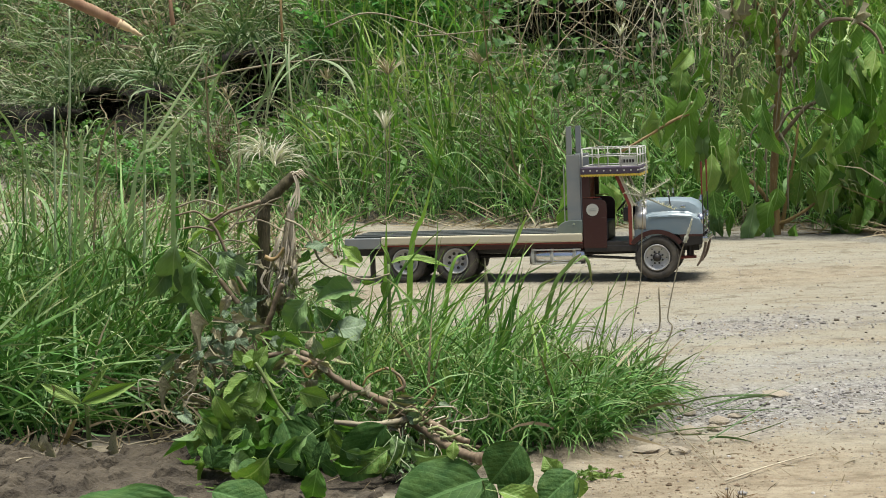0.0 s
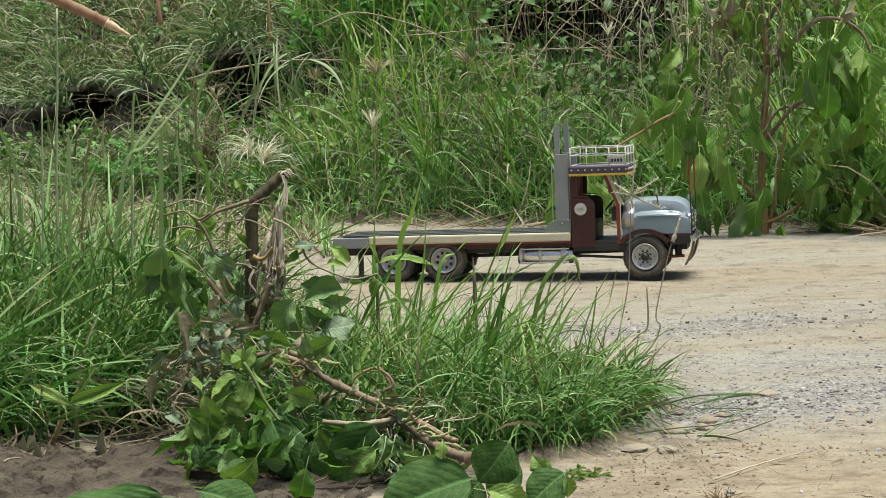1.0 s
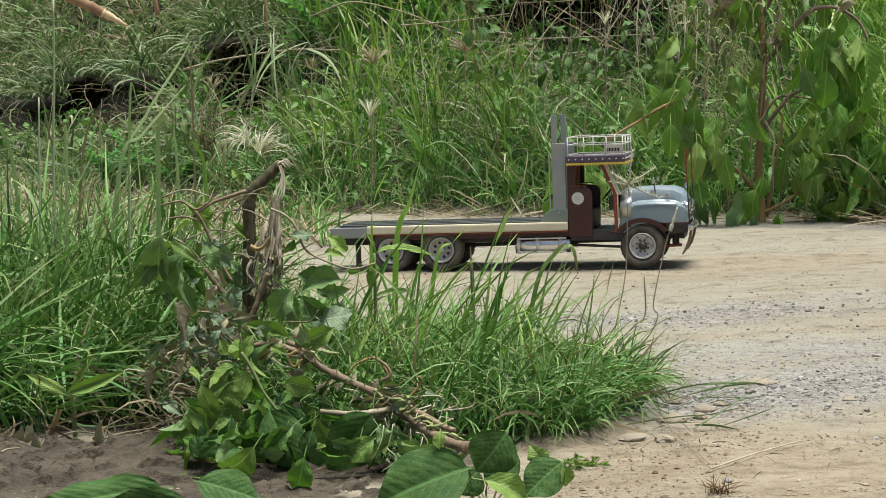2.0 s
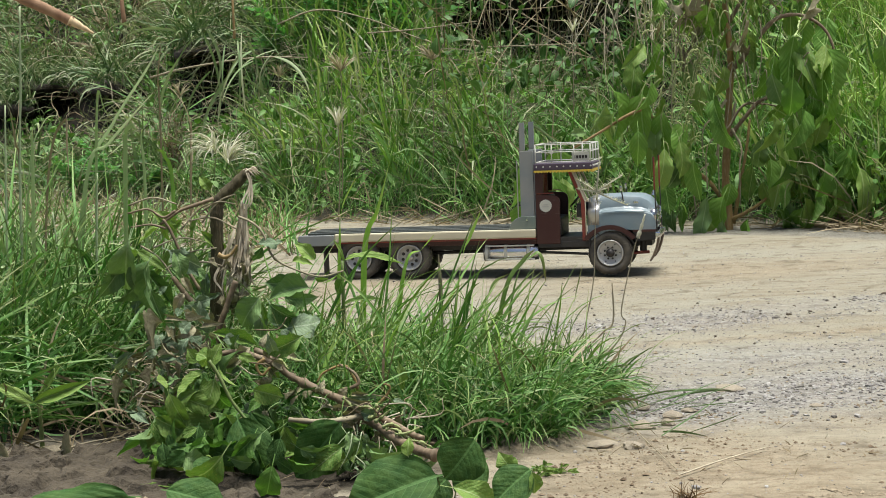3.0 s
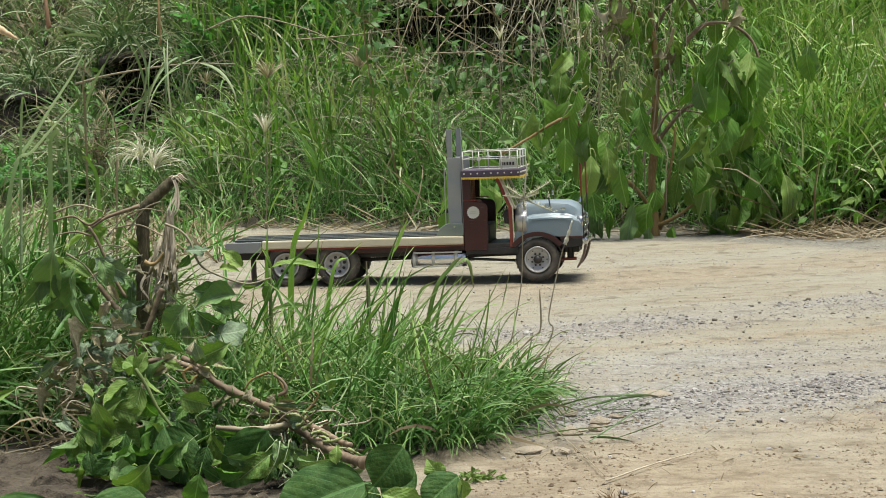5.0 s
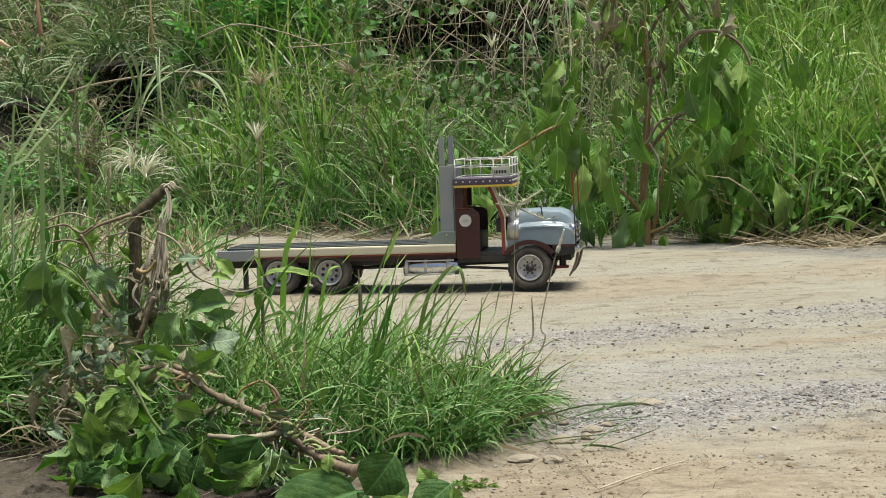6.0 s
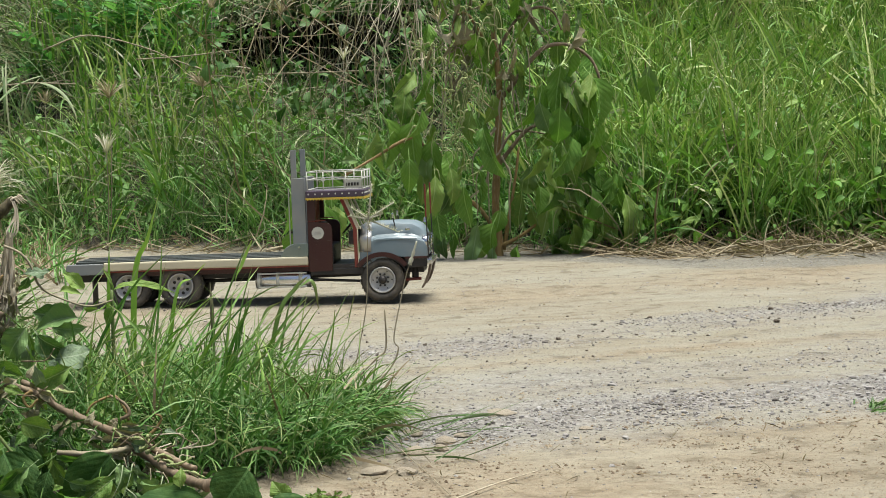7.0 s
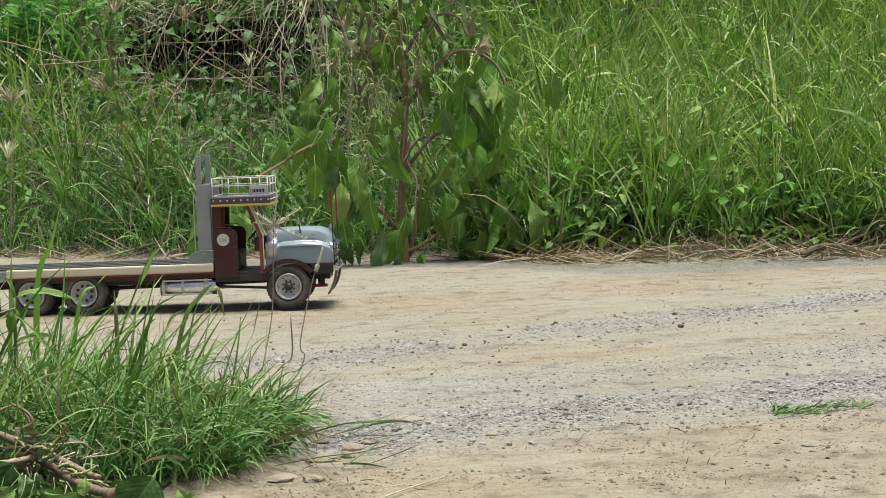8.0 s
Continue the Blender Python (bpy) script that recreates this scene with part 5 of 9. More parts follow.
child("side_shoot", tube_mesh("side_shoot", line3([(-13.6, 30.7, 6.0), (-10.8, 31.1, 6.0), (-8.5, 30.5, 6.0)]), 0.0012, 0.0018, stem_pink, 7, 6, 0.07), snapped, "dry broken side shoot")
child("hanging_stem", tube_mesh("hanging_stem", line3([(-7.0, 24.1, 0.0), (-5.9, 22.6, 0.0), (-4.7, 21.0, 0.0), (-3.3, 19.9, 0.0)]), 0.0036, 0.0044, stem_pink, 10, 6, 0.07), snapped, "pinkish brown bent stem")
child("leaning_stem", tube_mesh("leaning_stem", line3([(1.7, 23.3, 2.0), (0.9, 21.3, 2.0), (0.2, 19.3, 2.0), (-0.8, 16.5, 2.0), (-1.4, 14.0, 2.0)]), 0.0040, 0.0046, stem_pink, 9, 6, 0.07), snapped, "pinkish leaning stem")
child("curled_shoot", tube_mesh("curled_shoot", line3([(-1.2, 26.8, 6.0), (-0.3, 26.4, 6.0), (0.7, 26.8, 6.0), (1.6, 28.1, 6.0)]), 0.0036, 0.0016, stem_red, 8, 6, 0.07), snapped, "curled red-brown shoot")
child("thin_shoot", tube_mesh("thin_shoot", line3([(1.8, 32.2, 6.0), (3.8, 31.3, 6.0), (5.3, 29.7, 6.0), (6.7, 26.4, 6.0), (9.5, 24.7, 6.0), (13.4, 23.5, 6.0), (16.8, 24.3, 6.0)]), 0.0019, 0.0011, stem_dry, 8, 6, 0.07), snapped)
put_leaves(snapped, "dull", [(-13.1, 28.7, -15.4, 20.1, 4.4, 0.0), (-10.6, 25.5, -13.8, 18.7, 3.7, 2.0), (-6.5, 28.2, -5.1, 24.2, 2.7, 0.0), (-5.8, 26.2, -2.0, 23.9, 2.4, 0.0), (5.0, 21.3, 1.8, 17.1, 4.1, -2.0), (11.8, 22.3, 5.4, 23.1, 4.0, 2.0), (5.1, 27.8, 4.6, 25.0, 1.8, 6.0), (8.6, 21.1, 13.0, 20.3, 2.7, 0.0), (-1.4, 36.2, -3.2, 37.7, 2.0, 10.0), (-9.8, 22.5, -8.1, 17.8, 3.0, -2.0), (-11.2, 19.6, -9.6, 14.8, 3.1, -4.0), (-7.2, 19.6, -5.7, 15.6, 2.8, -4.0), (10.6, 19.1, 14.2, 15.9, 2.7, 0.0)])
put_leaves(snapped, "grey", [(-7.1, 27.9, -2.2, 25.4, 2.4, -2.0), (9.3, 17.1, 13.7, 18.2, 3.6, -2.0), (6.9, 20.3, 10.1, 16.8, 3.1, -2.0), (4.6, 28.2, 8.1, 28.9, 1.8, 6.0), (-3.3, 19.9, -0.8, 16.4, 2.3, -4.0), (-4.8, 20.6, -2.4, 18.1, 2.6, -5.0), (6.0, 19.6, 5.3, 15.5, 2.0, -4.0)])
put_leaves(snapped, "lance", [(13.0, 26.3, 10.4, 28.7, 1.9, 4.0), (5.8, 20.9, 6.6, 17.3, 1.1, -5.0), (12.9, 23.7, 15.2, 22.8, 1.1, 2.0)])
put_leaves(snapped, "withered", [(-4.0, 17.3, -2.1, 13.4, 2.6, -5.0)])
put_leaves(snapped, "light", [(-2.6, 35.8, -4.0, 38.0, 1.6, 10.0), (9.7, 26.1, 12.0, 26.8, 1.3, 2.0), (16.9, 23.5, 15.4, 21.1, 1.8, 4.0)])
put_leaves(snapped, "dull", [(-11.5, 29.7, -13.9, 20.9, 4.6, -10.0), (5.6, 22.1, 2.4, 17.7, 4.2, -8.0)])
put_leaves(snapped, "dull", [(-8.9, 27.1, -12.3, 19.7, 4.0, -9.0), (-5.5, 28.6, -3.8, 24.9, 2.7, -10.0), (12.4, 23.0, 5.9, 24.1, 4.0, -7.0), (-12.8, 27.0, -15.4, 21.6, 3.1, -8.0), (7.3, 21.3, 10.6, 17.4, 3.4, -9.0)])
put_leaves(snapped, "grey", [(9.6, 17.7, 14.1, 19.1, 3.8, -8.0), (-6.1, 28.6, -1.4, 26.0, 2.4, -10.0)])
put_leaves(snapped, "light", [(13.2, 26.8, 10.7, 29.5, 2.0, -4.0)])
for k in range(9):   # splintered top of the stump
    a = rng.uniform(0, 6.28)
    du, dv = 0.5 * math.cos(a), 0.5 * math.sin(a)
    L = rng.uniform(0.8, 2.6)
    child("splinter", tube_mesh("splinter", line3([(2.4 + du, 38.0 + 0.4 * du, 12 + dv), (3.0 + du, 38.7 + rng.normal(0, 0.2), 11.8 + dv), (3.1 + 0.5 * L + du, 38.8 + rng.uniform(-1.2, 0.5) * L * 0.5, 11.5 + dv)]), 0.0022, 0.0006, fibre_dry, 5, 3, 0.2), snapped, "pale splinter of broken wood")
for k in range(110):   # shredded bark hanging beside the stump: tight above, frayed below
    top_w = rng.uniform(30.5, 34.0) if k < 30 else rng.uniform(24.0, 30.5)
    low_w = rng.uniform(18.5, 25.0)
    ws = [top_w, top_w * 0.66 + low_w * 0.34, top_w * 0.3 + low_w * 0.7, low_w]
    base_u = np.interp(ws, [18, 22, 28, 34], [0.4, 1.2, 1.7, 2.2])
    fray = 0.35 + 1.0 * smooth01((33.0 - np.array(ws)) / 12.0)
    side = rng.normal(0, 0.8)
    pts = [(base_u[q] + fray[q] * (side + rng.normal(0, 0.35)), ws[q], 9.5 - 0.4 * q + rng.normal(0, 0.5)) for q in range(4)]
    child("fibre", ribbon_mesh("fibre", line3(pts), rng.uniform(0.0010, 0.0060), (fibre_dry, stem_dry, fibre_dry, fibre_dry)[k % 4]), snapped, "shredded dry fibre")
for k in range(5):   # strips that hold it to the break
    child("fibre", ribbon_mesh("fibre", line3([(2.9 + rng.normal(0, 0.2), 38.3, 11), (3.1 + rng.normal(0, 0.2), 36.5, 10.5), (2.6 + rng.normal(0, 0.3), 34.0, 10), (2.2, 32.5, 9.5)]), rng.uniform(0.0015, 0.004), fibre_dry), snapped, "shredded dry fibre")
for k in range(30):   # shrivelled leaves in the frayed end of the bark
    u, w, v, L = 1.2 + rng.normal(0, 1.3), rng.uniform(18.0, 28.0), 8 + rng.normal(0, 0.8), rng.uniform(1.5, 3.6)
    put_leaf(snapped, "withered", (u * 0.01, v * 0.01, w * 0.01), ((u + rng.normal(0, 0.7)) * 0.01, (v - 0.5) * 0.01, (w - L) * 0.01), L * 0.01 * rng.uniform(0.15, 0.35), (rng.normal(0, 0.8), -1, 0.2), rng.normal(0, 40), "withered curled leaf")
for k in range(26):   # withered leaves caught at its foot
    u, w, v, L = -5.5 + rng.normal(0, 2.6), 17.5 + rng.normal(0, 3.4), 1 + rng.normal(0, 2.0), rng.uniform(2.2, 5.0)
    put_leaf(snapped, ("withered", "grey", "dull")[k % 3], (u * 0.01, v * 0.01, w * 0.01), ((u + rng.normal(0, 2)) * 0.01, (v - 1) * 0.01, (w - L * rng.uniform(0.3, 1)) * 0.01), L * 0.01 * rng.uniform(0.3, 0.6), (rng.normal(0, 0.7), -1, 0.4), rng.normal(0, 30), "withered curled leaf")

for k in range(34):   # wilted leafy shoots beside the stump
    u, w, v, L = rng.uniform(-14, -1), rng.uniform(20, 33), rng.uniform(8, 18), rng.uniform(3, 8)
    a = rng.uniform(0, 6.28)
    put_leaf(snapped, ("dull", "lance", "grey", "light")[k % 4], (u * 0.01, v * 0.01, w * 0.01), ((u + L * math.cos(a)) * 0.01, (v - 1) * 0.01, (w - L * rng.uniform(-0.1, 0.9)) * 0.01), L * 0.01 * rng.uniform(0.16, 0.36), (rng.normal(0, 0.8), -1, 0.4), rng.normal(0, 30))
for k in range(9):
    u0, w0, a = rng.uniform(-15, -3), rng.uniform(24, 36), rng.normal(0.2, 0.5)
    L = rng.uniform(5, 11)
    child("dry_shoot", tube_mesh("dry_shoot", line3([(u0, w0, 9), (u0 + 0.5 * L * math.cos(a), w0 + 0.5 * L * math.sin(a) + 0.8, 9), (u0 + L * math.cos(a), w0 + L * math.sin(a) - 0.4, 8)]), 0.0016, 0.0009, stem_dry, 6), snapped, "dry thin shoot")

# ---- verge: the fallen weed that sprawls to the front ----
fallen = thing("fallen_weed", "uprooted weed lying over the verge with broad green leaves", "weed", m=pose(-0.230, 2.40, 0.0))
put_leaves(fallen, "green", low=-6.0, rows=[(-0.7, 9.5, 1.6, 4.4, 3.1, -6.0), (1.2, 3.5, 3.5, -3.2, 4.8, -1.0), (8.1, 1.5, 6.8, -3.3, 3.3, -21.2), (1.7, 6.3, -0.0, 1.0, 3.3, 4.0), (-3.4, 2.1, -0.5, -3.2, 3.7, 2.0), (8.8, 6.1, 11.1, 3.0, 2.6, 10.0), (0.3, 1.9, -1.9, -3.2, 3.7, -5.3), (4.2, 1.8, 2.7, -3.2, 3.2, -8.8)])
put_leaves(fallen, "dull", low=-6.0, rows=[(-2.2, 8.0, -3.0, 4.4, 1.9, -6.0), (4.5, 6.0, 6.0, 1.4, 2.7, 6.0), (3.0, 4.4, 4.9, 2.0, 2.3, 6.0), (6.1, 5.0, 7.3, 3.2, 1.3, 0.0), (-1.1, 8.6, -3.2, 6.4, 2.1, -6.0), (8.9, 0.4, 6.8, -3.2, 2.6, -5.3), (-7.6, 6.7, -6.1, 2.5, 3.0, 6.0)])
put_leaves(fallen, "light", low=-6.0, rows=[(-4.5, 5.1, -0.3, 1.2, 4.1, -6.0), (-4.0, 6.4, -7.4, 5.1, 2.0, -6.0), (-4.8, 5.3, -5.5, 0.4, 3.1, -6.0), (4.7, 8.4, 8.4, 6.7, 3.0, -6.0), (5.4, 2.6, 9.2, 3.5, 2.4, -6.0), (7.1, -0.6, 12.0, 2.8, 3.0, -6.0), (2.0, 2.3, -2.7, -3.2, 4.4, -19.3), (-5.7, 4.4, -8.5, 0.4, 3.3, -6.0), (-5.1, 0.9, -9.8, -0.8, 2.8, -10.0), (-5.8, 1.0, -4.0, -2.6, 1.8, -11.0), (-1.6, 14.2, 5.2, 12.5, 1.8, 6.0), (-2.3, 11.9, -3.8, 13.5, 1.9, -6.0), (-0.9, 13.7, -1.3, 10.5, 2.4, -6.0), (-0.9, 11.1, 0.7, 14.3, 1.7, -6.0), (-1.8, 10.8, -3.9, 8.6, 2.1, -6.0), (2.9, 12.8, 4.9, 12.1, 1.4, -6.0), (17.2, 0.6, 19.4, -2.4, 1.2, -2.0), (14.1, 7.2, 15.8, 5.3, 2.3, 10.0), (5.0, 10.3, 7.6, 8.0, 1.6, 5.0), (24.2, 0.2, 25.1, -1.7, 1.2, 0.0)])
put_leaves(fallen, "lance", low=-6.0, rows=[(7.4, 0.5, 5.0, -3.1, 1.9, -13.0), (-7.7, -2.0, -3.3, -2.7, 1.4, -14.0), (0.4, 11.5, 1.5, 7.9, 1.6, -6.0)])
child("main_stem", tube_mesh("main_stem", line3([(4.3, 12.4, 2.0), (7.3, 10.8, 1.0), (8.4, 9.6, 0.0), (10.8, 8.4, -1.0), (14.1, 7.2, -3.0), (17.1, 6.1, -5.0), (19.6, 4.3, -7.0), (22.2, 3.0, -10.0), (23.9, 2.3, -12.0), (26.0, 1.7, -14.0), (27.7, 1.6, -16.0)]), 0.0038, 0.0076, stem_pink, 10, 5, 0.13), fallen, "pinkish brown fallen stem")
child("branch", tube_mesh("branch", line3([(18.5, 5.9, -4.0), (20.7, 4.7, -6.0), (23.2, 3.8, -9.0), (25.0, 3.2, -11.0), (26.2, 3.0, -12.0)]), 0.0050, 0.0034, stem_pink, 10, 5, 0.09), fallen)
child("branch", tube_mesh("branch", line3([(9.4, 5.1, -10.0), (13.0, 5.0, -11.0), (16.5, 4.9, -9.0), (18.6, 5.1, -7.0)]), 0.0030, 0.0040, stem_dry, 8, 5, 0.12), fallen, "pale peeled branch")
child("rootlet", tube_mesh("rootlet", line3([(15.5, 10.6, 0.0), (17.4, 9.7, -1.5), (17.9, 8.3, -2.0), (15.5, 7.3, -1.5)]), 0.0014, 0.0030, stem_pink, 8, 5, 0.1), fallen, "curled brown rootlet")
child("young_stalk", tube_mesh("young_stalk", line3([(-0.8, 12.2, -7.0), (0.5, 10.1, -7.0), (1.9, 7.2, -7.0), (3.9, 4.5, -7.0), (5.8, 2.7, -7.0), (7.0, -0.3, -7.0)]), 0.0024, 0.0019, stem_green, 10, 5, 0.09), fallen, "pale green young stalk")
child("branch", tube_mesh("branch", line3([(7.6, 10.3, 0.0), (5.4, 11.4, 0.0), (2.4, 12.3, 0.0), (-0.2, 12.0, 0.0), (-1.6, 11.0, 0.0)]), 0.0042, 0.0034, stem_pink, 10, 5, 0.09), fallen)
child("branch", tube_mesh("branch", line3([(3.0, 4.8, -7.0), (5.1, 1.9, -7.0), (6.0, -0.1, -7.0), (6.9, -1.4, -7.0)]), 0.0030, 0.0024, stem_red, 10, 5, 0.09), fallen, "thin red branch")
child("branch", tube_mesh("branch", line3([(8.2, 3.3, 2.0), (11.5, 2.7, 2.0), (16.0, 2.8, 2.0), (19.0, 2.7, 2.0)]), 0.0022, 0.0034, stem_red, 10, 5, 0.09), fallen, "thin red branch")
child("branch", tube_mesh("branch", line3([(16.8, 5.0, 0.0), (17.4, 3.8, 0.0), (16.8, 2.4, 0.0), (16.0, 1.3, 0.0)]), 0.0030, 0.0018, stem_red, 10, 5, 0.09), fallen)
child("rootlet", tube_mesh("rootlet", line3([(12.4, 7.9, 2.0), (13.4, 9.3, 2.0), (16.0, 10.2, 2.0), (17.2, 8.7, 2.0), (17.8, 7.0, 2.0)]), 0.0012, 0.0024, stem_red, 10, 5, 0.09), fallen, "curled red rootlet")
child("rootlet", tube_mesh("rootlet", line3([(20.3, 4.8, 2.0), (21.5, 6.1, 2.0), (22.0, 7.3, 2.0), (20.9, 7.8, 2.0)]), 0.0022, 0.0011, stem_red, 10, 5, 0.09), fallen, "curled red rootlet")
child("rootlet", tube_mesh("rootlet", line3([(23.8, 0.7, 2.0), (25.3, -0.2, 2.0), (27.6, -0.3, 2.0), (28.7, -0.9, 2.0)]), 0.0034, 0.0018, stem_pink, 10, 5, 0.09), fallen)
child("rootlet", tube_mesh("rootlet", line3([(20.1, 2.4, 0.0), (20.6, 1.3, 0.0), (20.3, 0.2, 0.0), (19.6, -1.2, 0.0)]), 0.0011, 0.0006, fibre_dry, 10, 5, 0.09), fallen, "pale dry rootlet")
child("rootlet", tube_mesh("rootlet", line3([(18.4, 1.5, -2.0), (18.9, -0.2, -2.0), (18.4, -1.8, -2.0), (19.4, -2.6, -2.0)]), 0.0010, 0.0006, fibre_dry, 10, 5, 0.09), fallen, "pale dry rootlet")
child("rootlet", tube_mesh("rootlet", line3([(16.8, 0.9, -2.0), (17.3, -0.6, -2.0), (18.1, -1.3, -2.0)]), 0.0010, 0.0006, fibre_dry, 10, 5, 0.09), fallen, "pale dry rootlet")
child("rootlet", tube_mesh("rootlet", line3([(21.2, 0.9, -2.0), (23.4, 0.4, -2.0), (25.1, -1.1, -2.0)]), 0.0011, 0.0007, fibre_dry, 10, 5, 0.09), fallen, "pale dry rootlet")
child("rootlet", tube_mesh("rootlet", line3([(5.9, 11.7, -2.0), (4.8, 10.8, -2.0), (5.5, 9.6, -2.0), (6.6, 10.6, -2.0)]), 0.0024, 0.0016, stem_red, 10, 5, 0.09), fallen, "curled red rootlet")
for cu, cw, cv, su, sw, count in ((-4, 3, -3, 3.4, 3.4, 16), (3, 4, 0, 3.5, 3.5, 16), (0, 9, 2, 3.5, 2.6, 14), (9, 4, 3, 3.5, 2.6, 14), (16, 3, 4, 4.0, 2.0, 10)):
    for _ in range(count):   # leaves deeper in the heap
        u, w, v, L = cu + rng.normal(0, su), max(cw + rng.normal(0, sw), -1.0), cv + rng.normal(0, 2.0), rng.uniform(3.0, 6.6)
        d = Vector((rng.normal(0, 0.8), rng.normal(-0.35, 0.5), rng.normal(-0.5, 0.55))).normalized() * L
        kind = ("green", "dull", "green", "grey", "dull", "light")[int(rng.integers(6))]
        put_leaf(fallen, kind, (u * 0.01, v * 0.01, w * 0.01), ((u + d.x) * 0.01, (v + d.y) * 0.01, max(w + d.z, -2.5) * 0.01), L * 0.01 * rng.uniform(0.35, 0.58), (rng.normal(0, 0.5), -0.7, rng.uniform(0.2, 1.2)), rng.normal(0, 25))
for _ in range(60):   # leaves low down, under the heap; dark kind mixed in for its shade
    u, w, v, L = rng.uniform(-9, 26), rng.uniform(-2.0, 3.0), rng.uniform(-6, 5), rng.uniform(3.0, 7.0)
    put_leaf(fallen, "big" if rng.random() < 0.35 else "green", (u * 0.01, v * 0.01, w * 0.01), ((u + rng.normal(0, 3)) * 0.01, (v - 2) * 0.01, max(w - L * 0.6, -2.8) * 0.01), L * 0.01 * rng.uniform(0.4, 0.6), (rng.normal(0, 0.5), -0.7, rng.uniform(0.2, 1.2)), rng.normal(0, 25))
for k in range(40):   # leaves hanging over the mud before the heap, dark kind standing for shade
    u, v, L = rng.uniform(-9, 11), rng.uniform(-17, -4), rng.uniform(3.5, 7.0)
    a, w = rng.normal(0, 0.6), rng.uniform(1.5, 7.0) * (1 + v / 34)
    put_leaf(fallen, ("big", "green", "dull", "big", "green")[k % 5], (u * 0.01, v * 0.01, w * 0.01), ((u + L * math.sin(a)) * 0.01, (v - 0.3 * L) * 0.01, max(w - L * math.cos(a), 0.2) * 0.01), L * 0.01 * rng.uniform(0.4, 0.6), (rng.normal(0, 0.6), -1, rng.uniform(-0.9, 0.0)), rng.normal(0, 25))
for k in range(22):   # leaves and shoots hanging in the shade below the stem
    u, v, L = rng.uniform(3, 20), rng.uniform(-20, -6), rng.uniform(3.5, 6.5)
    a, w = rng.normal(0, 0.7), rng.uniform(0.5, 4.0)
    put_leaf(fallen, ("dull", "green", "light", "dull")[k % 4], (u * 0.01, v * 0.01, w * 0.01), ((u + L * math.sin(a)) * 0.01, (v - 0.4 * L) * 0.01, max(w - L * math.cos(a), 0.3) * 0.01), L * 0.01 * rng.uniform(0.4, 0.6), (rng.normal(0, 0.6), -1, rng.uniform(-0.9, 0.0)), rng.normal(0, 25))
for k in range(30):   # grey withered leaves caught where the stems cross
    u, w, v, L = -5.0 + rng.normal(0, 2.2), 15.5 + rng.normal(0, 2.6), 2 + rng.normal(0, 2.0), rng.uniform(1.6, 3.6)
    put_leaf(fallen, ("withered", "grey")[k % 2], (u * 0.01, v * 0.01, w * 0.01), ((u + rng.normal(0, 2)) * 0.01, (v - 1.5) * 0.01, (w - L * rng.uniform(0.0, 0.8)) * 0.01), L * 0.01 * rng.uniform(0.35, 0.7), (rng.normal(0, 0.7), -1, 0.5), rng.normal(0, 35), "withered curled leaf")
for k in range(30):   # young leaves on the outside of the heap
    u, w, v, L = rng.uniform(-8, 5), rng.uniform(0, 13.5), rng.uniform(-9, -4), rng.uniform(3.4, 6.2)
    a = rng.uniform(0, 6.28)
    put_leaf(fallen, ("light", "light", "green", "lance")[k % 4], (u * 0.01, v * 0.01, w * 0.01), ((u + 0.8 * L * math.cos(a)) * 0.01, (v - rng.uniform(0, 2)) * 0.01, max(w + L * (0.5 * math.sin(a) - 0.5), -2.6) * 0.01), L * 0.01 * rng.uniform(0.38, 0.56), (rng.normal(0, 0.6), -0.8, rng.uniform(0.1, 1.0)), rng.normal(0, 28))
for _ in range(30):   # trampled dry leaves beside the heap
    u, w, v, L, a = rng.normal(-12, 3.5), rng.uniform(4, 11), rng.uniform(6, 16), rng.uniform(3, 7), rng.uniform(0, 6.28)
    put_leaf(fallen, ("grey", "dull", "withered", "dull")[int(rng.integers(4))], (u * 0.01, v * 0.01, w * 0.01), ((u + L * math.cos(a)) * 0.01, (v - 1) * 0.01, (w - 0.25 * L) * 0.01), L * 0.01 * rng.uniform(0.1, 0.22), (rng.normal(0, 0.7), -0.6, 0.8), rng.normal(0, 30), "trampled narrow leaf")
for cu, cw, cv, su, count in ((-4, 12, 0, 3.0, 22), (3.5, 11, 1, 2.6, 20), (-7, 9, 3, 2.4, 14), (18, 5.4, -5, 3.4, 34), (6, 6.5, 1, 3.0, 14)):
    for _ in range(count):   # withered matter
        u, w, v, L = cu + rng.normal(0, su), cw + rng.normal(0, 1.6), cv + rng.normal(0, 1.5), rng.uniform(1.8, 4.4)
        w = max(w, -0.5)
        put_leaf(fallen, "withered" if rng.random() < 0.65 else "grey", (u * 0.01, v * 0.01, w * 0.01), ((u + rng.normal(0, 2)) * 0.01, (v - 1) * 0.01, max(w - L * rng.uniform(-0.3, 0.6), -2.4) * 0.01), L * 0.01 * rng.uniform(0.22, 0.5), (rng.normal(0, 0.7), -1, 0.3), rng.normal(0, 30), "withered curled leaf")
for _ in range(34):   # dry shreds and tendrils
    u, w = (rng.normal(-2, 4.5), rng.normal(10, 2.5)) if rng.random() < 0.55 else (rng.normal(19, 4), rng.normal(4.6, 1.2))
    v, a, L = rng.normal(0 if u < 9 else -6, 2), rng.uniform(0, 6.28), rng.uniform(1.5, 3.6)
    child("tendril", tube_mesh("tendril", line3([(u, max(w, -1), v), (u + L * math.cos(a), max(w + L * 0.6 * math.sin(a) + 0.6, -1.5), v - 1), (u + 1.6 * L * math.cos(a + 0.8), max(w + L * math.sin(a + 0.8), -2), v - 1.4)]), 0.0010, 0.0006, fibre_dry if rng.random() < 0.5 else stem_pink, 5, 4), fallen, "dry curled tendril")
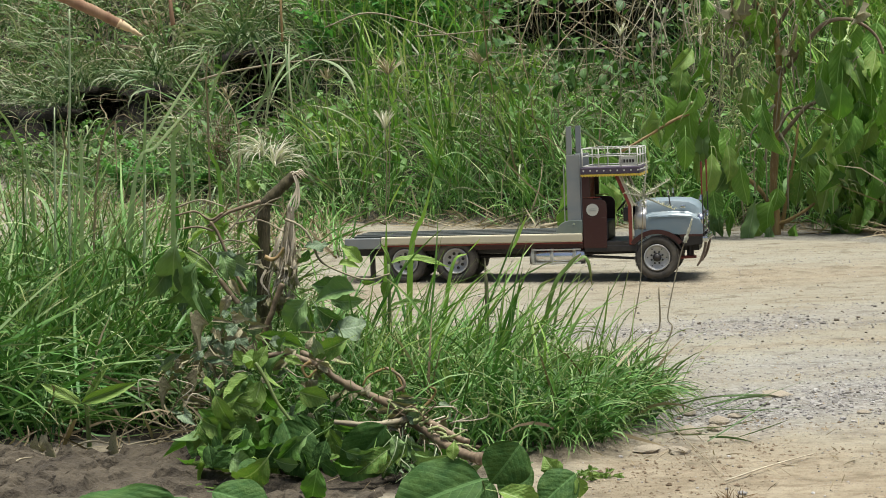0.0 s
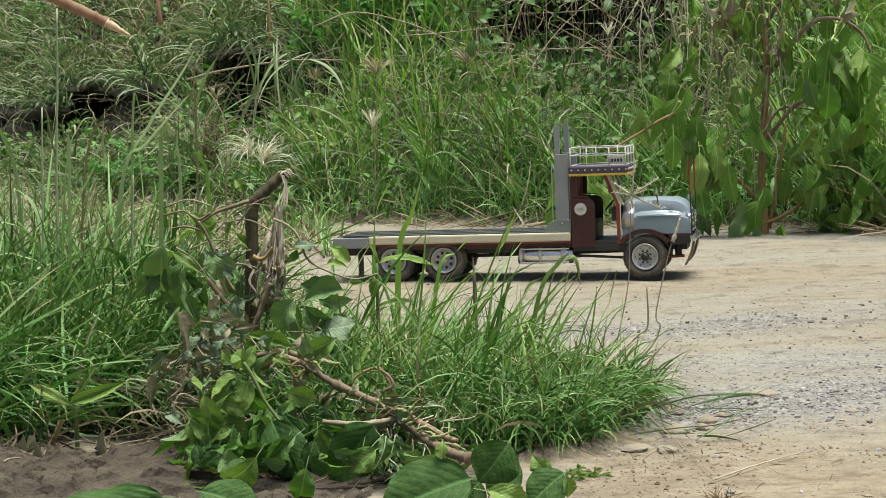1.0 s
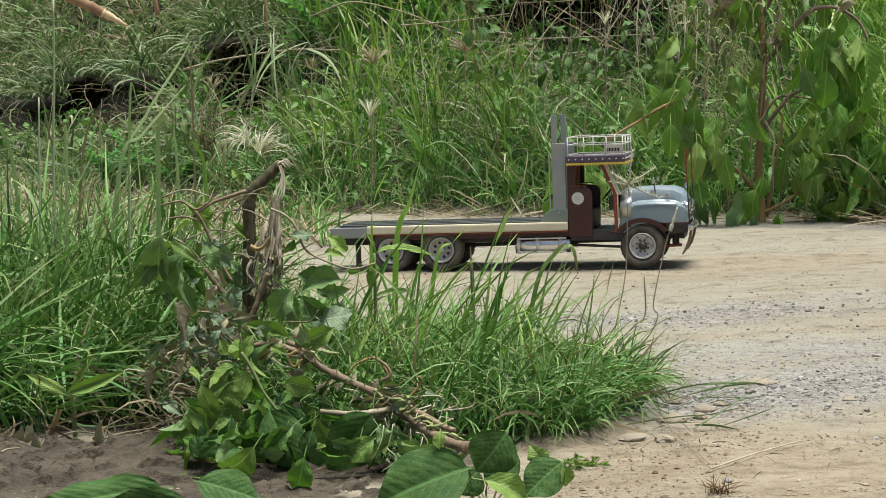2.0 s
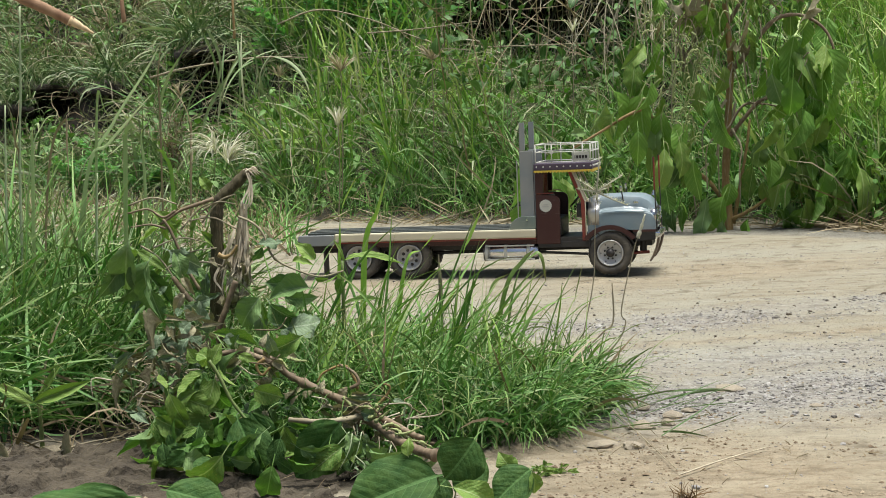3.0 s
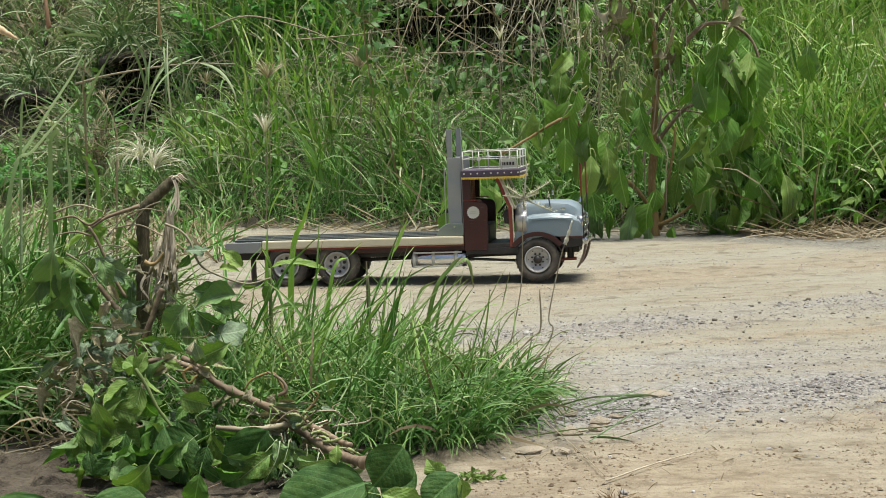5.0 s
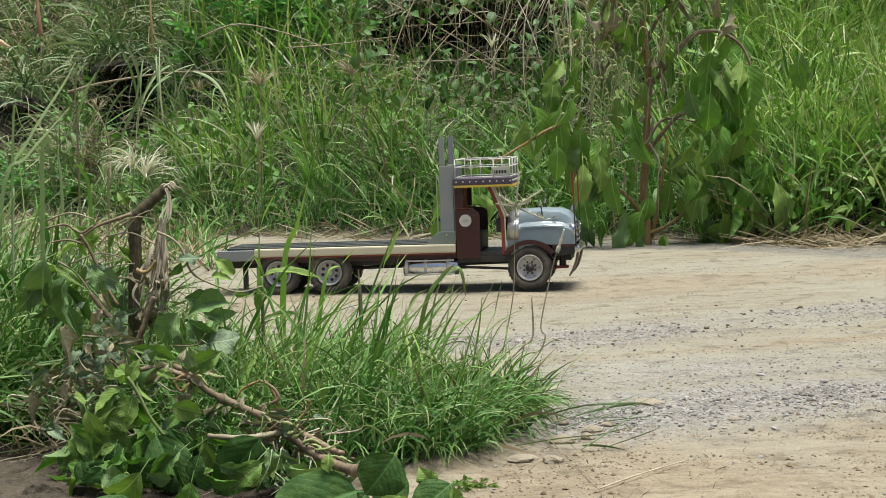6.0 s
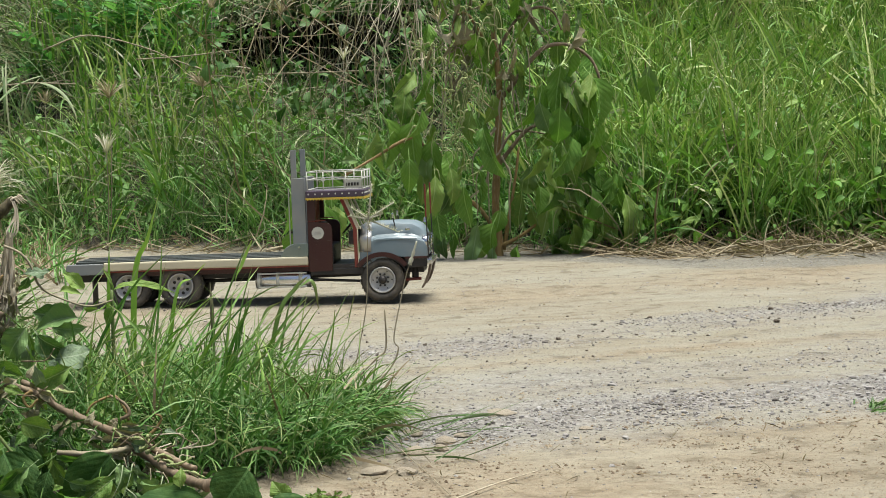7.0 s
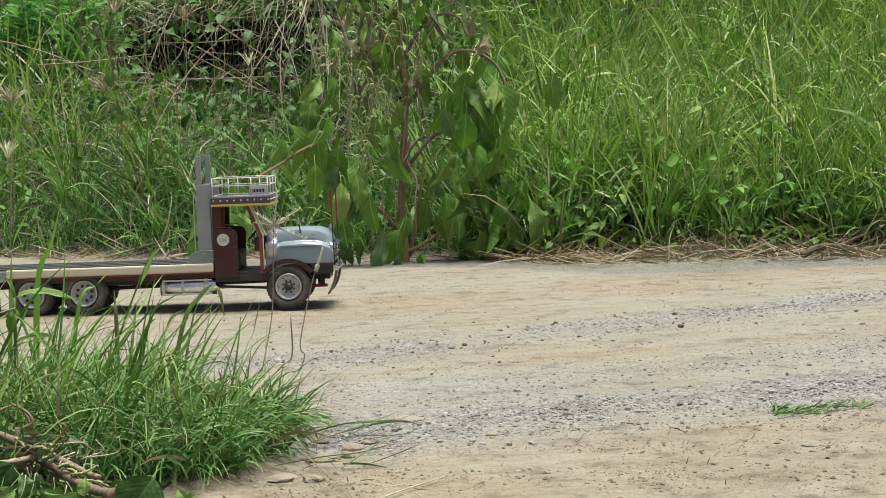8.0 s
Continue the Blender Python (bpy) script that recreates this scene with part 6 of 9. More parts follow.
for k in range(34):   # wilted leaves and pale rootlets in the shade between stem and sand
    u, v, L = rng.uniform(15, 27), rng.uniform(-17, -4), rng.uniform(2.0, 4.6)
    a, w = rng.normal(0, 0.9), rng.uniform(0.0, 1.0) * max(0.6, 3.6 - 0.3 * (u - 15))
    put_leaf(fallen, ("dull", "grey", "big", "dull", "green")[k % 5], (u * 0.01, v * 0.01, w * 0.01), ((u + L * math.sin(a)) * 0.01, (v - 0.4 * L) * 0.01, max(w - L * math.cos(a), -0.8) * 0.01), L * 0.01 * rng.uniform(0.25, 0.55), (rng.normal(0, 0.7), -1, rng.uniform(-0.6, 0.5)), rng.normal(0, 35))
    if k % 2:
        child("rootlet", tube_mesh("rootlet", line3([(u, w + 1.6, v - 2), (u + rng.normal(0, 0.8), w * 0.6 + 0.6, v - 3), (u + rng.normal(0, 1.4), -0.6, v - 3)]), 0.0008, 0.0004, (stem_dry, stem_pale)[k % 4 // 2], 5, 4), fallen, "pale dry rootlet")
# two broad leaves whose dark colour carries the shade they hang in
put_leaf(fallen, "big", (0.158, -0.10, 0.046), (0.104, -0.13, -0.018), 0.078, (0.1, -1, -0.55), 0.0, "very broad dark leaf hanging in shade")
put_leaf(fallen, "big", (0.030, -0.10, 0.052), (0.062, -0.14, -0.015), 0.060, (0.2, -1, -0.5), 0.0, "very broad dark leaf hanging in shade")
# flower spikes along the fallen stem
for u, w, v, du, dw in ((13.0, 7.4, -2.5, 1.7, -2.4), (9.1, 11.4, 0.0, 2.1, -0.6), (17.2, 6.6, -6.5, 2.2, -0.6), (17.9, 6.1, -7.1, 2.5, 0.9), (18.6, 5.6, -7.7, 2.8, 0.9), (20.1, 4.6, -9.1, 2.0, 1.3), (21.6, 3.9, -10.4, 2.6, 0.2), (22.7, 3.4, -11.4, 3.1, 0.8), (24.2, 2.8, -12.8, 2.8, 0.6), (21.2, 4.1, -10.1, 2.2, -0.3), (16.0, 7.1, -5.4, 1.7, -0.4), (19.4, 5.0, -8.5, 1.3, 1.1), (6.5, 7.7, 0.0, -0.8, -1.3), (7.6, 11.4, 0.0, 1.2, -0.8)):
    child("flower_spike", tube_mesh("flower_spike", line3([(u, w, v), (u + du * 0.5, w + dw * 0.4 + rng.normal(0, 0.4), v - 0.4), (u + du * rng.uniform(0.6, 1.1), w + dw + rng.normal(0, 0.9), v + rng.normal(-0.6, 0.8))]), 0.0024, 0.0012, catkin_pale, 8, 6, 0.34), fallen, "pale green seed spike")

# ---- verge front: low plant with very broad ribbed leaves ----
broad = thing("broad_leaved_weed", "low weed with very broad dark ribbed leaves on the sand", "weed", m=pose(0.0, 2.08, 0.0))
foot = (7.0, float(gz(0.07, 2.09)) * 100 - 0.4, 1.0)
for kind, b, tip, wd, face in (("big", (4.4, 2.2, 0.5), (-6.4, -0.6, -2.5), 8.8, (-0.10, -1, 0.75)), ("big", (8.8, 6.2, 1.0), (5.6, 1.6, -0.5), 5.8, (0.15, -1, 0.35)), ("big", (10.0, 3.5, 3.0), (6.2, 0.6, 1.0), 4.6, (0.2, -1, 0.8)),
                               ("big", (15.2, 2.8, 1.0), (10.6, -0.4, -1.0), 4.8, (0.0, -1, 0.7)), ("light", (13.4, 2.0, 2.0), (11.7, 4.8, 1.6), 2.8, (-0.2, -1, 0.2)), ("light", (6.3, 1.3, -1.0), (11.8, -0.8, -2.0), 3.4, (0, -1, 0.9)),
                               ("light", (15.2, 2.6, 0.0), (16.2, 0.0, -0.6), 2.0, (0.3, -1, 0.3)), ("light", (1.2, 4.4, 1.0), (1.0, 6.6, 0.6), 1.7, (-0.2, -1, 0.2)), ("big", (5.6, 1.4, 3.0), (3.2, -1.0, 1.5), 4.2, (0, -1, 0.5))):
    put_leaf(broad, kind, (b[0] * 0.01, b[2] * 0.01, b[1] * 0.01), (tip[0] * 0.01, tip[2] * 0.01, tip[1] * 0.01), wd * 0.01, face)
    child("leaf_stalk", tube_mesh("leaf_stalk", line3([foot, (0.4 * foot[0] + 0.6 * b[0], 0.3 * b[1] + 0.7 * foot[1], 4.0), (b[0] + 0.3, 0.8 * b[1] + 0.2 * foot[1], b[2] + 1.5), b]), 0.0012, 0.0007, stem_green, 6), broad)
striped = thing("striped_leaf_weed", "weed with pale-veined striped leaves at the foot of the verge", "weed", m=pose(-0.345, 2.13, float(gz(-0.345, 2.13)) + 0.022) @ Matrix.Scale(1.15, 4))
put_leaves(striped, "big", low=-1.5, toward=2.0, rows=[(2.8, 0.4, -9.6, -1.2, 4.0, 0), (5.6, -0.6, -3.4, -2.6, 3.8, -2), (6.4, 0.6, 12.8, -0.6, 4.0, 2)])

# small-leaved sprig by the broad leaves
sprig = thing("ferny_sprig", "small ferny yellow-green sprig on the sand", "weed", m=pose(0.190, 2.28, float(gz(0.19, 2.28)) - 0.003))
for k in range(7):
    a, L = rng.uniform(-0.5, 3.4), rng.uniform(1.6, 3.8)
    e = (L * math.cos(a), 0.5 + 0.8 * abs(L * math.sin(a)) * 0.5, rng.normal(0, 1))
    child("stem", tube_mesh("stem", line3([(0, 0, 0), (e[0] * 0.5, e[1] * 0.7, e[2] * 0.5), e]), 0.0009, 0.0005, stem_green, 5), sprig)
    for q in range(9):
        f = 0.25 + 0.75 * q / 8
        b = rng.uniform(0, 6.28)
        put_leaf(sprig, "lance" if q % 3 else "light", (e[0] * f * 0.01, e[2] * f * 0.01, e[1] * f * 0.01), ((e[0] * f + 0.9 * math.cos(b)) * 0.01, (e[2] * f - 0.4) * 0.01, (e[1] * f + 0.9 * math.sin(b) * 0.7) * 0.01), 0.0042)

# ---- broad-bladed young grasses in the verge ----
def broad_blades(px, py, rows, label, z=0.0):
    t = thing("broad_bladed_grass", label, "grass", "broad-bladed grasses", pose(px, py, float(gz(px, py)) + z - 0.006))
    top = max(r[1] for r in rows)
    child("stem", tube_mesh("stem", line3([(0.3, 0, 1), (0.2, top * 0.5, 0.5), (0, top, 0)]), 0.0035, 0.0025, stem_green, 8), t)
    put_leaves(t, "lance", rows)


broad_blades(-0.487, 2.50, [(0, 8.0, -5.4, 11.2, 2.4, -3), (0, 8.2, 8.0, 11.0, 2.4, -3), (0, 8.0, 3.0, 13.0, 1.6, 0)], "young broad-bladed grass, bright yellow-green, in the verge")
broad_blades(-0.082, 2.78, [(0.4, 20.8, 9.2, 23.6, 2.3, -1), (0.2, 20.8, -0.6, 24.4, 1.0, -1), (0, 20, -2.4, 16.4, 1.4, 0), (0.2, 14, 5.6, 17, 1.6, 0)], "broad-bladed grass with a pointed green leaf, in the verge")
broad_blades(-0.66, 2.66, [(0, 6.0, 4.0, 9.6, 2.4, -1), (0, 6.0, -3.4, 9.0, 2.0, -1)], "young broad-bladed grass, bright yellow-green, in the verge")


# ---- single tall blades, stalks and seed heads in the verge ----
def fan_arrays(n, length, spread, width, tip_curl, base):
    root = np.repeat(np.asarray(base, dtype=float)[None], n, 0)
    return blade_arrays(root, uni(0.75, 1.0, n) * length, uni(0, 6.28, n), np.abs(rng.normal(spread, spread * 0.4, n)), rng.normal(tip_curl, 0.2, n), np.full(n, width), 6, 2, follow=False)


def seed_stalk(name, label, px, py, pts, heads, r=0.0016, mat=None, group="", z=None):
    """A thin stalk through pts (cm: right, up, away) with fans of seed spikes: heads of (index, count, length, spread, width, curl, material)."""
    t = thing(name, label, "grass stalk", group, pose(px, py, (float(gz(px, py)) if z is None else z) - 0.006))
    line = line3(pts)
    child("stalk", tube_mesh("stalk", line, r, r * 0.6, mat or stem_green, 6, 5, 0.05), t)
    for i, count, length, spread, width, curl, hm in heads:
        v, f, u = fan_arrays(count, length, spread, width, curl, line[i])
        child("seed_head", mesh_from("seed_head", v, f, hm, u), t)
    return t


star = thing("star_seed_stalk", "thin stalk with a star-shaped pale seed head at the track's edge", "grass stalk", m=pose(0.345, 3.30, float(gz(0.335, 3.30)) + 0.018))
child("stalk", tube_mesh("stalk", line3([(-2.0, -2.6, 0), (-0.6, 4.0, 0), (0.8, 12, 0), (1.0, 20, 0), (1.2, 27.5, 0)]), 0.0012, 0.0008, stem_dry, 6), star)
for du, dw in ((0.6, 6.4), (5.6, -2.4), (4.6, 3.0), (-3.4, 0.6), (-3.2, 2.2), (0.2, -2.2), (2.6, 1.0)):
    pts = line3([(1.2, 27.5, 0), (1.2 + du * 0.5, 27.5 + dw * 0.52, -0.6), (1.2 + du, 27.5 + dw, -0.2)])
    sp = child("seed_spike", tube_mesh("seed_spike", pts, 0.0020, 0.0008, plume_pale, 6), star, "pale fuzzy spike")
    n = 60
    s = rng.random(n)[:, None]
    root = np.array(pts[0]) * (1 - s) + np.array(pts[2]) * s
    v, f, u = blade_arrays(root, uni(0.005, 0.010, n), uni(0, 6.28, n), uni(0.2, 1.6, n), uni(0, 0.6, n), np.full(n, 0.0016), 2, 2, follow=False)
    child("bristles", mesh_from("bristles", v, f, plume_pale, u), sp)
ear = thing("eared_stalk", "bent thin stalk with one pale ear beside the track", "grass stalk", m=pose(0.385, 3.22, float(gz(0.385, 3.22)) - 0.005))
child("stalk", tube_mesh("stalk", line3([(-4.0, -0.3, 0), (0.2, 4.0, 0), (1.6, 7.4, 0), (0.8, 9.0, 0), (1.6, 14.0, 0), (3.2, 21.0, 0), (4.0, 23.0, 0)]), 0.0016, 0.0009, stem_dry, 6), ear)
child("ear", tube_mesh("ear", line3([(3.6, 22.2, 0), (4.2, 24.0, 0), (4.9, 26.4, 0)]), 0.0034, 0.0012, plume_pale, 8, 5, 0.2), ear)
bent = thing("bent_stalk", "brown bent stalk leaning over the track", "grass stalk", m=pose(0.30, 3.12, float(gz(0.30, 3.12)) - 0.005))
child("stalk", tube_mesh("stalk", line3([(-1.5, -0.3, 0), (1.5, 3.4, 0), (5.0, 7.2, -1), (6.6, 9.0, -1), (6.4, 15.5, -1)]), 0.0022, 0.0012, stem_dry, 6), bent)

plume = thing("plume_grass", "pale feathery drooping plume above the snapped weed", "grass stalk", m=pose(-0.33, 2.86, float(gz(-0.33, 2.86)) - 0.005))
child("stalk", tube_mesh("stalk", line3([(6.0, 0, 0), (5.4, 20, 0), (5.0, 34, 0), (5.4, 38.8, 0)]), 0.0016, 0.0010, stem_green, 6), plume)
for base_u, base_w, cnt, az0, ln in ((5.2, 38.6, 90, 3.14, 0.070), (7.0, 37.2, 80, 0.5, 0.066)):
    n = cnt
    root = np.repeat(np.array([[base_u * 0.01, 0, base_w * 0.01]]), n, 0)
    v, f, u = blade_arrays(root, uni(0.6, 1.1, n) * ln, rng.normal(az0, 0.9, n), rng.normal(0.5, 0.3, n), rng.normal(2.3 if az0 > 2 else 1.5, 0.45, n), uni(0.0008, 0.0018, n), 7, 2, follow=False)
    child("plume", mesh_from("plume", v, f, plume_pale, u), plume, "white feathery plume")

# tall upright stalks at the left of the verge
for px, py, top, lean_u in ((-0.62, 2.95, 46, 0.3), (-0.535, 3.0, 29, -2.0), (-0.475, 2.92, 36, 0.6), (-0.44, 3.05, 33, 6.5), (-0.70, 3.05, 33, 1.5), (-0.575, 3.1, 24, 3.0), (-0.36, 3.0, 26, -2.4), (-0.77, 2.9, 30, -1.0)):
    t = thing("tall_stalk", "tall thin grey-green grass stalk standing in the verge", "grass stalk", "tall stalks", pose(px, py, float(gz(px, py)) - 0.006))
    child("stalk", tube_mesh("stalk", line3([(0, 0, 0), (lean_u * 0.2, top * 0.4, 0), (lean_u * 0.6, top * 0.75, 0), (lean_u, top, 0)]), 0.0026, 0.0012, stem_pale, 6, 5, 0.04), t)
    n = 4
    root = np.stack([np.full(n, lean_u * 0.002), np.zeros(n), uni(0.25, 0.7, n) * top * 0.01], -1)
    v, f, u = blade_arrays(root, uni(0.10, 0.18, n), uni(0, 6.28, n), uni(0.2, 0.5, n), uni(0.4, 1.6, n), uni(0.006, 0.010, n), 7, 3, follow=False)
    child("blade", mesh_from("blade", v, f, grass_verge, u), t)
# single long blades and straws that stand clear of the grass, some of them folded over
for px, py, wd, mat, rows in (
    (-0.579, 2.880, 0.0044, stem_pale, [(0.0, 21.9, -0.0), (-0.1, 33.3, -0.8), (0.4, 46.4, -1.6), (0.7, 59.4, -2.4)]),
    (-0.477, 2.930, 0.0063, grass_pale, [(0.0, 21.4, -0.0), (0.6, 33.9, -0.8), (0.9, 41.0, -1.6), (1.4, 46.5, -2.4), (2.4, 43.7, -3.2), (3.9, 41.7, -4.0)]),
    (-0.527, 2.980, 0.0091, grass_pale, [(0.0, 20.1, -0.0), (2.9, 31.0, -0.8), (7.7, 41.4, -1.6), (13.2, 49.8, -2.4), (15.6, 53.9, -3.2)]),
    (-0.582, 3.030, 0.0046, straw_dry, [(0.0, 28.1, -0.0), (1.8, 33.6, -0.8), (4.7, 41.9, -1.6), (5.1, 38.2, -2.4), (5.5, 32.6, -3.2)]),
    (-0.579, 2.880, 0.0044, straw_dry, [(0.0, 22.8, -0.0), (-0.1, 33.3, -0.8), (-0.5, 38.5, -1.6), (-1.2, 44.1, -2.4)]),
    (-0.509, 2.930, 0.0072, grass_pale, [(0.0, 22.3, -0.0), (2.4, 33.0, -0.8), (6.1, 38.5, -1.6), (13.1, 46.3, -2.4)]),
    (-0.372, 2.980, 0.0036, straw_dry, [(0.0, 21.9, -0.0), (-0.4, 41.8, -0.8), (-0.6, 48.1, -1.6), (0.1, 53.9, -2.4)]),
    (-0.340, 3.030, 0.0046, straw_dry, [(0.0, 20.5, -0.0), (0.7, 38.1, -0.8), (0.8, 40.7, -1.6), (-0.2, 44.3, -2.4), (-2.7, 47.7, -3.2), (-3.3, 48.0, -4.0)]),
    (-0.423, 2.880, 0.0088, grass_pale, [(0.0, 22.7, -0.0), (0.5, 35.8, -0.8), (0.7, 40.0, -1.6), (1.9, 41.3, -2.4), (2.6, 40.7, -3.2)]),
    (-0.575, 2.930, 0.0089, grass_pale, [(0.0, 21.5, -0.0), (0.5, 34.0, -0.8), (0.6, 40.0, -1.6), (1.7, 41.5, -2.4), (2.0, 40.2, -3.2)]),
    (-0.601, 2.980, 0.0064, grass_pale, [(0.0, 21.1, -0.0), (1.5, 32.9, -0.8), (4.1, 41.5, -1.6), (6.6, 42.8, -2.4)]),
    (-0.665, 3.030, 0.0074, grass_pale, [(0.0, 20.7, -0.0), (-0.7, 30.0, -0.8), (-3.2, 40.1, -1.6), (-6.7, 45.6, -2.4)]),
    (-0.386, 2.880, 0.0062, grass_pale, [(0.0, 20.9, -0.0), (-0.2, 30.6, -0.8), (-0.6, 39.3, -1.6), (-0.0, 40.9, -2.4)]),
    (-0.348, 2.930, 0.0072, grass_bright, [(0.0, 21.3, -0.0), (-0.3, 30.3, -0.8), (-1.5, 36.4, -1.6), (-2.6, 37.4, -2.4)])):
    t = thing("long_blade", "long single grass blade standing clear of the verge" if mat is not straw_dry else "pale dry straw standing bent in the verge", "grass", "long blades", pose(px, py, 0))
    base = (0.0, float(gz(px, py)) * 100 - 0.4, 0.0)
    child("blade", ribbon_mesh("blade", line3([base] + rows[1:]), wd * 0.95, mat, 7) if mat is not stem_pale else tube_mesh("blade", line3([base] + rows[1:]), wd * 0.5, wd * 0.3, mat, 6), t)
# clumps of long single blades that stand out against the track
def blade_clump(px, py, count, h0, h1, w0, w1, az0, lean, bend, mat, label):
    t = thing("grass_clump", label, "grass", "grass clumps", pose(px, py, float(gz(px, py)) - 0.005))
    for _ in range(count):
        root = np.array([[rng.normal(0, 0.02), rng.normal(0, 0.02), 0.0]])
        v, f, u = blade_arrays(root, uni(h0, h1, 1), rng.normal(az0, 1.3, 1), np.abs(rng.normal(lean, 0.16, 1)), np.abs(rng.normal(bend, 0.45, 1)), uni(w0, w1, 1), 9, 3, follow=False)
        v[:, 2] = np.maximum(v[:, 2], 0.004)
        child("blade", mesh_from("blade", v, f, mat, u), t)


bronze = blade_material("bronzed_grass_blade", [(0, (0.09, 0.21, 0.035)), (0.5, (0.15, 0.25, 0.065)), (1, (0.24, 0.21, 0.11))], (0.26, 0.13, 0.08))
cut_dull = blade_material("cut_grass_blade", [(0, (0.045, 0.085, 0.030)), (0.6, (0.10, 0.145, 0.065)), (1, (0.19, 0.19, 0.12))], (0.20, 0.15, 0.09))
clip_green = blade_material("clipping_blade", [(0, (0.050, 0.105, 0.030)), (0.6, (0.105, 0.200, 0.060)), (1, (0.19, 0.27, 0.12))], (0.20, 0.17, 0.09))
for px, py, wd, mat, rows in (
        (-0.053, 2.85, 0.0108, grass_lime, [(0.4, 22.1, -1), (2.4, 28.2, -1.5), (4.3, 35.6, -2)]),
        (-0.010, 2.85, 0.0115, grass_lime, [(2.2, 19.1, -1), (4.8, 22.1, -1.5), (6.7, 24.3, -2)]),
        (0.077, 2.85, 0.0104, grass_lime, [(2.2, 19.5, -1), (3.5, 23.9, -1.5), (5.1, 27.8, -2)]),
        (-0.095, 2.88, 0.0085, grass_lime, [(0.6, 20.5, -1), (1.0, 28.0, -1.5), (3.2, 33.0, -2)]),
        (0.066, 2.84, 0.0085, stem_dry, [(0.2, 9.0, -0.5), (0.1, 16.0, -1), (-0.2, 21.4, -1)]),
        (0.156, 2.84, 0.0090, bronze, [(2.6, 16.9, -1), (5.4, 21.3, -1.5), (6.6, 20.8, -1.8), (7.2, 17.3, -2)]),
        (0.140, 2.88, 0.0085, bronze, [(2.8, 15.0, -1), (5.6, 20.0, -1.5), (7.4, 21.8, -2)]),
        (0.118, 2.86, 0.0075, bronze, [(1.8, 12.0, -1), (3.0, 16.5, -1.5), (5.4, 18.2, -2)]),
        (0.262, 2.90, 0.0070, bronze, [(1.0, 8.0, -0.5), (1.8, 14.0, -1), (2.9, 19.0, -1.2)])):
    t = thing("long_blade", "long brownish blade bent over at the end of the verge" if mat is bronze else "stiff dark dry stalk at the end of the verge" if mat is stem_dry else "broad bright green blade standing clear against the track", "grass", "long blades", pose(px, py, 0))
    child("blade", ribbon_mesh("blade", line3([(0.0, float(gz(px, py)) * 100 - 0.4, 0.0)] + rows), wd * 0.9, mat, 7), t)
for px, py in ((0.02, 2.86), (0.09, 2.95), (0.15, 2.82), (0.20, 2.92), (0.25, 2.80), (0.12, 3.04), (0.29, 2.72), (0.05, 2.74), (0.22, 2.70)):
    blade_clump(px, py, 8, 0.10, 0.23, 0.0018, 0.0042, 0.1, 0.32, 1.2, bronze, "arching bronze-tipped grass blades at the end of the verge")
for px, py in ((-0.12, 2.80), (-0.04, 2.88), (-0.20, 2.85), (0.06, 2.80), (-0.16, 2.95), (0.0, 2.78)):
    blade_clump(px, py, 7, 0.18, 0.33, 0.0032, 0.0062, 0.3, 0.26, 0.9, grass_verge, "tall fresh green blades rising out of the verge")
for px, py in ((-0.10, 2.74), (-0.03, 2.80), (0.05, 2.86), (-0.06, 2.90), (0.10, 2.76)):
    blade_clump(px, py, 7, 0.16, 0.31, 0.0030, 0.0062, 0.5, 0.24, 0.8, grass_fresh, "tall pale green blades standing out against the track")
for px, py in ((-0.52, 3.0), (-0.44, 2.95), (-0.60, 2.9), (-0.38, 3.05), (-0.68, 3.0)):
    blade_clump(px, py, 8, 0.26, 0.48, 0.004, 0.0075, 0.4, 0.3, 1.0, grass_mixed, "long pale arching blades standing in the verge")
for k in range(16):
    blade_clump(rng.uniform(-0.14, 0.20), rng.uniform(2.50, 2.80), 8, 0.12, 0.25, 0.0034, 0.0070, 0.2, 0.24, 0.9, (grass_fresh, grass_bright, grass_verge)[k % 3], "tuft of broad bright green blades in the verge")
for k in range(14):
    blade_clump(rng.uniform(-0.80, -0.34), rng.uniform(2.62, 3.0), 8, 0.14, 0.30, 0.0036, 0.0076, 0.2, 0.35, 1.1, (grass_verge, grass_fresh, grass_verge)[k % 3], "tuft of broad green blades bent over in the verge")
# cut blades lying on the sand past the verge
n = 40
x, y = uni(0.24, 0.42, n), uni(2.48, 2.86, n)
v, f, u = blade_arrays(on_ground(x, y, -0.004), uni(0.06, 0.16, n), rng.normal(-0.35, 0.6, n), uni(1.1, 1.5, n), uni(0.0, 0.4, n), uni(0.0016, 0.0042, n), 6, 3)
stuff("cut_grass", mesh_from("cut_grass", v, f, cut_dull, u), "cut grass blades lying on the gravel", "grass")


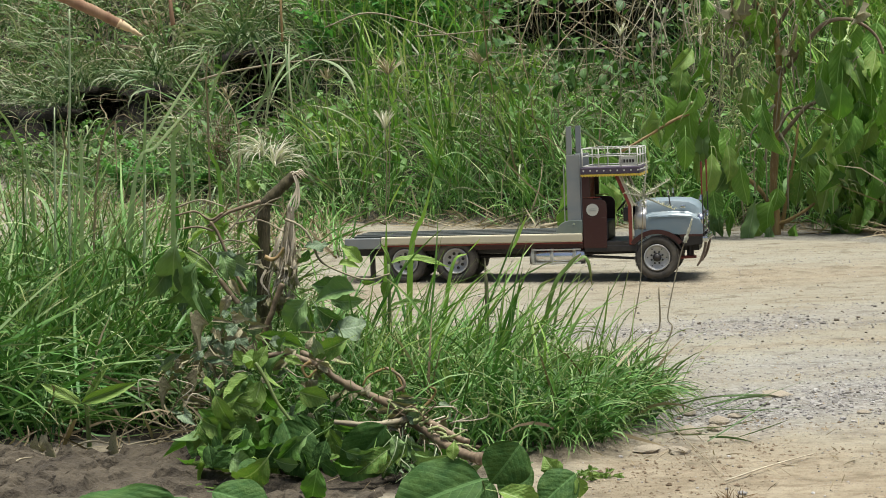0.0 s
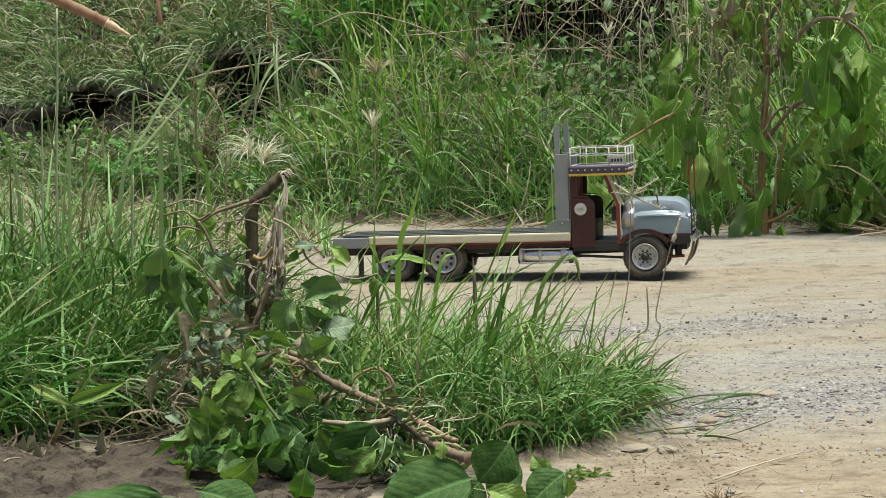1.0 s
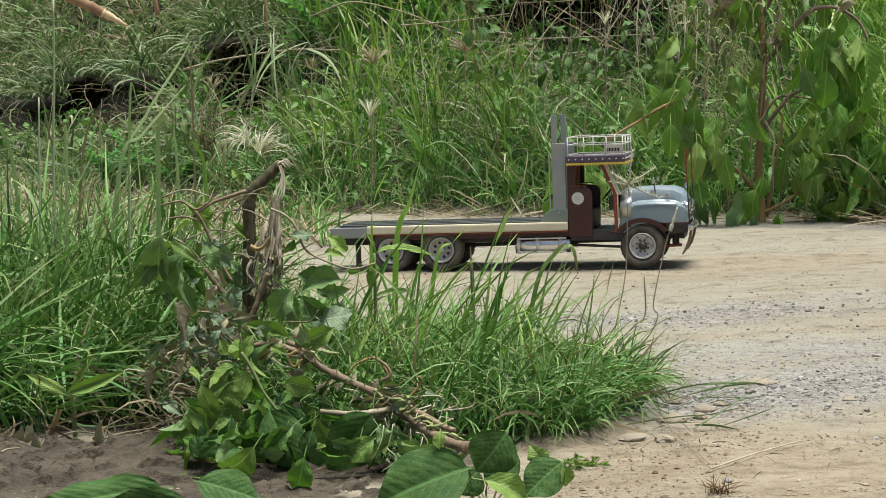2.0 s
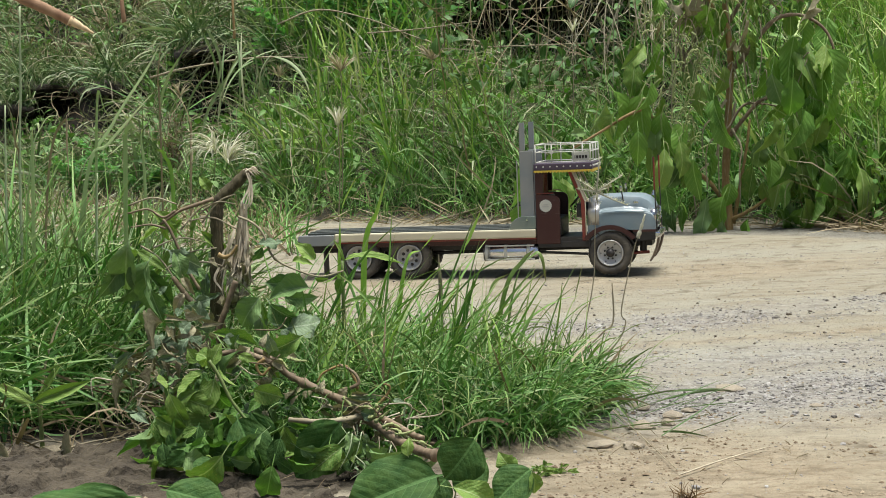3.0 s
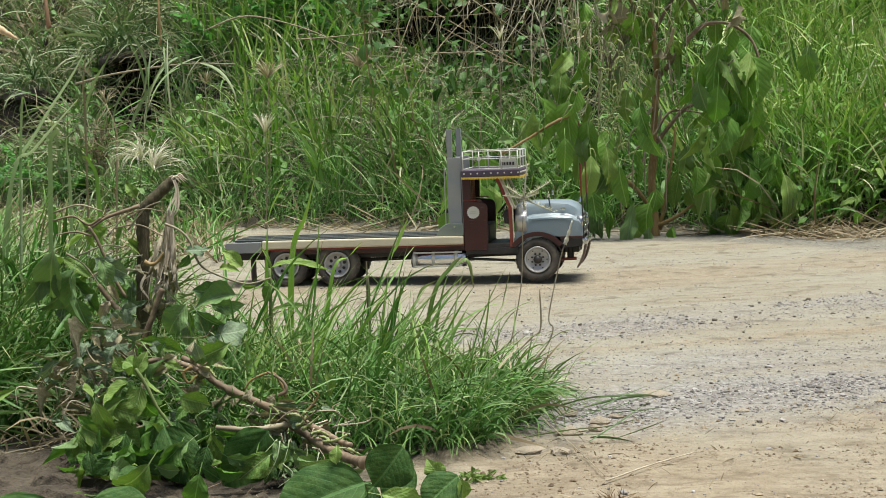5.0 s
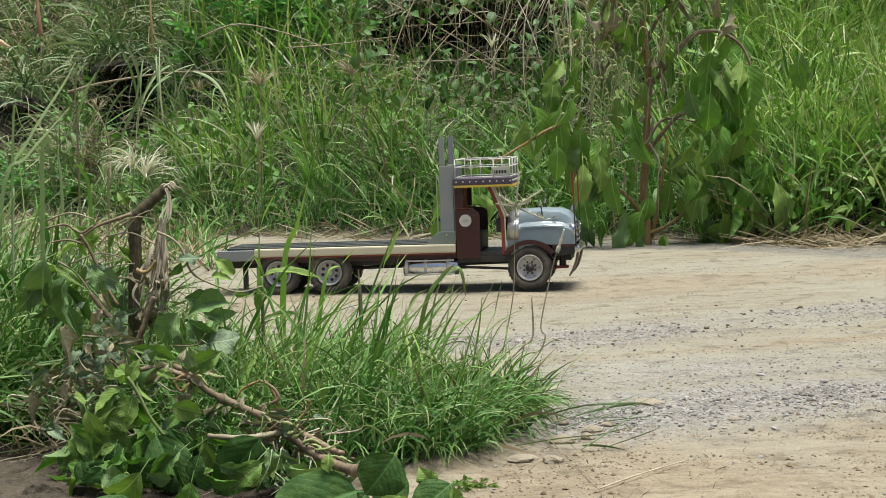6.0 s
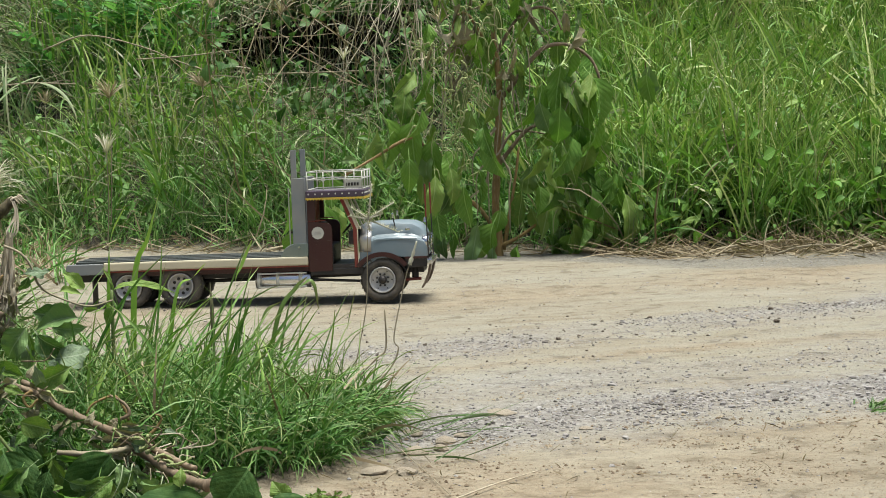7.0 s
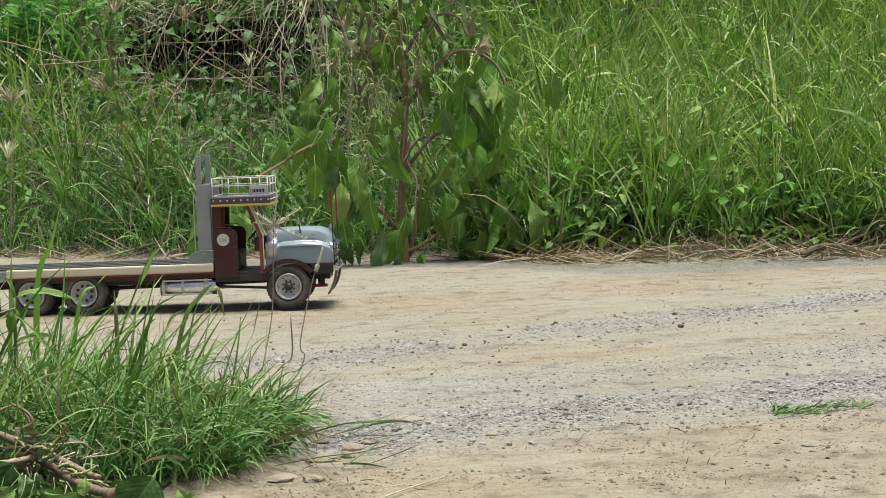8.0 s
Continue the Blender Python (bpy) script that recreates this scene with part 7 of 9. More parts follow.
# ---- bank: the tall wilting weed with red-brown stems ----
weed = thing("tall_wilting_weed", "tall wilting weed with red-brown stems, drooping leaves, below the bank", "weed", m=pose(1.105, 6.17, float(gz(1.105, 6.17)) - 0.01) @ Matrix.Diagonal((1, 1, 1.055, 1)))
child("trunk", tube_mesh("trunk", line3([(1.0, -1, 0), (0.6, 8, 0), (-0.4, 16, 0), (0.0, 28, 0), (0.4, 40, 0), (1.0, 51.5, 0), (0.2, 62, 0), (-1.2, 74, 1), (-2.0, 90, 2), (-2.4, 105, 3)]), 0.0145, 0.0085, stem_red, 12, 6, 0.06), weed, "red-brown woody stem")
for rows, r0, r1 in (([(1.0, 51.0, 0), (4.5, 55, -2), (9.0, 61, -3), (14, 66.5, -4), (19, 68.5, -5), (25, 67.8, -6), (31, 63.5, -7), (33.6, 57, -8), (34.0, 49, -8)], 0.0095, 0.0035),
                     ([(0.4, 30, 0), (5, 36, -2), (10, 41.5, -3), (16, 43.2, -4), (23, 42.2, -5), (27.5, 38.5, -6)], 0.0080, 0.0030),
                     ([(0.6, 34, 0), (6, 40.4, 3), (13, 40.8, 5), (18, 40.0, 6)], 0.0055, 0.0025),
                     ([(0.4, 8, 0), (-6, 16, -2), (-13, 21.5, -3), (-20, 29, -4), (-26, 37, -5), (-28, 41.5, -5)], 0.0085, 0.0045),
                     ([(0.6, 4, 0), (5, 6, -2), (10, 9, -3), (15.5, 13.5, -4)], 0.0075, 0.0040),
                     ([(2.5, 3, 0), (4.0, 14, -2), (6.0, 27, -3), (7.0, 36, -3)], 0.0070, 0.0040),
                     ([(0.2, 62, 0), (-6, 72, -2), (-11, 78, -4), (-15, 76, -5), (-17, 66, -6)], 0.0065, 0.0030),
                     ([(0.0, 66, 0), (6, 76, -2), (12, 80, -4), (18, 79, -5), (21, 73, -6)], 0.0065, 0.0030),
                     ([(-27, 40, -5), (-34, 37.5, -7), (-42, 33, -8), (-52, 27.5, -9)], 0.0060, 0.0040)):
    child("branch", tube_mesh("branch", line3(rows), r0, r1, stem_pink if rows[-1][0] > 17 else stem_red, 8, 6, 0.07), weed)
# withered stems hanging along the trunk
for u0, w0, u1, w1 in ((2.0, 41, -7.5, 14), (-1.0, 42, -9.0, 24), (1.0, 33, 3.6, 9), (-2.5, 40.5, -3.5, 12), (-15, 78, -19, 52), (4, 60, 5.4, 44), (-3, 30, -11, 5)):
    child("withered_shoot", tube_mesh("withered_shoot", line3([(u0, w0, -3), (u0 * 0.7 + u1 * 0.3 + rng.normal(0, 1), w0 - (w0 - w1) * 0.25, -5), (u1 + rng.normal(0, 1), (w0 + w1) * 0.5, -6), (u1, w1, -6)]), 0.0045, 0.0020, stem_dry, 6), weed, "withered pale shoot")
put_leaves(weed, "heart", [(-69, 23.0, -67, 7.0, 8.4, -8), (-57.5, 27.0, -56, 17, 8.2, -9), (-59, 18.0, -61, -1.0, 10.0, -10), (-29, 44, -30, 27.5, 9.5, -6), (-38.5, 45, -35, 28, 9.0, -5), (-22.5, 38, -24, 22, 8.6, -8),
                           (24, 40.5, 21.5, 25.5, 11, -8), (33.5, 42, 32, 26, 9.0, -9), (31.5, 56, 27.0, 38, 10, -8), (21.0, 62, 20.0, 44, 8, -4), (4.6, 5.0, 6.8, -5.6, 6.0, -12), (15, 56, 12, 38, 8, -3)])
put_leaves(weed, "dull", [(-15.5, 28.0, -17, 9.0, 8.0, -8), (-9, 12, -12, -4.4, 6.4, -13), (-4, 4.6, -6, -7.0, 5.0, -14), (-46, 30, -48, 18, 6.6, -8), (-53.5, 31.5, -47.5, 33, 3.4, -9), (10.4, 30, 8, 16, 7, -6), (-13, 56, -15, 44, 5, -6)])
for k in range(17):   # broad leaves hanging in a curtain from the two bowed branches
    u, w, L = rng.uniform(12, 42), rng.uniform(16, 58), rng.uniform(10, 17)
    put_leaf(weed, ("heart", "light", "heart", "light", "green")[k % 5], (u * 0.01, rng.uniform(-0.24, -0.10), w * 0.01), ((u + rng.normal(0, 2.5)) * 0.01, rng.uniform(-0.26, -0.14), max(w - L, 1.0) * 0.01), L * 0.01 * rng.uniform(0.5, 0.68), (rng.normal(0, 0.7), -1, rng.uniform(0.2, 0.9)), rng.normal(0, 18))
for k in range(12):
    u, w, L = rng.uniform(-36, -6), rng.uniform(20, 50), rng.uniform(9, 15)
    put_leaf(weed, ("heart", "light", "heart")[k % 3], (u * 0.01, rng.uniform(-0.20, -0.10), w * 0.01), ((u + rng.normal(0, 2.5)) * 0.01, rng.uniform(-0.22, -0.12), max(w - L, 1.0) * 0.01), L * 0.01 * rng.uniform(0.48, 0.64), (rng.normal(0, 0.7), -1, rng.uniform(0.2, 0.9)), rng.normal(0, 18))
CLUSTERS = [(32, 24, 10, 18, 52, -8), (18, 20, 8, 10, 30, -6), (-26, 26, 11, 12, 22, -4), (-60, 16, 7, 8, 8, -6), (26, 46, 9, 10, 16, -6), (-6, 66, 14, 12, 16, -2), (18, 70, 10, 8, 10, -4), (-20, 56, 9, 12, 12, -2), (-8, 14, 8, 12, 20, -5), (40, 12, 8, 10, 24, -6), (28, 14, 8, 8, 24, -9), (10, 90, 20, 10, 12, 0)]
for cu, cw, su, sw, count, cv in CLUSTERS:
    for _ in range(int(count * 0.5)):
        u, w, L = cu + rng.normal(0, su), cw + rng.normal(0, sw), rng.uniform(5, 13)
        w = max(w, 8.0)
        du, dv = rng.normal(0, 0.28) * L, rng.normal(-0.1, 0.3) * L
        kind = ("heart", "light", "heart", "heart", "dull", "light")[int(rng.integers(6))]
        put_leaf(weed, kind, (u * 0.01, (cv + rng.normal(0, 4)) * 0.01, w * 0.01), ((u + du) * 0.01, (cv + dv) * 0.01, max(w - L, -1.5) * 0.01), L * 0.01 * rng.uniform(0.52, 0.80), (rng.normal(0, 0.6), -1, rng.uniform(0.2, 1.3)), rng.normal(0, 20))
for k in range(80):   # wilted tips and shrivelled leaves in the crown
    u, w, L = rng.normal(-2, 15), rng.uniform(56, 100), rng.uniform(4, 10)
    put_leaf(weed, ("withered", "light", "withered", "light", "light")[k % 5], (u * 0.01, rng.normal(-0.06, 0.04), w * 0.01), ((u + rng.normal(0, 2)) * 0.01, rng.normal(-0.08, 0.03), (w - L) * 0.01), L * 0.01 * rng.uniform(0.2, 0.42), (rng.normal(0, 0.7), -1, 0.4), rng.normal(0, 30))
for k in range(26):
    u0, w0, L = rng.normal(-3, 16), rng.uniform(50, 98), rng.uniform(8, 26)
    child("withered_shoot", tube_mesh("withered_shoot", line3([(u0, w0, -5), (u0 + rng.normal(0, 2.5), w0 + 1.0, -7), (u0 + rng.normal(0, 3), w0 - 0.5 * L, -8), (u0 + rng.normal(0, 3.5), w0 - L, -8)]), 0.0026, 0.0012, stem_dry, 6), weed, "withered pale shoot")
# catkins: thin drooping seed tails in bunches
for cu, cw, count in ((-13, 58, 20), (-18, 42, 20), (-24, 66, 12), (-8, 76, 14), (22, 22, 8), (-12, 30, 10)):
    for _ in range(int(count * 1.5)):
        u, w, L, a = cu + rng.normal(0, 4.5), cw + rng.normal(0, 5), rng.uniform(3, 8.5), rng.choice([-1, 1]) * rng.uniform(1, 5)
        v = -8 + rng.normal(0, 3)
        v -= 4
        child("seed_tail", tube_mesh("seed_tail", line3([(u, w, v), (u + a * 0.45, w + rng.uniform(-0.8, 0.6), v - 1), (u + a * 0.8, w - L * 0.4, v - 1), (u + a * rng.uniform(0.7, 1.3), w - L, v - 1)]), 0.0028, 0.0012, catkin_pale, 6, 4, 0.30), weed)


# ---- bank: smaller weeds with lance leaves ----
def lance_weed(px, py, height, count, label, kinds=("light", "green", "lance"), size=(5, 10)):
    t = thing("bank_weed", label, "weed", "bank weeds", pose(px, py, float(gz(px, py)) - 0.008))
    sway = rng.normal(0, 4)
    pts = [(0, 0, 0), (sway * 0.3, height * 0.4, -1), (sway, height, -3)]
    child("stem", tube_mesh("stem", line3(pts), 0.0045, 0.0022, stem_green, 6), t)
    for k in range(count):
        s = 0.18 + 0.82 * (k + rng.random()) / count
        u, w = sway * s ** 1.4, height * s
        a, L = rng.uniform(0, 6.28), rng.uniform(*size) * (1.15 - 0.4 * s)
        put_leaf(t, kinds[int(rng.integers(len(kinds)))], (u * 0.01, -0.03 * s, w * 0.01), ((u + math.cos(a) * L * 0.85) * 0.01, -0.03 * s + math.sin(a) * L * 0.0085, (w + rng.uniform(-0.75, 0.25) * L) * 0.01), L * 0.01 * rng.uniform(0.26, 0.42), (0, -0.5, 1))
    return t


for bearing, back, height, count in ((17.8, 0.2, 30, 12), (16.0, 0.12, 24, 12), (20.2, 0.15, 26, 12), (19.0, 0.6, 40, 12), (21.0, 0.7, 42, 12), (22.2, 0.4, 34, 12), (15.0, 0.5, 34, 12), (17.2, 0.30, 36, 13), (15.4, 0.25, 30, 12), (19.6, 0.42, 38, 14), (21.6, 0.20, 22, 10), (14.6, 0.15, 20, 10), (18.6, 0.12, 16, 9), (22.8, 0.15, 18, 10), (23.6, 0.5, 40, 12), (16.4, 0.7, 40, 10),
                                     (2.5, 0.3, 22, 10), (4.4, 0.2, 26, 11), (5.6, 0.5, 30, 10), (-0.6, 0.25, 22, 10), (-3.2, 0.35, 24, 10), (-7.0, 0.3, 24, 12), (-8.4, 0.5, 26, 10), (-10.6, 0.5, 26, 10), (-5.4, 0.8, 30, 10), (7.4, 0.9, 34, 10),
                                     (1.2, 0.9, 36, 10), (9.0, 1.1, 40, 10), (-2.0, 1.6, 36, 10), (3.4, 1.7, 36, 12)):
    a = math.radians(bearing)
    yy = 7.0
    for _ in range(14):
        yy = 0.5 * yy + 0.5 * (float(edge_y(np.array(yy * math.tan(a)))) + back)
    lance_weed(yy * math.tan(a), yy, height * rng.uniform(0.85, 1.1), count, "leafy green weed growing among the bank grass")


# ---- bank: ferns and a brown seed spray ----
def fern(bearing, back, fronds, length):
    px, py = bank_place(bearing, back)
    t = thing("fern", "dark green fern with feathery fronds on the bank", "fern", "ferns", pose(px, py, float(gz(px, py)) - 0.01))
    for k in range(fronds):
        az, L = rng.uniform(0, 6.28), length * rng.uniform(0.7, 1.1)
        s = np.linspace(0, 1, 20)
        th = rng.uniform(0.08, 0.45) + rng.uniform(0.6, 1.4) * s ** 1.5
        h, z = np.cumsum(np.sin(th)) * L / 20, np.cumsum(np.cos(th)) * L / 20
        c = np.stack([math.cos(az) * h, math.sin(az) * h, z], -1)
        spine = child("frond", tube_mesh("frond", c[::4], 0.0022, 0.0010, stem_green, 5, 3), t)
        root = np.repeat(c[2:], 2, 0)
        n = len(root)
        span = np.repeat(np.sin(np.pi * np.clip(s[2:] * 0.85 + 0.12, 0, 1)) * L * 0.19, 2)
        v, f, u = blade_arrays(root, np.maximum(span, 0.008), az + np.tile([1.15, -1.15], n // 2) + rng.normal(0, 0.1, n), rng.normal(1.2, 0.2, n), np.full(n, 0.5), np.full(n, L * 0.048), 3, 2, follow=False)
        child("frond_blade", mesh_from("frond_blade", v, f, fern_green, u), spine)
    return t


def bank_place(bearing, back):
    a = math.radians(bearing)
    yy = 7.0
    for _ in range(14):
        yy = 0.5 * yy + 0.5 * (float(edge_y(np.array(yy * math.tan(a)))) + back)
    return yy * math.tan(a), yy


for bearing, back, fronds, length in ((-4.0, 1.9, 5, 0.55), (-3.0, 1.9, 5, 0.6), (-2.2, 2.1, 5, 0.6), (-1.3, 2.0, 5, 0.56), (-0.4, 2.1, 5, 0.56), (0.8, 2.1, 5, 0.55), (-9.7, 0.12, 8, 0.30), (-8.9, 0.2, 8, 0.32), (-7.7, 0.15, 7, 0.28)):
    fern(bearing, back, fronds, length)
px, py = bank_place(-6.75, 0.25)
spray = thing("brown_seed_spray", "reddish brown dry seed spray standing before the dark hollow", "seed spray", m=pose(px, py, float(gz(px, py)) - 0.01))
for k in range(9):
    top = (rng.normal(0, 0.035), rng.normal(0, 0.03), rng.uniform(0.26, 0.40))
    stalk = child("stalk", tube_mesh("stalk", [(0, 0, 0), (top[0] * 0.4, top[1] * 0.4, top[2] * 0.5), top], 0.0020, 0.0010, stem_dry, 5, 4), spray)
    n = 60
    q = np.linspace(0.4, 1.0, n)[:, None] + rng.normal(0, 0.004, (n, 1))
    v, f, u = blade_arrays(np.array(top)[None] * q + rng.normal(0, 0.004, (n, 3)), uni(0.010, 0.020, n), uni(0, 6.28, n), uni(0.4, 2.0, n), uni(0, 0.5, n), uni(0.003, 0.006, n), 2, 2, follow=False)
    child("seed_head", mesh_from("seed_head", v, f, seed_brown, u), stalk)


# ---- bank: seed fans, dead stalks, broken branches ----
for bearing, back, top, count, ln, spread, mat in ((-1.7, 0.12, 0.34, 38, 0.11, 0.5, fan_tan), (-1.8, -0.05, 0.12, 34, 0.11, 0.3, plume_pale), (1.1, 0.25, 0.38, 34, 0.10, 0.6, fan_tan), (-3.6, 0.3, 0.32, 16, 0.08, 0.4, fan_tan),
                                                   (5.4, 0.5, 0.48, 18, 0.08, 0.4, plume_pale), (8.4, 0.6, 0.62, 18, 0.08, 0.5, fan_tan), (-6.6, 0.3, 0.24, 22, 0.09, 0.35, fan_tan), (3.5, 0.5, 0.66, 24, 0.10, 0.45, fan_tan), (1.4, 0.6, 0.70, 24, 0.10, 0.4, fan_tan)):
    px, py = bank_place(bearing, back)
    h = (0.45 + top - 0.5 - float(gz(px, py)) + 0.28) * 100
    h = max(h, 22)
    seed_stalk("seed_fan_stalk", "thin stalk with a dry tan seed fan in bank grass", px, py, [(0, 0, 0), (0.8, h * 0.5, -1), (0.2, h, -2)], [(2, count, ln, spread, 0.005, 0.6, mat)], 0.0028, stem_dry, "seed fans")

for rows, r, mat, lab in (([(-1.02, 7.75, 0.545), (-0.86, 7.72, 0.585), (-0.58, 7.70, 0.625), (-0.36, 7.70, 0.625)], 0.0065, stem_dry, "pale dead stalk lying across the bank grass"),
                          ([(-0.50, 7.9, 0.77), (-0.32, 7.88, 0.83), (-0.10, 7.86, 0.785), (0.06, 7.8, 0.72), (0.20, 7.7, 0.67)], 0.0048, stem_dry, "pale arched dead stalk over the bank grass"),
                          ([(0.36, 7.3, 0.655), (0.60, 7.25, 0.662), (0.88, 7.2, 0.672)], 0.0042, stem_dry, "thin dead stalk across a hollow in the bank"),
                          ([(-0.12, 7.85, 0.73), (0.10, 7.8, 0.745), (0.34, 7.75, 0.775)], 0.0042, stem_dry, "thin dead stalk lying on the bank grass"),
                          ([(0.60, 7.5, 0.88), (0.78, 7.35, 0.74), (0.98, 7.2, 0.58)], 0.0036, stem_dry, "thin dead stem leaning across a hollow"),
                          ([(0.30, 7.5, 0.9), (0.52, 7.4, 0.78), (0.80, 7.3, 0.60)], 0.0036, stem_dry, "thin dead stem leaning across a hollow"),
                          ([(0.92, 7.3, 0.9), (0.84, 7.3, 0.7), (0.80, 7.25, 0.52)], 0.0030, stem_dry, "thin dead stem leaning across a hollow"),
                          ([(1.64, 7.2, 1.04), (1.86, 7.1, 1.08), (2.02, 7.0, 1.10)], 0.0055, stem_red, "dark fallen twig in the bank grass"),
                          ([(-0.655, 7.6, 0.70), (-0.66, 7.6, 0.82), (-0.67, 7.65, 1.0)], 0.0085, stem_red, "upright reddish dead stem on the bank"),
                          ([(-1.215, 8.4, 0.80), (-1.225, 8.4, 0.88), (-1.245, 8.45, 1.1)], 0.0165, wood_orange, "orange-brown broken stem standing on the bank")):
    t = thing("dead_stalk", lab, "dead stalk", "dead stalks", pose(*rows[0]))
    loc = [tuple(np.array(p) - np.array(rows[0])) for p in rows]
    child("stalk", tube_mesh("stalk", loc, r * 0.72, r * 0.45, mat, 8, 5, 0.08), t)

broken = thing("broken_branch", "orange-brown broken branch with a pale split end, lying on the bank", "branch", m=pose(-1.455, 8.45, 0.805))
child("limb", tube_mesh("limb", [(-0.40, 0.05, 0.19), (-0.22, 0.02, 0.105), (-0.10, 0.0, 0.05), (0.0, 0.0, 0.0)], 0.027, 0.023, wood_orange, 12, 6, 0.05), broken)
child("split_end", tube_mesh("split_end", [(-0.012, -0.004, 0.008), (0.045, -0.006, -0.024), (0.095, -0.008, -0.052)], 0.022, 0.004, wood_split, 10, 5, 0.10), broken, "pale split wood")

# ---- litter of dry stalks along the far edge of the track ----
n = 5200
a = np.radians(uni(-14, 25, n))
d = uni(-0.30, 0.22, n)
y = np.full(n, 7.0)
for _ in range(12):
    y = 0.5 * y + 0.5 * (edge_y(y * np.tan(a)) + d)
x = y * np.tan(a)
keep = (rng.random(n) < 0.25 + 0.75 * (np.degrees(a) > 12.8)) & ((d > -0.12) | (rng.random(n) < 0.3))
x, y = x[keep], y[keep]
n = len(x)
v, f, u = blade_arrays(on_ground(x, y, -0.003), uni(0.04, 0.24, n), uni(0, 6.28, n), uni(1.15, 1.55, n), rng.normal(0, 0.15, n), uni(0.002, 0.006, n), 4, 2)
stuff("straw_litter", mesh_from("straw_litter", v, f, straw_dry, u), "dry stalk litter strewn along the far edge of the track", "straw")
for bearing, back, L, yaw, r in ((16.3, -0.10, 0.5, 0.15, 0.006), (20.8, -0.05, 0.75, 0.35, 0.007), (23.0, 0.02, 0.6, 0.2, 0.006), (18.6, -0.14, 0.3, -0.3, 0.004), (22.4, -0.2, 0.16, 0.02, 0.012), (3.0, -0.05, 0.5, 0.02, 0.006), (1.0, -0.02, 0.6, -0.05, 0.005)):
    px, py = bank_place(bearing, back)
    t = thing("dry_stick", "dry brown stick lying in the litter beside the track", "stick", "dry sticks", pose(px, py, float(gz(px, py)) + r))
    pts = [(s * L * math.cos(yaw), s * L * math.sin(yaw), float(gz(px + s * L * math.cos(yaw), py + s * L * math.sin(yaw)) - gz(px, py)) + 0.03 * math.sin(3.1 * s)) for s in (0, 0.3, 0.65, 1.0)]
    child("stick", tube_mesh("stick", pts, r, r * 0.6, stem_dry if r < 0.01 else stem_bark, 8, 5, 0.1), t)
# dead tuft and brush heap at the far right
px, py = bank_place(20.0, 0.0)
n = 260
root = on_ground(px + rng.normal(0, 0.10, n), py + rng.normal(0, 0.04, n))
v, f, u = blade_arrays(root, uni(0.05, 0.16, n), uni(0, 6.28, n), np.abs(rng.normal(0.5, 0.3, n)), np.abs(rng.normal(1.2, 0.6, n)), uni(0.0015, 0.003, n), 6, 2)
stuff("dead_tuft", mesh_from("dead_tuft", v, f, straw_dry, u), "brown dead tuft of grass at the track's edge", "straw")
for k in range(9):
    px, py = bank_place(23.0 + 0.35 * k, 0.08 + 0.03 * (k % 3))
    t = thing("brush_twig", "pale dead twig leaning in the brush heap", "twig", "brush twigs", pose(px, py, float(gz(px, py)) - 0.004))
    a = rng.uniform(0.5, 2.6)
    L = rng.uniform(0.15, 0.34)
    child("twig", tube_mesh("twig", [(0, 0, 0), (L * 0.5 * math.cos(a), -0.03, L * 0.45 * math.sin(a)), (L * math.cos(a), -0.04, L * 0.8 * math.sin(a))], 0.0034, 0.0016, stem_dry, 6), t)


# ---- model truck ----
TRUCK = pose(0.570, 4.822, 0.000, 0, -2.0, -12.0)


def box_bm(x0, x1, y0, y1, z0, z1, bevel=0.0015):
    bm = bmesh.new()
    bmesh.ops.create_cube(bm, size=1.0, matrix=Matrix.Translation(((x0 + x1) / 2, (y0 + y1) / 2, (z0 + z1) / 2)) @ Matrix.Diagonal((x1 - x0, y1 - y0, z1 - z0, 1)))
    if bevel:
        bmesh.ops.bevel(bm, geom=bm.edges[:], offset=bevel, segments=2, affect="EDGES", profile=0.6)
    return bm


def cyl_bm(p0, p1, r0, r1=None, seg=16, caps=True):
    p0, p1 = Vector(p0), Vector(p1)
    bm = bmesh.new()
    m = Matrix.Translation((p0 + p1) / 2) @ (p1 - p0).to_track_quat("Z", "Y").to_matrix().to_4x4()
    bmesh.ops.create_cone(bm, segments=seg, radius1=r0, radius2=r0 if r1 is None else r1, depth=(p1 - p0).length, cap_ends=caps, matrix=m)
    return bm


def lathe_bm(profile, seg=32):
    """A ring turned about the y axis; profile of (y, radius)."""
    bm = bmesh.new()
    rings = []
    for yy, r in profile:
        rings.append([bm.verts.new((r * math.cos(2 * math.pi * i / seg), yy, r * math.sin(2 * math.pi * i / seg))) for i in range(seg)])
    for a, b in zip(rings, rings[1:]):
        for i in range(seg):
            bm.faces.new((a[i], a[(i + 1) % seg], b[(i + 1) % seg], b[i]))
    return bm


def slab_bm(outline, y0, y1, bevel=0.0012):
    """A flat plate cut to an outline of (x, z), between y0 and y1."""
    bm = bmesh.new()
    a = [bm.verts.new((px, y0, pz)) for px, pz in outline]
    b = [bm.verts.new((px, y1, pz)) for px, pz in outline]
    bm.faces.new(a)
    bm.faces.new(b[::-1])
    for i in range(len(a)):
        j = (i + 1) % len(a)
        bm.faces.new((a[i], b[i], b[j], a[j]))
    if bevel:
        bmesh.ops.bevel(bm, geom=[e for e in bm.edges], offset=bevel, segments=1, affect="EDGES")
    return bm


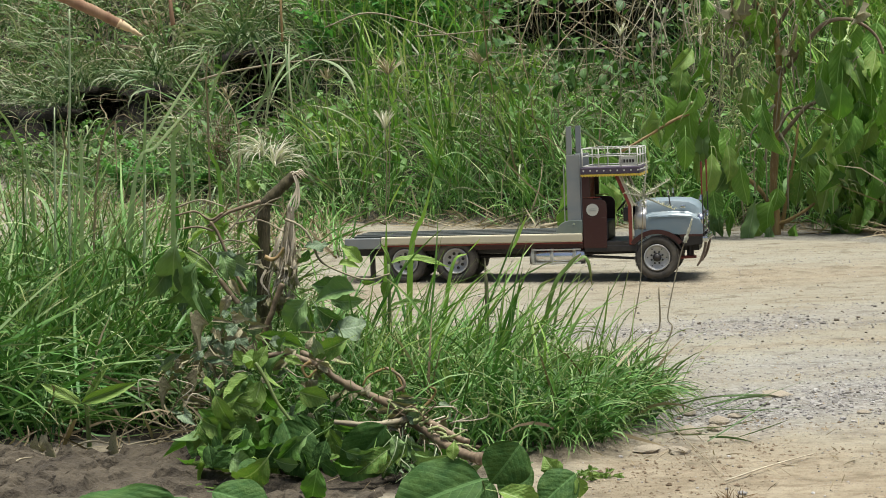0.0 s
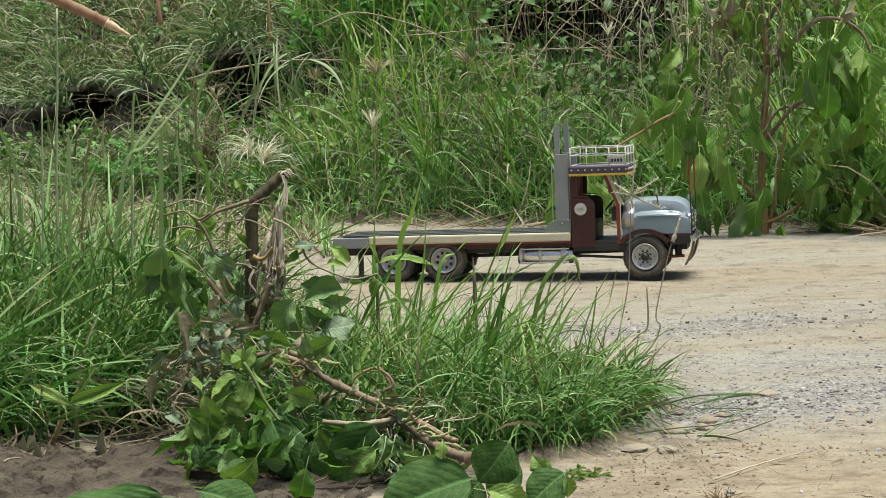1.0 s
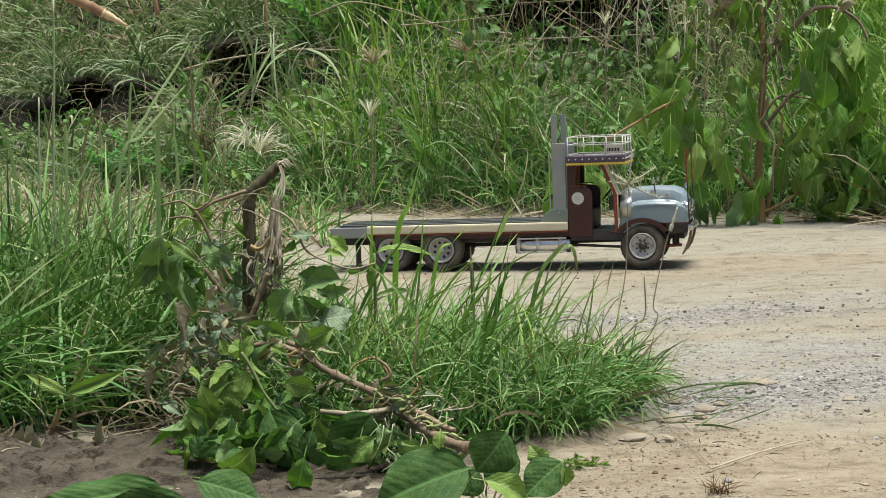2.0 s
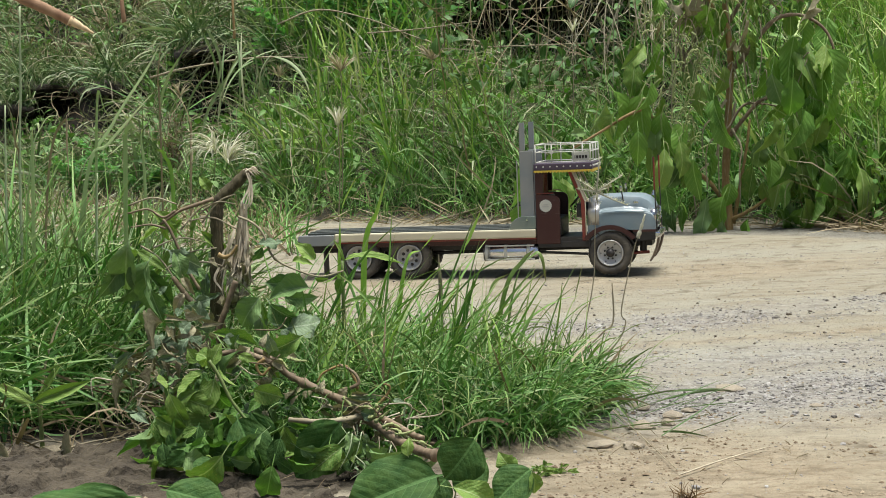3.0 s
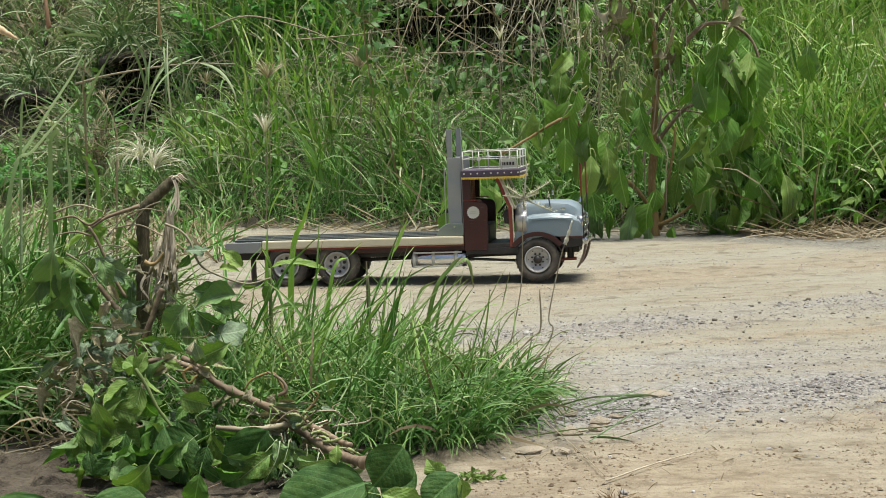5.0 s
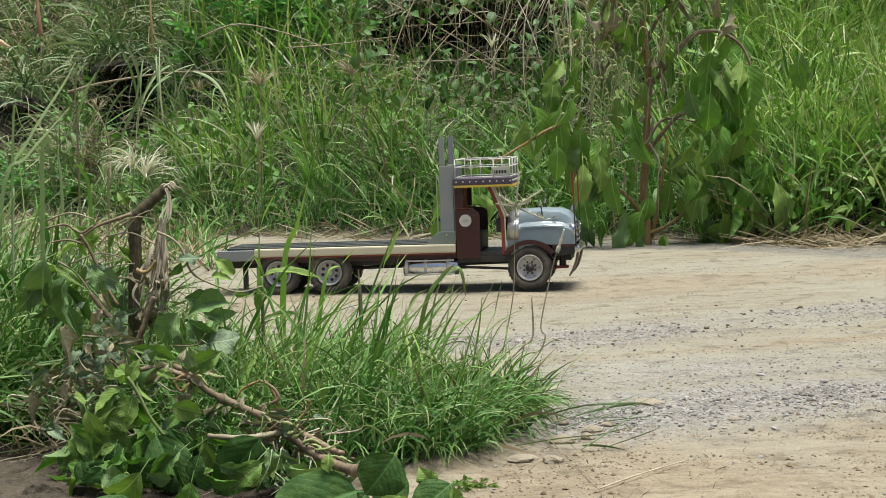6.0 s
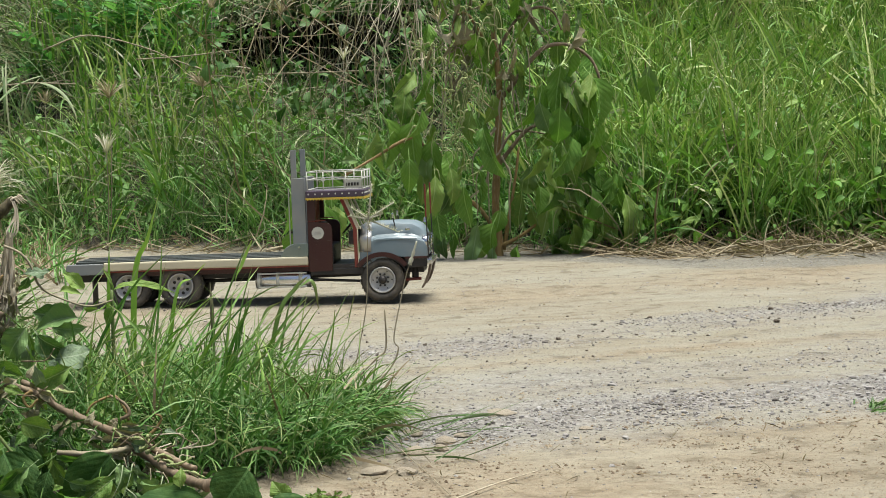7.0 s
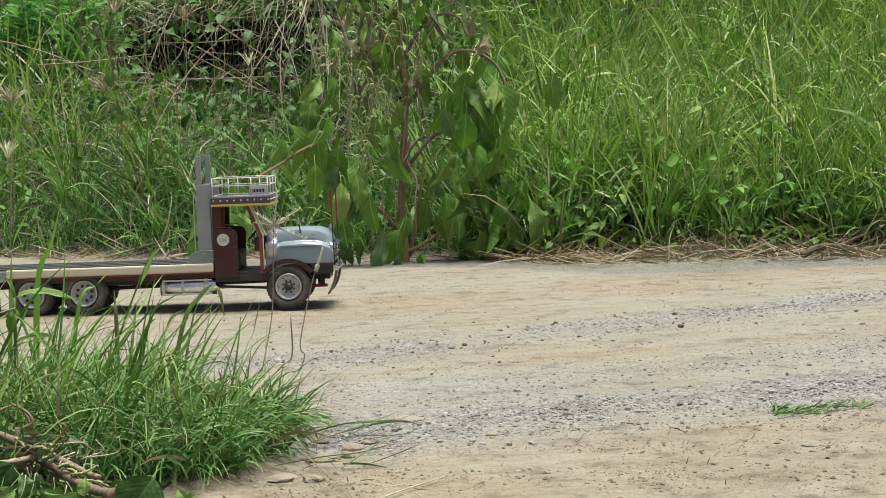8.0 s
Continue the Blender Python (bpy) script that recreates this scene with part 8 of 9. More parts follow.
def loft_bm(sections):
    """Skin over closed sections that have equally many points, capped at both ends."""
    bm = bmesh.new()
    rings = [[bm.verts.new(p) for p in s] for s in sections]
    k = len(rings[0])
    for a, b in zip(rings, rings[1:]):
        for i in range(k):
            bm.faces.new((a[i], a[(i + 1) % k], b[(i + 1) % k], b[i]))
    bm.faces.new(rings[0])
    bm.faces.new(rings[-1][::-1])
    return bm


def arc(cx, cz, r, a0, a1, k):
    return [(cx + r * math.cos(radians(a0 + (a1 - a0) * i / k)), cz + r * math.sin(radians(a0 + (a1 - a0) * i / k))) for i in range(k + 1)]


truck = thing("model_truck", "handmade grey-blue and maroon flatbed model truck on the sandy track", "model truck", m=TRUCK)
HW = 0.098   # half the truck's width
R = 0.056


def wheel(px, side, dual=False):
    """One wheel on its hub; side -1 is the near side."""
    wide = 0.036 if dual else 0.032
    w = child("wheel", mesh_from("wheel_hub", *hub_arrays(wide), paint_black), truck, "black-tyred wheel with a pale rim",
              pose(px, side * (HW - wide / 2), R, 0, -11 * px * 40, 0 if side < 0 else 180))
    h = wide / 2
    prof = [(-h * 0.62, R * 0.62), (-h * 0.95, R * 0.70), (-h, R * 0.84), (-h * 0.88, R * 0.95), (-h * 0.6, R * 0.995), (0, R), (h * 0.6, R * 0.995),
            (h * 0.88, R * 0.95), (h, R * 0.84), (h * 0.95, R * 0.70), (h * 0.62, R * 0.62)]
    part("tyre", lathe_bm(prof, 40), rubber, w, "dusty black rubber tyre", True)
    # tread blocks
    bm = bmesh.new()
    for i in range(36):
        a = 2 * math.pi * i / 36
        for yy in (-h * 0.5, h * 0.5):
            mm = Matrix.Rotation(-a, 4, "Y") @ Matrix.Translation((R * 0.995, yy + (0.003 if i % 2 else -0.003), 0)) @ Matrix.Diagonal((0.0018, h * 0.75, 0.0066, 1))
            bmesh.ops.create_cube(bm, size=1.0, matrix=mm)
    part("tread", bm, rubber, w)
    deep = -h * 0.35 if dual else -h * 0.62
    part("rim", lathe_bm([(-h * 0.55, R * 0.60), (-h * 0.98, R * 0.605), (-h * 1.0, R * 0.56), (-h * 0.80, R * 0.53), (deep, R * 0.47), (deep, R * 0.12)], 32), rim_pale, w, "dusty pale steel rim", True)
    part("hub_cap", lathe_bm([(deep, R * 0.20), (deep - 0.004, R * 0.19), (deep - 0.009, R * 0.12), (deep - 0.010, 0.0004)], 16), dull_steel if dual else paint_black, w, "", True)
    for i in range(8):
        a = 2 * math.pi * (i + 0.5) / 8
        q = Vector((math.cos(a) * R * (0.34 if dual else 0.27), deep - 0.0005, math.sin(a) * R * (0.34 if dual else 0.27)))
        if dual:
            part("rim_hole", cyl_bm(q, q + Vector((0, -0.002, 0)), R * 0.075, seg=10), paint_black, w)
        else:
            part("rim_bolt", cyl_bm(q * 1.0 + Vector((0, 0, 0)), q + Vector((0, -0.004, 0)), R * 0.05, seg=6), paint_black, w)
    for i in range(6):
        if not dual:
            a = 2 * math.pi * i / 6
            q = Vector((math.cos(a) * R * 0.435, deep - 0.0008, math.sin(a) * R * 0.435))
            part("rim_hole", cyl_bm(q, q + Vector((0, -0.0015, 0)), R * 0.03, seg=8), paint_black, w)
    return w


def hub_arrays(wide):
    seg = 20
    a = np.arange(seg) * 2 * np.pi / seg
    r = R * 0.52
    v = np.concatenate([np.stack([r * np.cos(a), np.full(seg, yy), r * np.sin(a)], -1) for yy in (-wide * 0.12, wide * 0.45)])
    i = np.arange(seg)
    return v, np.stack([i, (i + 1) % seg, seg + (i + 1) % seg, seg + i], -1)


for side in (-1, 1):
    wheel(0.0, side)
    wheel(-0.527, side, True)
    wheel(-0.663, side, True)

# chassis, axles, drive shaft
for side in (-1, 1):
    part("frame_rail", box_bm(-0.80, 0.07, side * 0.048 - 0.007, side * 0.048 + 0.007, 0.070, 0.092), paint_black, truck)
for px in (0.0, -0.527, -0.663):
    part("axle", cyl_bm((px, -HW + 0.03, R), (px, HW - 0.03, R), 0.007), paint_black, truck)
part("drive_shaft", cyl_bm((-0.48, 0, R + 0.004), (-0.05, 0, R + 0.010), 0.005), paint_black, truck)
part("steering_rod", cyl_bm((-0.20, -0.070, 0.062), (-0.012, -0.066, 0.050), 0.0035), paint_black, truck)
part("rod_sleeve", cyl_bm((-0.060, -0.0685, 0.0531), (-0.035, -0.067, 0.0515), 0.0060), dull_steel, truck)
part("spring", box_bm(-0.055, 0.055, -0.080, -0.068, 0.066, 0.073), paint_black, truck)
part("front_shock", cyl_bm((0.082, -0.05, 0.050), (0.082, -0.05, 0.085), 0.009), paint_black, truck)
part("front_link", cyl_bm((0.045, -0.058, 0.052), (0.098, -0.058, 0.054), 0.004), paint_red, truck, "red steering link")
for side in (-1, 1):
    part("mud_flap", box_bm(-0.758, -0.754, side * 0.075 - 0.022, side * 0.075 + 0.022, 0.012, 0.085, 0.0005), paint_black, truck)

# flat bed
for i in range(7):
    y0 = -0.094 + i * 0.0269
    part("bed_board", box_bm(-0.80, -0.192, y0, y0 + 0.0245, 0.110, 0.1255 + (0.002 if i % 2 else 0)), bed_dark, truck)
part("bed_skirt", box_bm(-0.735, -0.19, -0.090, 0.090, 0.084, 0.1095), paint_maroon, truck, "dark maroon skirt under the bed")
for side in (-1, 1):
    part("side_rail", box_bm(-0.725, -0.190, side * 0.100 - 0.006, side * 0.100 + 0.006, 0.1005, 0.1225, 0.004), paint_cream, truck, "worn cream side rail")
    part("rail_stripe", box_bm(-0.725, -0.190, side * 0.0985 - 0.005, side * 0.0985 + 0.005, 0.0965, 0.1002, 0.0005), paint_red, truck, "thin red stripe")
    part("tail_plate", box_bm(-0.822, -0.727, side * 0.099 - 0.005, side * 0.099 + 0.005, 0.092, 0.120, 0.002), paint_grey, truck, "scuffed grey tail plate")
part("tail_bar", box_bm(-0.826, -0.808, -0.098, 0.098, 0.092, 0.116, 0.003), paint_grey, truck)
for side in (-1, 1):
    out = [(-0.190, 0.123)] + [(-0.190, 0.156)] + [(-0.222, 0.156)] + arc(-0.222, 0.118, 0.038, 90, 175, 6)[1:] + [(-0.268, 0.123)]
    part("gusset", slab_bm(out, side * 0.094 - 0.003, side * 0.094 + 0.003), bed_green, truck, "grey-green curved gusset plate")
    part("gusset_rivet", cyl_bm((-0.212, side * 0.0975, 0.147), (-0.212, side * 0.0995, 0.147), 0.003, seg=8), chrome, truck)

# tall grey headboard of two posts behind the cab
for side in (-1, 1):
    part("headboard_post", box_bm(-0.228, -0.193, side * 0.088 - 0.006, side * 0.088 + 0.006, 0.120, 0.325, 0.0015), paint_grey, truck, "grey wooden post")
    part("post_tip", box_bm(-0.227, -0.213, side * 0.088 - 0.004, side * 0.088 + 0.004, 0.326, 0.398, 0.001), paint_grey, truck)
    part("post_wire", cyl_bm((-0.236, side * 0.086, 0.125), (-0.236, side * 0.086, 0.30), 0.0016, seg=8), dull_steel, truck)

# cab
part("cab_floor", box_bm(-0.186, -0.048, -0.092, 0.092, 0.073, 0.100), paint_black, truck)
part("cab_back", box_bm(-0.189, -0.180, -0.088, 0.088, 0.1005, 0.268), paint_maroon, truck)
for i in range(6):
    part("back_slat", box_bm(-0.1795, -0.176, -0.072 + i * 0.0245, -0.063 + i * 0.0245, 0.205, 0.265, 0.0008), paint_red, truck)
for side in (-1, 1):
    yo = side * 0.091
    door = [(-0.189, 0.083), (-0.128, 0.083), (-0.126, 0.190)] + arc(-0.142, 0.192, 0.016, 0, 90, 5) + [(-0.186, 0.212), (-0.189, 0.212)]
    dr = part("door", slab_bm(door, yo - 0.003, yo + 0.003), paint_maroon, truck, "maroon half door with a pale badge")
    badge = []
    for i in range(36):
        r = 0.0165 if i % 2 else 0.0150
        badge.append((-0.163 + r * math.cos(i * math.pi / 18), 0.182 + r * math.sin(i * math.pi / 18)))
    part("door_badge", slab_bm(badge, yo + side * 0.0032, yo + side * 0.0048, 0), paint_white, dr, "round scalloped pale badge")
    for k, zz in enumerate((0.179, 0.1835)):
        part("badge_line", box_bm(-0.172 + 0.002 * k, -0.154 - 0.002 * k, min(yo + side * 0.0049, yo + side * 0.0054), max(yo + side * 0.0049, yo + side * 0.0054), zz, zz + 0.0022, 0), dull_steel, dr)
    part("door_trim", slab_bm([(-0.186, 0.2125), (-0.143, 0.2125), (-0.143, 0.2145), (-0.186, 0.2155)], yo - 0.0034, yo + 0.0034, 0), paint_red, dr)
    part("rear_pillar", box_bm(-0.189, -0.168, yo - 0.004, yo + 0.004, 0.214, 0.270, 0.001), paint_maroon, truck)
    part("front_post", slab_bm([(-0.0705, 0.090), (-0.062, 0.090), (-0.062, 0.190), (-0.096, 0.272), (-0.106, 0.272), (-0.0705, 0.192)], yo - 0.0035, yo + 0.0035), paint_red, truck, "red painted door post")
    part("post_edge", slab_bm([(-0.0615, 0.090), (-0.0595, 0.090), (-0.0595, 0.192), (-0.0930, 0.272), (-0.0955, 0.272), (-0.0615, 0.190)], yo - 0.0030, yo + 0.0045, 0.0005), paint_cream, truck)
    part("sill", box_bm(-0.126, -0.050, yo - 0.004, yo + 0.004, 0.073, 0.089), paint_black, truck)
part("seat", box_bm(-0.172, -0.125, -0.075, 0.075, 0.1005, 0.150, 0.006), paint_black, truck)
part("seat_back", box_bm(-0.176, -0.158, -0.075, 0.075, 0.152, 0.205, 0.005), paint_black, truck)
part("dashboard", box_bm(-0.085, -0.064, -0.085, 0.085, 0.150, 0.185, 0.004), paint_black, truck)
bm = bmesh.new()
for i in range(20):
    a0, a1 = 2 * math.pi * i / 20, 2 * math.pi * (i + 1) / 20
    seg_bm = cyl_bm((-0.102 + 0.012 * math.cos(a0), 0.04 + 0.02 * math.sin(a0), 0.185 + 0.014 * math.cos(a0)),
                    (-0.102 + 0.012 * math.cos(a1), 0.04 + 0.02 * math.sin(a1), 0.185 + 0.014 * math.cos(a1)), 0.0018, seg=6)
    tmp = bpy.data.meshes.new("tmp")
    seg_bm.to_mesh(tmp)
    seg_bm.free()
    bm.from_mesh(tmp)
    bpy.data.meshes.remove(tmp)
part("steering_wheel", bm, paint_black, truck)
part("windscreen", slab_bm([(-0.060, 0.194), (-0.0575, 0.194), (-0.0895, 0.270), (-0.092, 0.270)], -0.080, 0.080, 0), glass, truck, "clear raked windscreen")
for side in (-1, 1):
    part("screen_frame", slab_bm([(-0.060, 0.192), (-0.054, 0.192), (-0.087, 0.272), (-0.093, 0.272)], side * 0.083 - 0.003, side * 0.083 + 0.003, 0.0006), paint_cream, truck)
part("screen_bar", box_bm(-0.062, -0.054, -0.080, 0.080, 0.188, 0.1935, 0.001), paint_cream, truck)
part("screen_divider", slab_bm([(-0.0575, 0.194), (-0.0545, 0.194), (-0.0865, 0.270), (-0.0895, 0.270)], -0.002, 0.002, 0), paint_cream, truck)

# roof board, fringe and luggage rack
part("roof_board", box_bm(-0.190, -0.038, -0.106, 0.106, 0.2735, 0.2905, 0.002), paint_purple, truck, "dark purple roof board with pale studs")
for k in range(9):
    for side in (-1, 1):
        part("roof_stud", cyl_bm((-0.182 + k * 0.0175, side * 0.106, 0.2825), (-0.182 + k * 0.0175, side * 0.1075, 0.2825), 0.0022, seg=8), paint_white, truck)
for k in range(10):
    part("roof_stud", cyl_bm((-0.038, -0.092 + k * 0.0204, 0.2825), (-0.0365, -0.092 + k * 0.0204, 0.2825), 0.0022, seg=8), paint_white, truck)


def fringe_bm(p0, p1, count):
    bm = bmesh.new()
    p0, p1 = Vector(p0), Vector(p1)
    for i in range(count):
        a, b = p0.lerp(p1, i / count), p0.lerp(p1, (i + 0.9) / count)
        drop = 0.0055 if i % 2 else 0.0042
        v = [bm.verts.new(q) for q in (a, b, b + Vector((0, 0, -drop)), (a + b) / 2 + Vector((0, 0, -drop - 0.0015)), a + Vector((0, 0, -drop)))]
        bm.faces.new(v)
    ext = bmesh.ops.extrude_face_region(bm, geom=bm.faces[:])
    inward = Vector((-(p1 - p0).y, (p1 - p0).x, 0)).normalized() * 0.0012
    bmesh.ops.translate(bm, verts=[g for g in ext["geom"] if isinstance(g, bmesh.types.BMVert)], vec=inward)
    return bm


part("fringe", fringe_bm((-0.190, -0.106, 0.2733), (-0.038, -0.106, 0.2733), 40), paint_yellow, truck, "yellow fringe")
part("fringe", fringe_bm((-0.038, -0.106, 0.2733), (-0.038, 0.106, 0.2733), 56), paint_yellow, truck, "yellow fringe")
part("fringe", fringe_bm((-0.038, 0.106, 0.2733), (-0.190, 0.106, 0.2733), 40), paint_yellow, truck, "yellow fringe")

RX0, RX1, RY, RZ0, RZ1 = -0.185, -0.043, 0.100, 0.2925, 0.3390
for z in (RZ0 + 0.001, RZ0 + 0.027, RZ1):
    for side in (-1, 1):
        part("rack_rail", cyl_bm((RX0, side * RY, z), (RX1, side * RY, z), 0.0012, seg=8), paint_white, truck, "white enamelled rack rail", True)
    for px in (RX0, RX1):
        part("rack_rail", cyl_bm((px, -RY, z), (px, RY, z), 0.0014, seg=8), paint_white, truck, "white enamelled rack rail", True)
for px in (RX0, RX0 + 0.042, RX0 + 0.100, RX1):
    for side in (-1, 1):
        part("rack_post", cyl_bm((px, side * RY, RZ0 - 0.002), (px, side * RY, RZ1), 0.0015, seg=8), paint_white, truck, "", True)
        if px in (RX0 + 0.042,):
            part("rack_rosette", cyl_bm((px, side * (RY + 0.001), RZ0 + 0.027), (px, side * (RY + 0.003), RZ0 + 0.027), 0.0055, seg=10), paint_white, truck)
for py in (-0.035, 0.035):
    part("rack_post", cyl_bm((RX1, py, RZ0 - 0.002), (RX1, py, RZ1), 0.0018, seg=8), paint_white, truck, "", True)
board = part("rack_sign", box_bm(RX1 - 0.048, RX1 - 0.003, -RY + 0.0035, -RY + 0.0060, RZ0 + 0.003, RZ0 + 0.025, 0.0008), paint_white, truck, "small white sign board with dark bars")
for k in range(5):
    part("sign_bar", box_bm(RX1 - 0.044 + k * 0.0075, RX1 - 0.039 + k * 0.0075, -RY + 0.0026, -RY + 0.0034, RZ0 + 0.009, RZ0 + 0.017, 0), paint_black, board)

# bonnet and front wings: rounded nose lofted along the length
def nose_section(px, half, top, low, crown):
    h = top - low
    pts = [(px, -half, low), (px, -half, low + h * 0.44), (px, -half * 0.985, low + h * 0.54), (px, -half * 0.94, low + h * 0.595), (px, -half * 0.80, low + h * 0.615),
           (px, -half * 0.765, low + h * 0.65), (px, -half * 0.745, top - crown * 1.9), (px, -half * 0.69, top - crown * 0.75), (px, -half * 0.56, top - crown * 0.15), (px, -half * 0.2, top), (px, 0, top + crown * 0.15)]
    return pts + [(a, -b, c) for a, b, c in pts[-2::-1]]


nose = [nose_section(-0.057, 0.088, 0.194, 0.090, 0.006), nose_section(-0.046, 0.093, 0.200, 0.090, 0.006), nose_section(-0.010, 0.097, 0.204, 0.112, 0.007), nose_section(0.04, 0.0975, 0.205, 0.116, 0.008),
        nose_section(0.080, 0.097, 0.203, 0.112, 0.010), nose_section(0.098, 0.095, 0.196, 0.108, 0.013), nose_section(0.110, 0.090, 0.184, 0.110, 0.014), nose_section(0.117, 0.082, 0.166, 0.114, 0.012)]
bonnet = part("bonnet", loft_bm(nose), paint_blue, truck, "grey-blue rounded bonnet with front wings", True)
bonnet.data.set_sharp_from_angle(angle=radians(27))
part("cowl_band", loft_bm([[(a, b * 1.012, c + 0.0012) for a, b, c in nose_section(px, w, tp, 0.128, 0.006)] for px, w, tp in ((-0.056, 0.0885, 0.1945), (-0.040, 0.0938, 0.2008), (-0.026, 0.0955, 0.2025))]), dull_steel, bonnet, "silvery cowl band", True)
for side in (-1, 1):
    yo = side * 0.0985
    lip = arc(0.0, R - 0.012, 0.084, 38, 142, 16)
    lip2 = arc(0.0, R - 0.012, 0.0725, 142, 38, 16)
    part("wheel_arch", slab_bm(lip + lip2, min(yo - side * 0.010, yo + side * 0.001), max(yo - side * 0.010, yo + side * 0.001), 0), paint_maroon, truck, "dark maroon wheel-arch lip")
    part("arch_liner", slab_bm(arc(0.0, R - 0.012, 0.0720, 25, 155, 14) + arc(0.0, R - 0.012, 0.0690, 155, 25, 14), side * 0.07 - 0.025, side * 0.07 + 0.025, 0), paint_black, truck)
    part("lower_valance", slab_bm([(0.066, 0.084), (0.116, 0.088), (0.119, 0.1065), (0.112, 0.113), (0.058, 0.113)], side * 0.088 - 0.006, side * 0.088 + 0.006), paint_black, truck)
    part("valance_edge", box_bm(0.060, 0.118, side * 0.0962 - 0.0012, side * 0.0962 + 0.0012, 0.1085, 0.1145, 0.0005), paint_maroon, truck)
    part("wing_crease", box_bm(-0.020, 0.094, side * 0.0976 - 0.0010, side * 0.0976 + 0.0010, 0.1590, 0.1612, 0.0005), paint_blue, bonnet)
    lamp = part("headlight", cyl_bm((0.104, side * 0.068, 0.150), (0.121, side * 0.068, 0.149), 0.0175, 0.0165, 24), chrome, truck, "round chrome-ringed headlight", True)
    part("lens", cyl_bm((0.1212, side * 0.068, 0.149), (0.1235, side * 0.068, 0.149), 0.0145, 0.0125, 20), glass, lamp, "", True)
    part("wing_mirror", cyl_bm((0.036, side * 0.072, 0.185), (0.031, side * 0.072, 0.216), 0.0016, seg=8), paint_black, truck)
    part("mirror_tip", box_bm(0.027, 0.033, side * 0.072 - 0.004, side * 0.072 + 0.004, 0.214, 0.226, 0.0015), chrome, truck)
    part("bonnet_latch", box_bm(0.062, 0.074, side * 0.078 - 0.003, side * 0.078 + 0.003, 0.181, 0.188, 0.0015), chrome, bonnet)
    rod = part("marker_rod", cyl_bm((0.121, side * 0.092, 0.108), (0.116, side * 0.092, 0.30), 0.0017, seg=8), paint_black, truck, "thin dark marker rod")
    part("rod_ribbon", box_bm(0.1155, 0.1195, side * 0.092 - 0.0022, side * 0.092 + 0.0022, 0.215, 0.298, 0.0006), paint_red, rod, "red ribbon")
    part("bumper_end", box_bm(0.117, 0.131, side * 0.086 - 0.020, side * 0.086 + 0.020, 0.094, 0.108, 0.003), chrome, truck)
    flap = [(0.122, 0.093), (0.117, 0.070), (0.108, 0.048), (0.100, 0.034), (0.104, 0.032), (0.114, 0.046), (0.122, 0.068), (0.127, 0.093)]
    part("front_flap", slab_bm(flap, side * 0.078 - 0.022, side * 0.078 + 0.022, 0.0005), flap_brown, truck, "curved brown mud flap")
part("bumper", box_bm(0.118, 0.130, -0.066, 0.066, 0.0945, 0.1075, 0.003), chrome, truck, "chromed bumper")
part("grille", box_bm(0.113, 0.1195, -0.050, 0.050, 0.118, 0.170, 0.004), paint_black, truck)
for k in range(5):
    part("grille_bar", box_bm(0.119, 0.122, -0.047, 0.047, 0.122 + k * 0.0095, 0.1255 + k * 0.0095, 0.001), chrome, truck)
part("bonnet_ornament", cyl_bm((0.106, 0, 0.197), (0.108, 0, 0.210), 0.005, 0.002, 10), chrome, bonnet)
part("bonnet_seam", box_bm(-0.0235, -0.0215, -0.060, -0.054, 0.178, 0.197, 0.0005), paint_black, bonnet)

part("engine_block", box_bm(-0.045, 0.105, -0.055, 0.055, 0.070, 0.118), paint_black, truck)

# chrome fuel tank with straps under the bed
for side in (-1, 1):
    tank = part("fuel_tank", cyl_bm((-0.330, side * 0.077, 0.063), (-0.187, side * 0.077, 0.063), 0.021, seg=28), chrome, truck, "chromed round fuel tank with white straps", True)
    for px in (-0.322, -0.272, -0.212):
        part("strap", cyl_bm((px - 0.004, side * 0.077, 0.063), (px + 0.004, side * 0.077, 0.063), 0.0222, seg=28), paint_white, tank, "", True)
    for dz in (0.018, -0.017):
        part("tank_bar", box_bm(-0.322, -0.196, side * 0.098 - 0.0022, side * 0.098 + 0.0022, 0.063 + dz - 0.002, 0.063 + dz + 0.002, 0.0008), paint_white, tank)
    part("hanger", box_bm(-0.262, -0.252, side * 0.072 - 0.008, side * 0.072 + 0.008, 0.080, 0.096, 0), paint_black, truck)


# ---- stones, clods and gravel on the track ----
def stone_mesh(name, mat, seed, flat=0.6, rough=0.18, sub=2):
    r = np.random.default_rng(seed)
    bm = bmesh.new()
    bmesh.ops.create_icosphere(bm, subdivisions=sub, radius=0.5)
    off = Vector(r.uniform(-50, 50, 3))
    for v in bm.verts:
        v.co *= 1 + rough * 2.2 * noise.noise(v.co * 2.3 + off) + rough * 0.8 * noise.noise(v.co * 6 + off)
        v.co.z *= flat
    me = bpy.data.meshes.new(name)
    bm.to_mesh(me)
    bm.free()
    me.materials.append(mat)
    return me


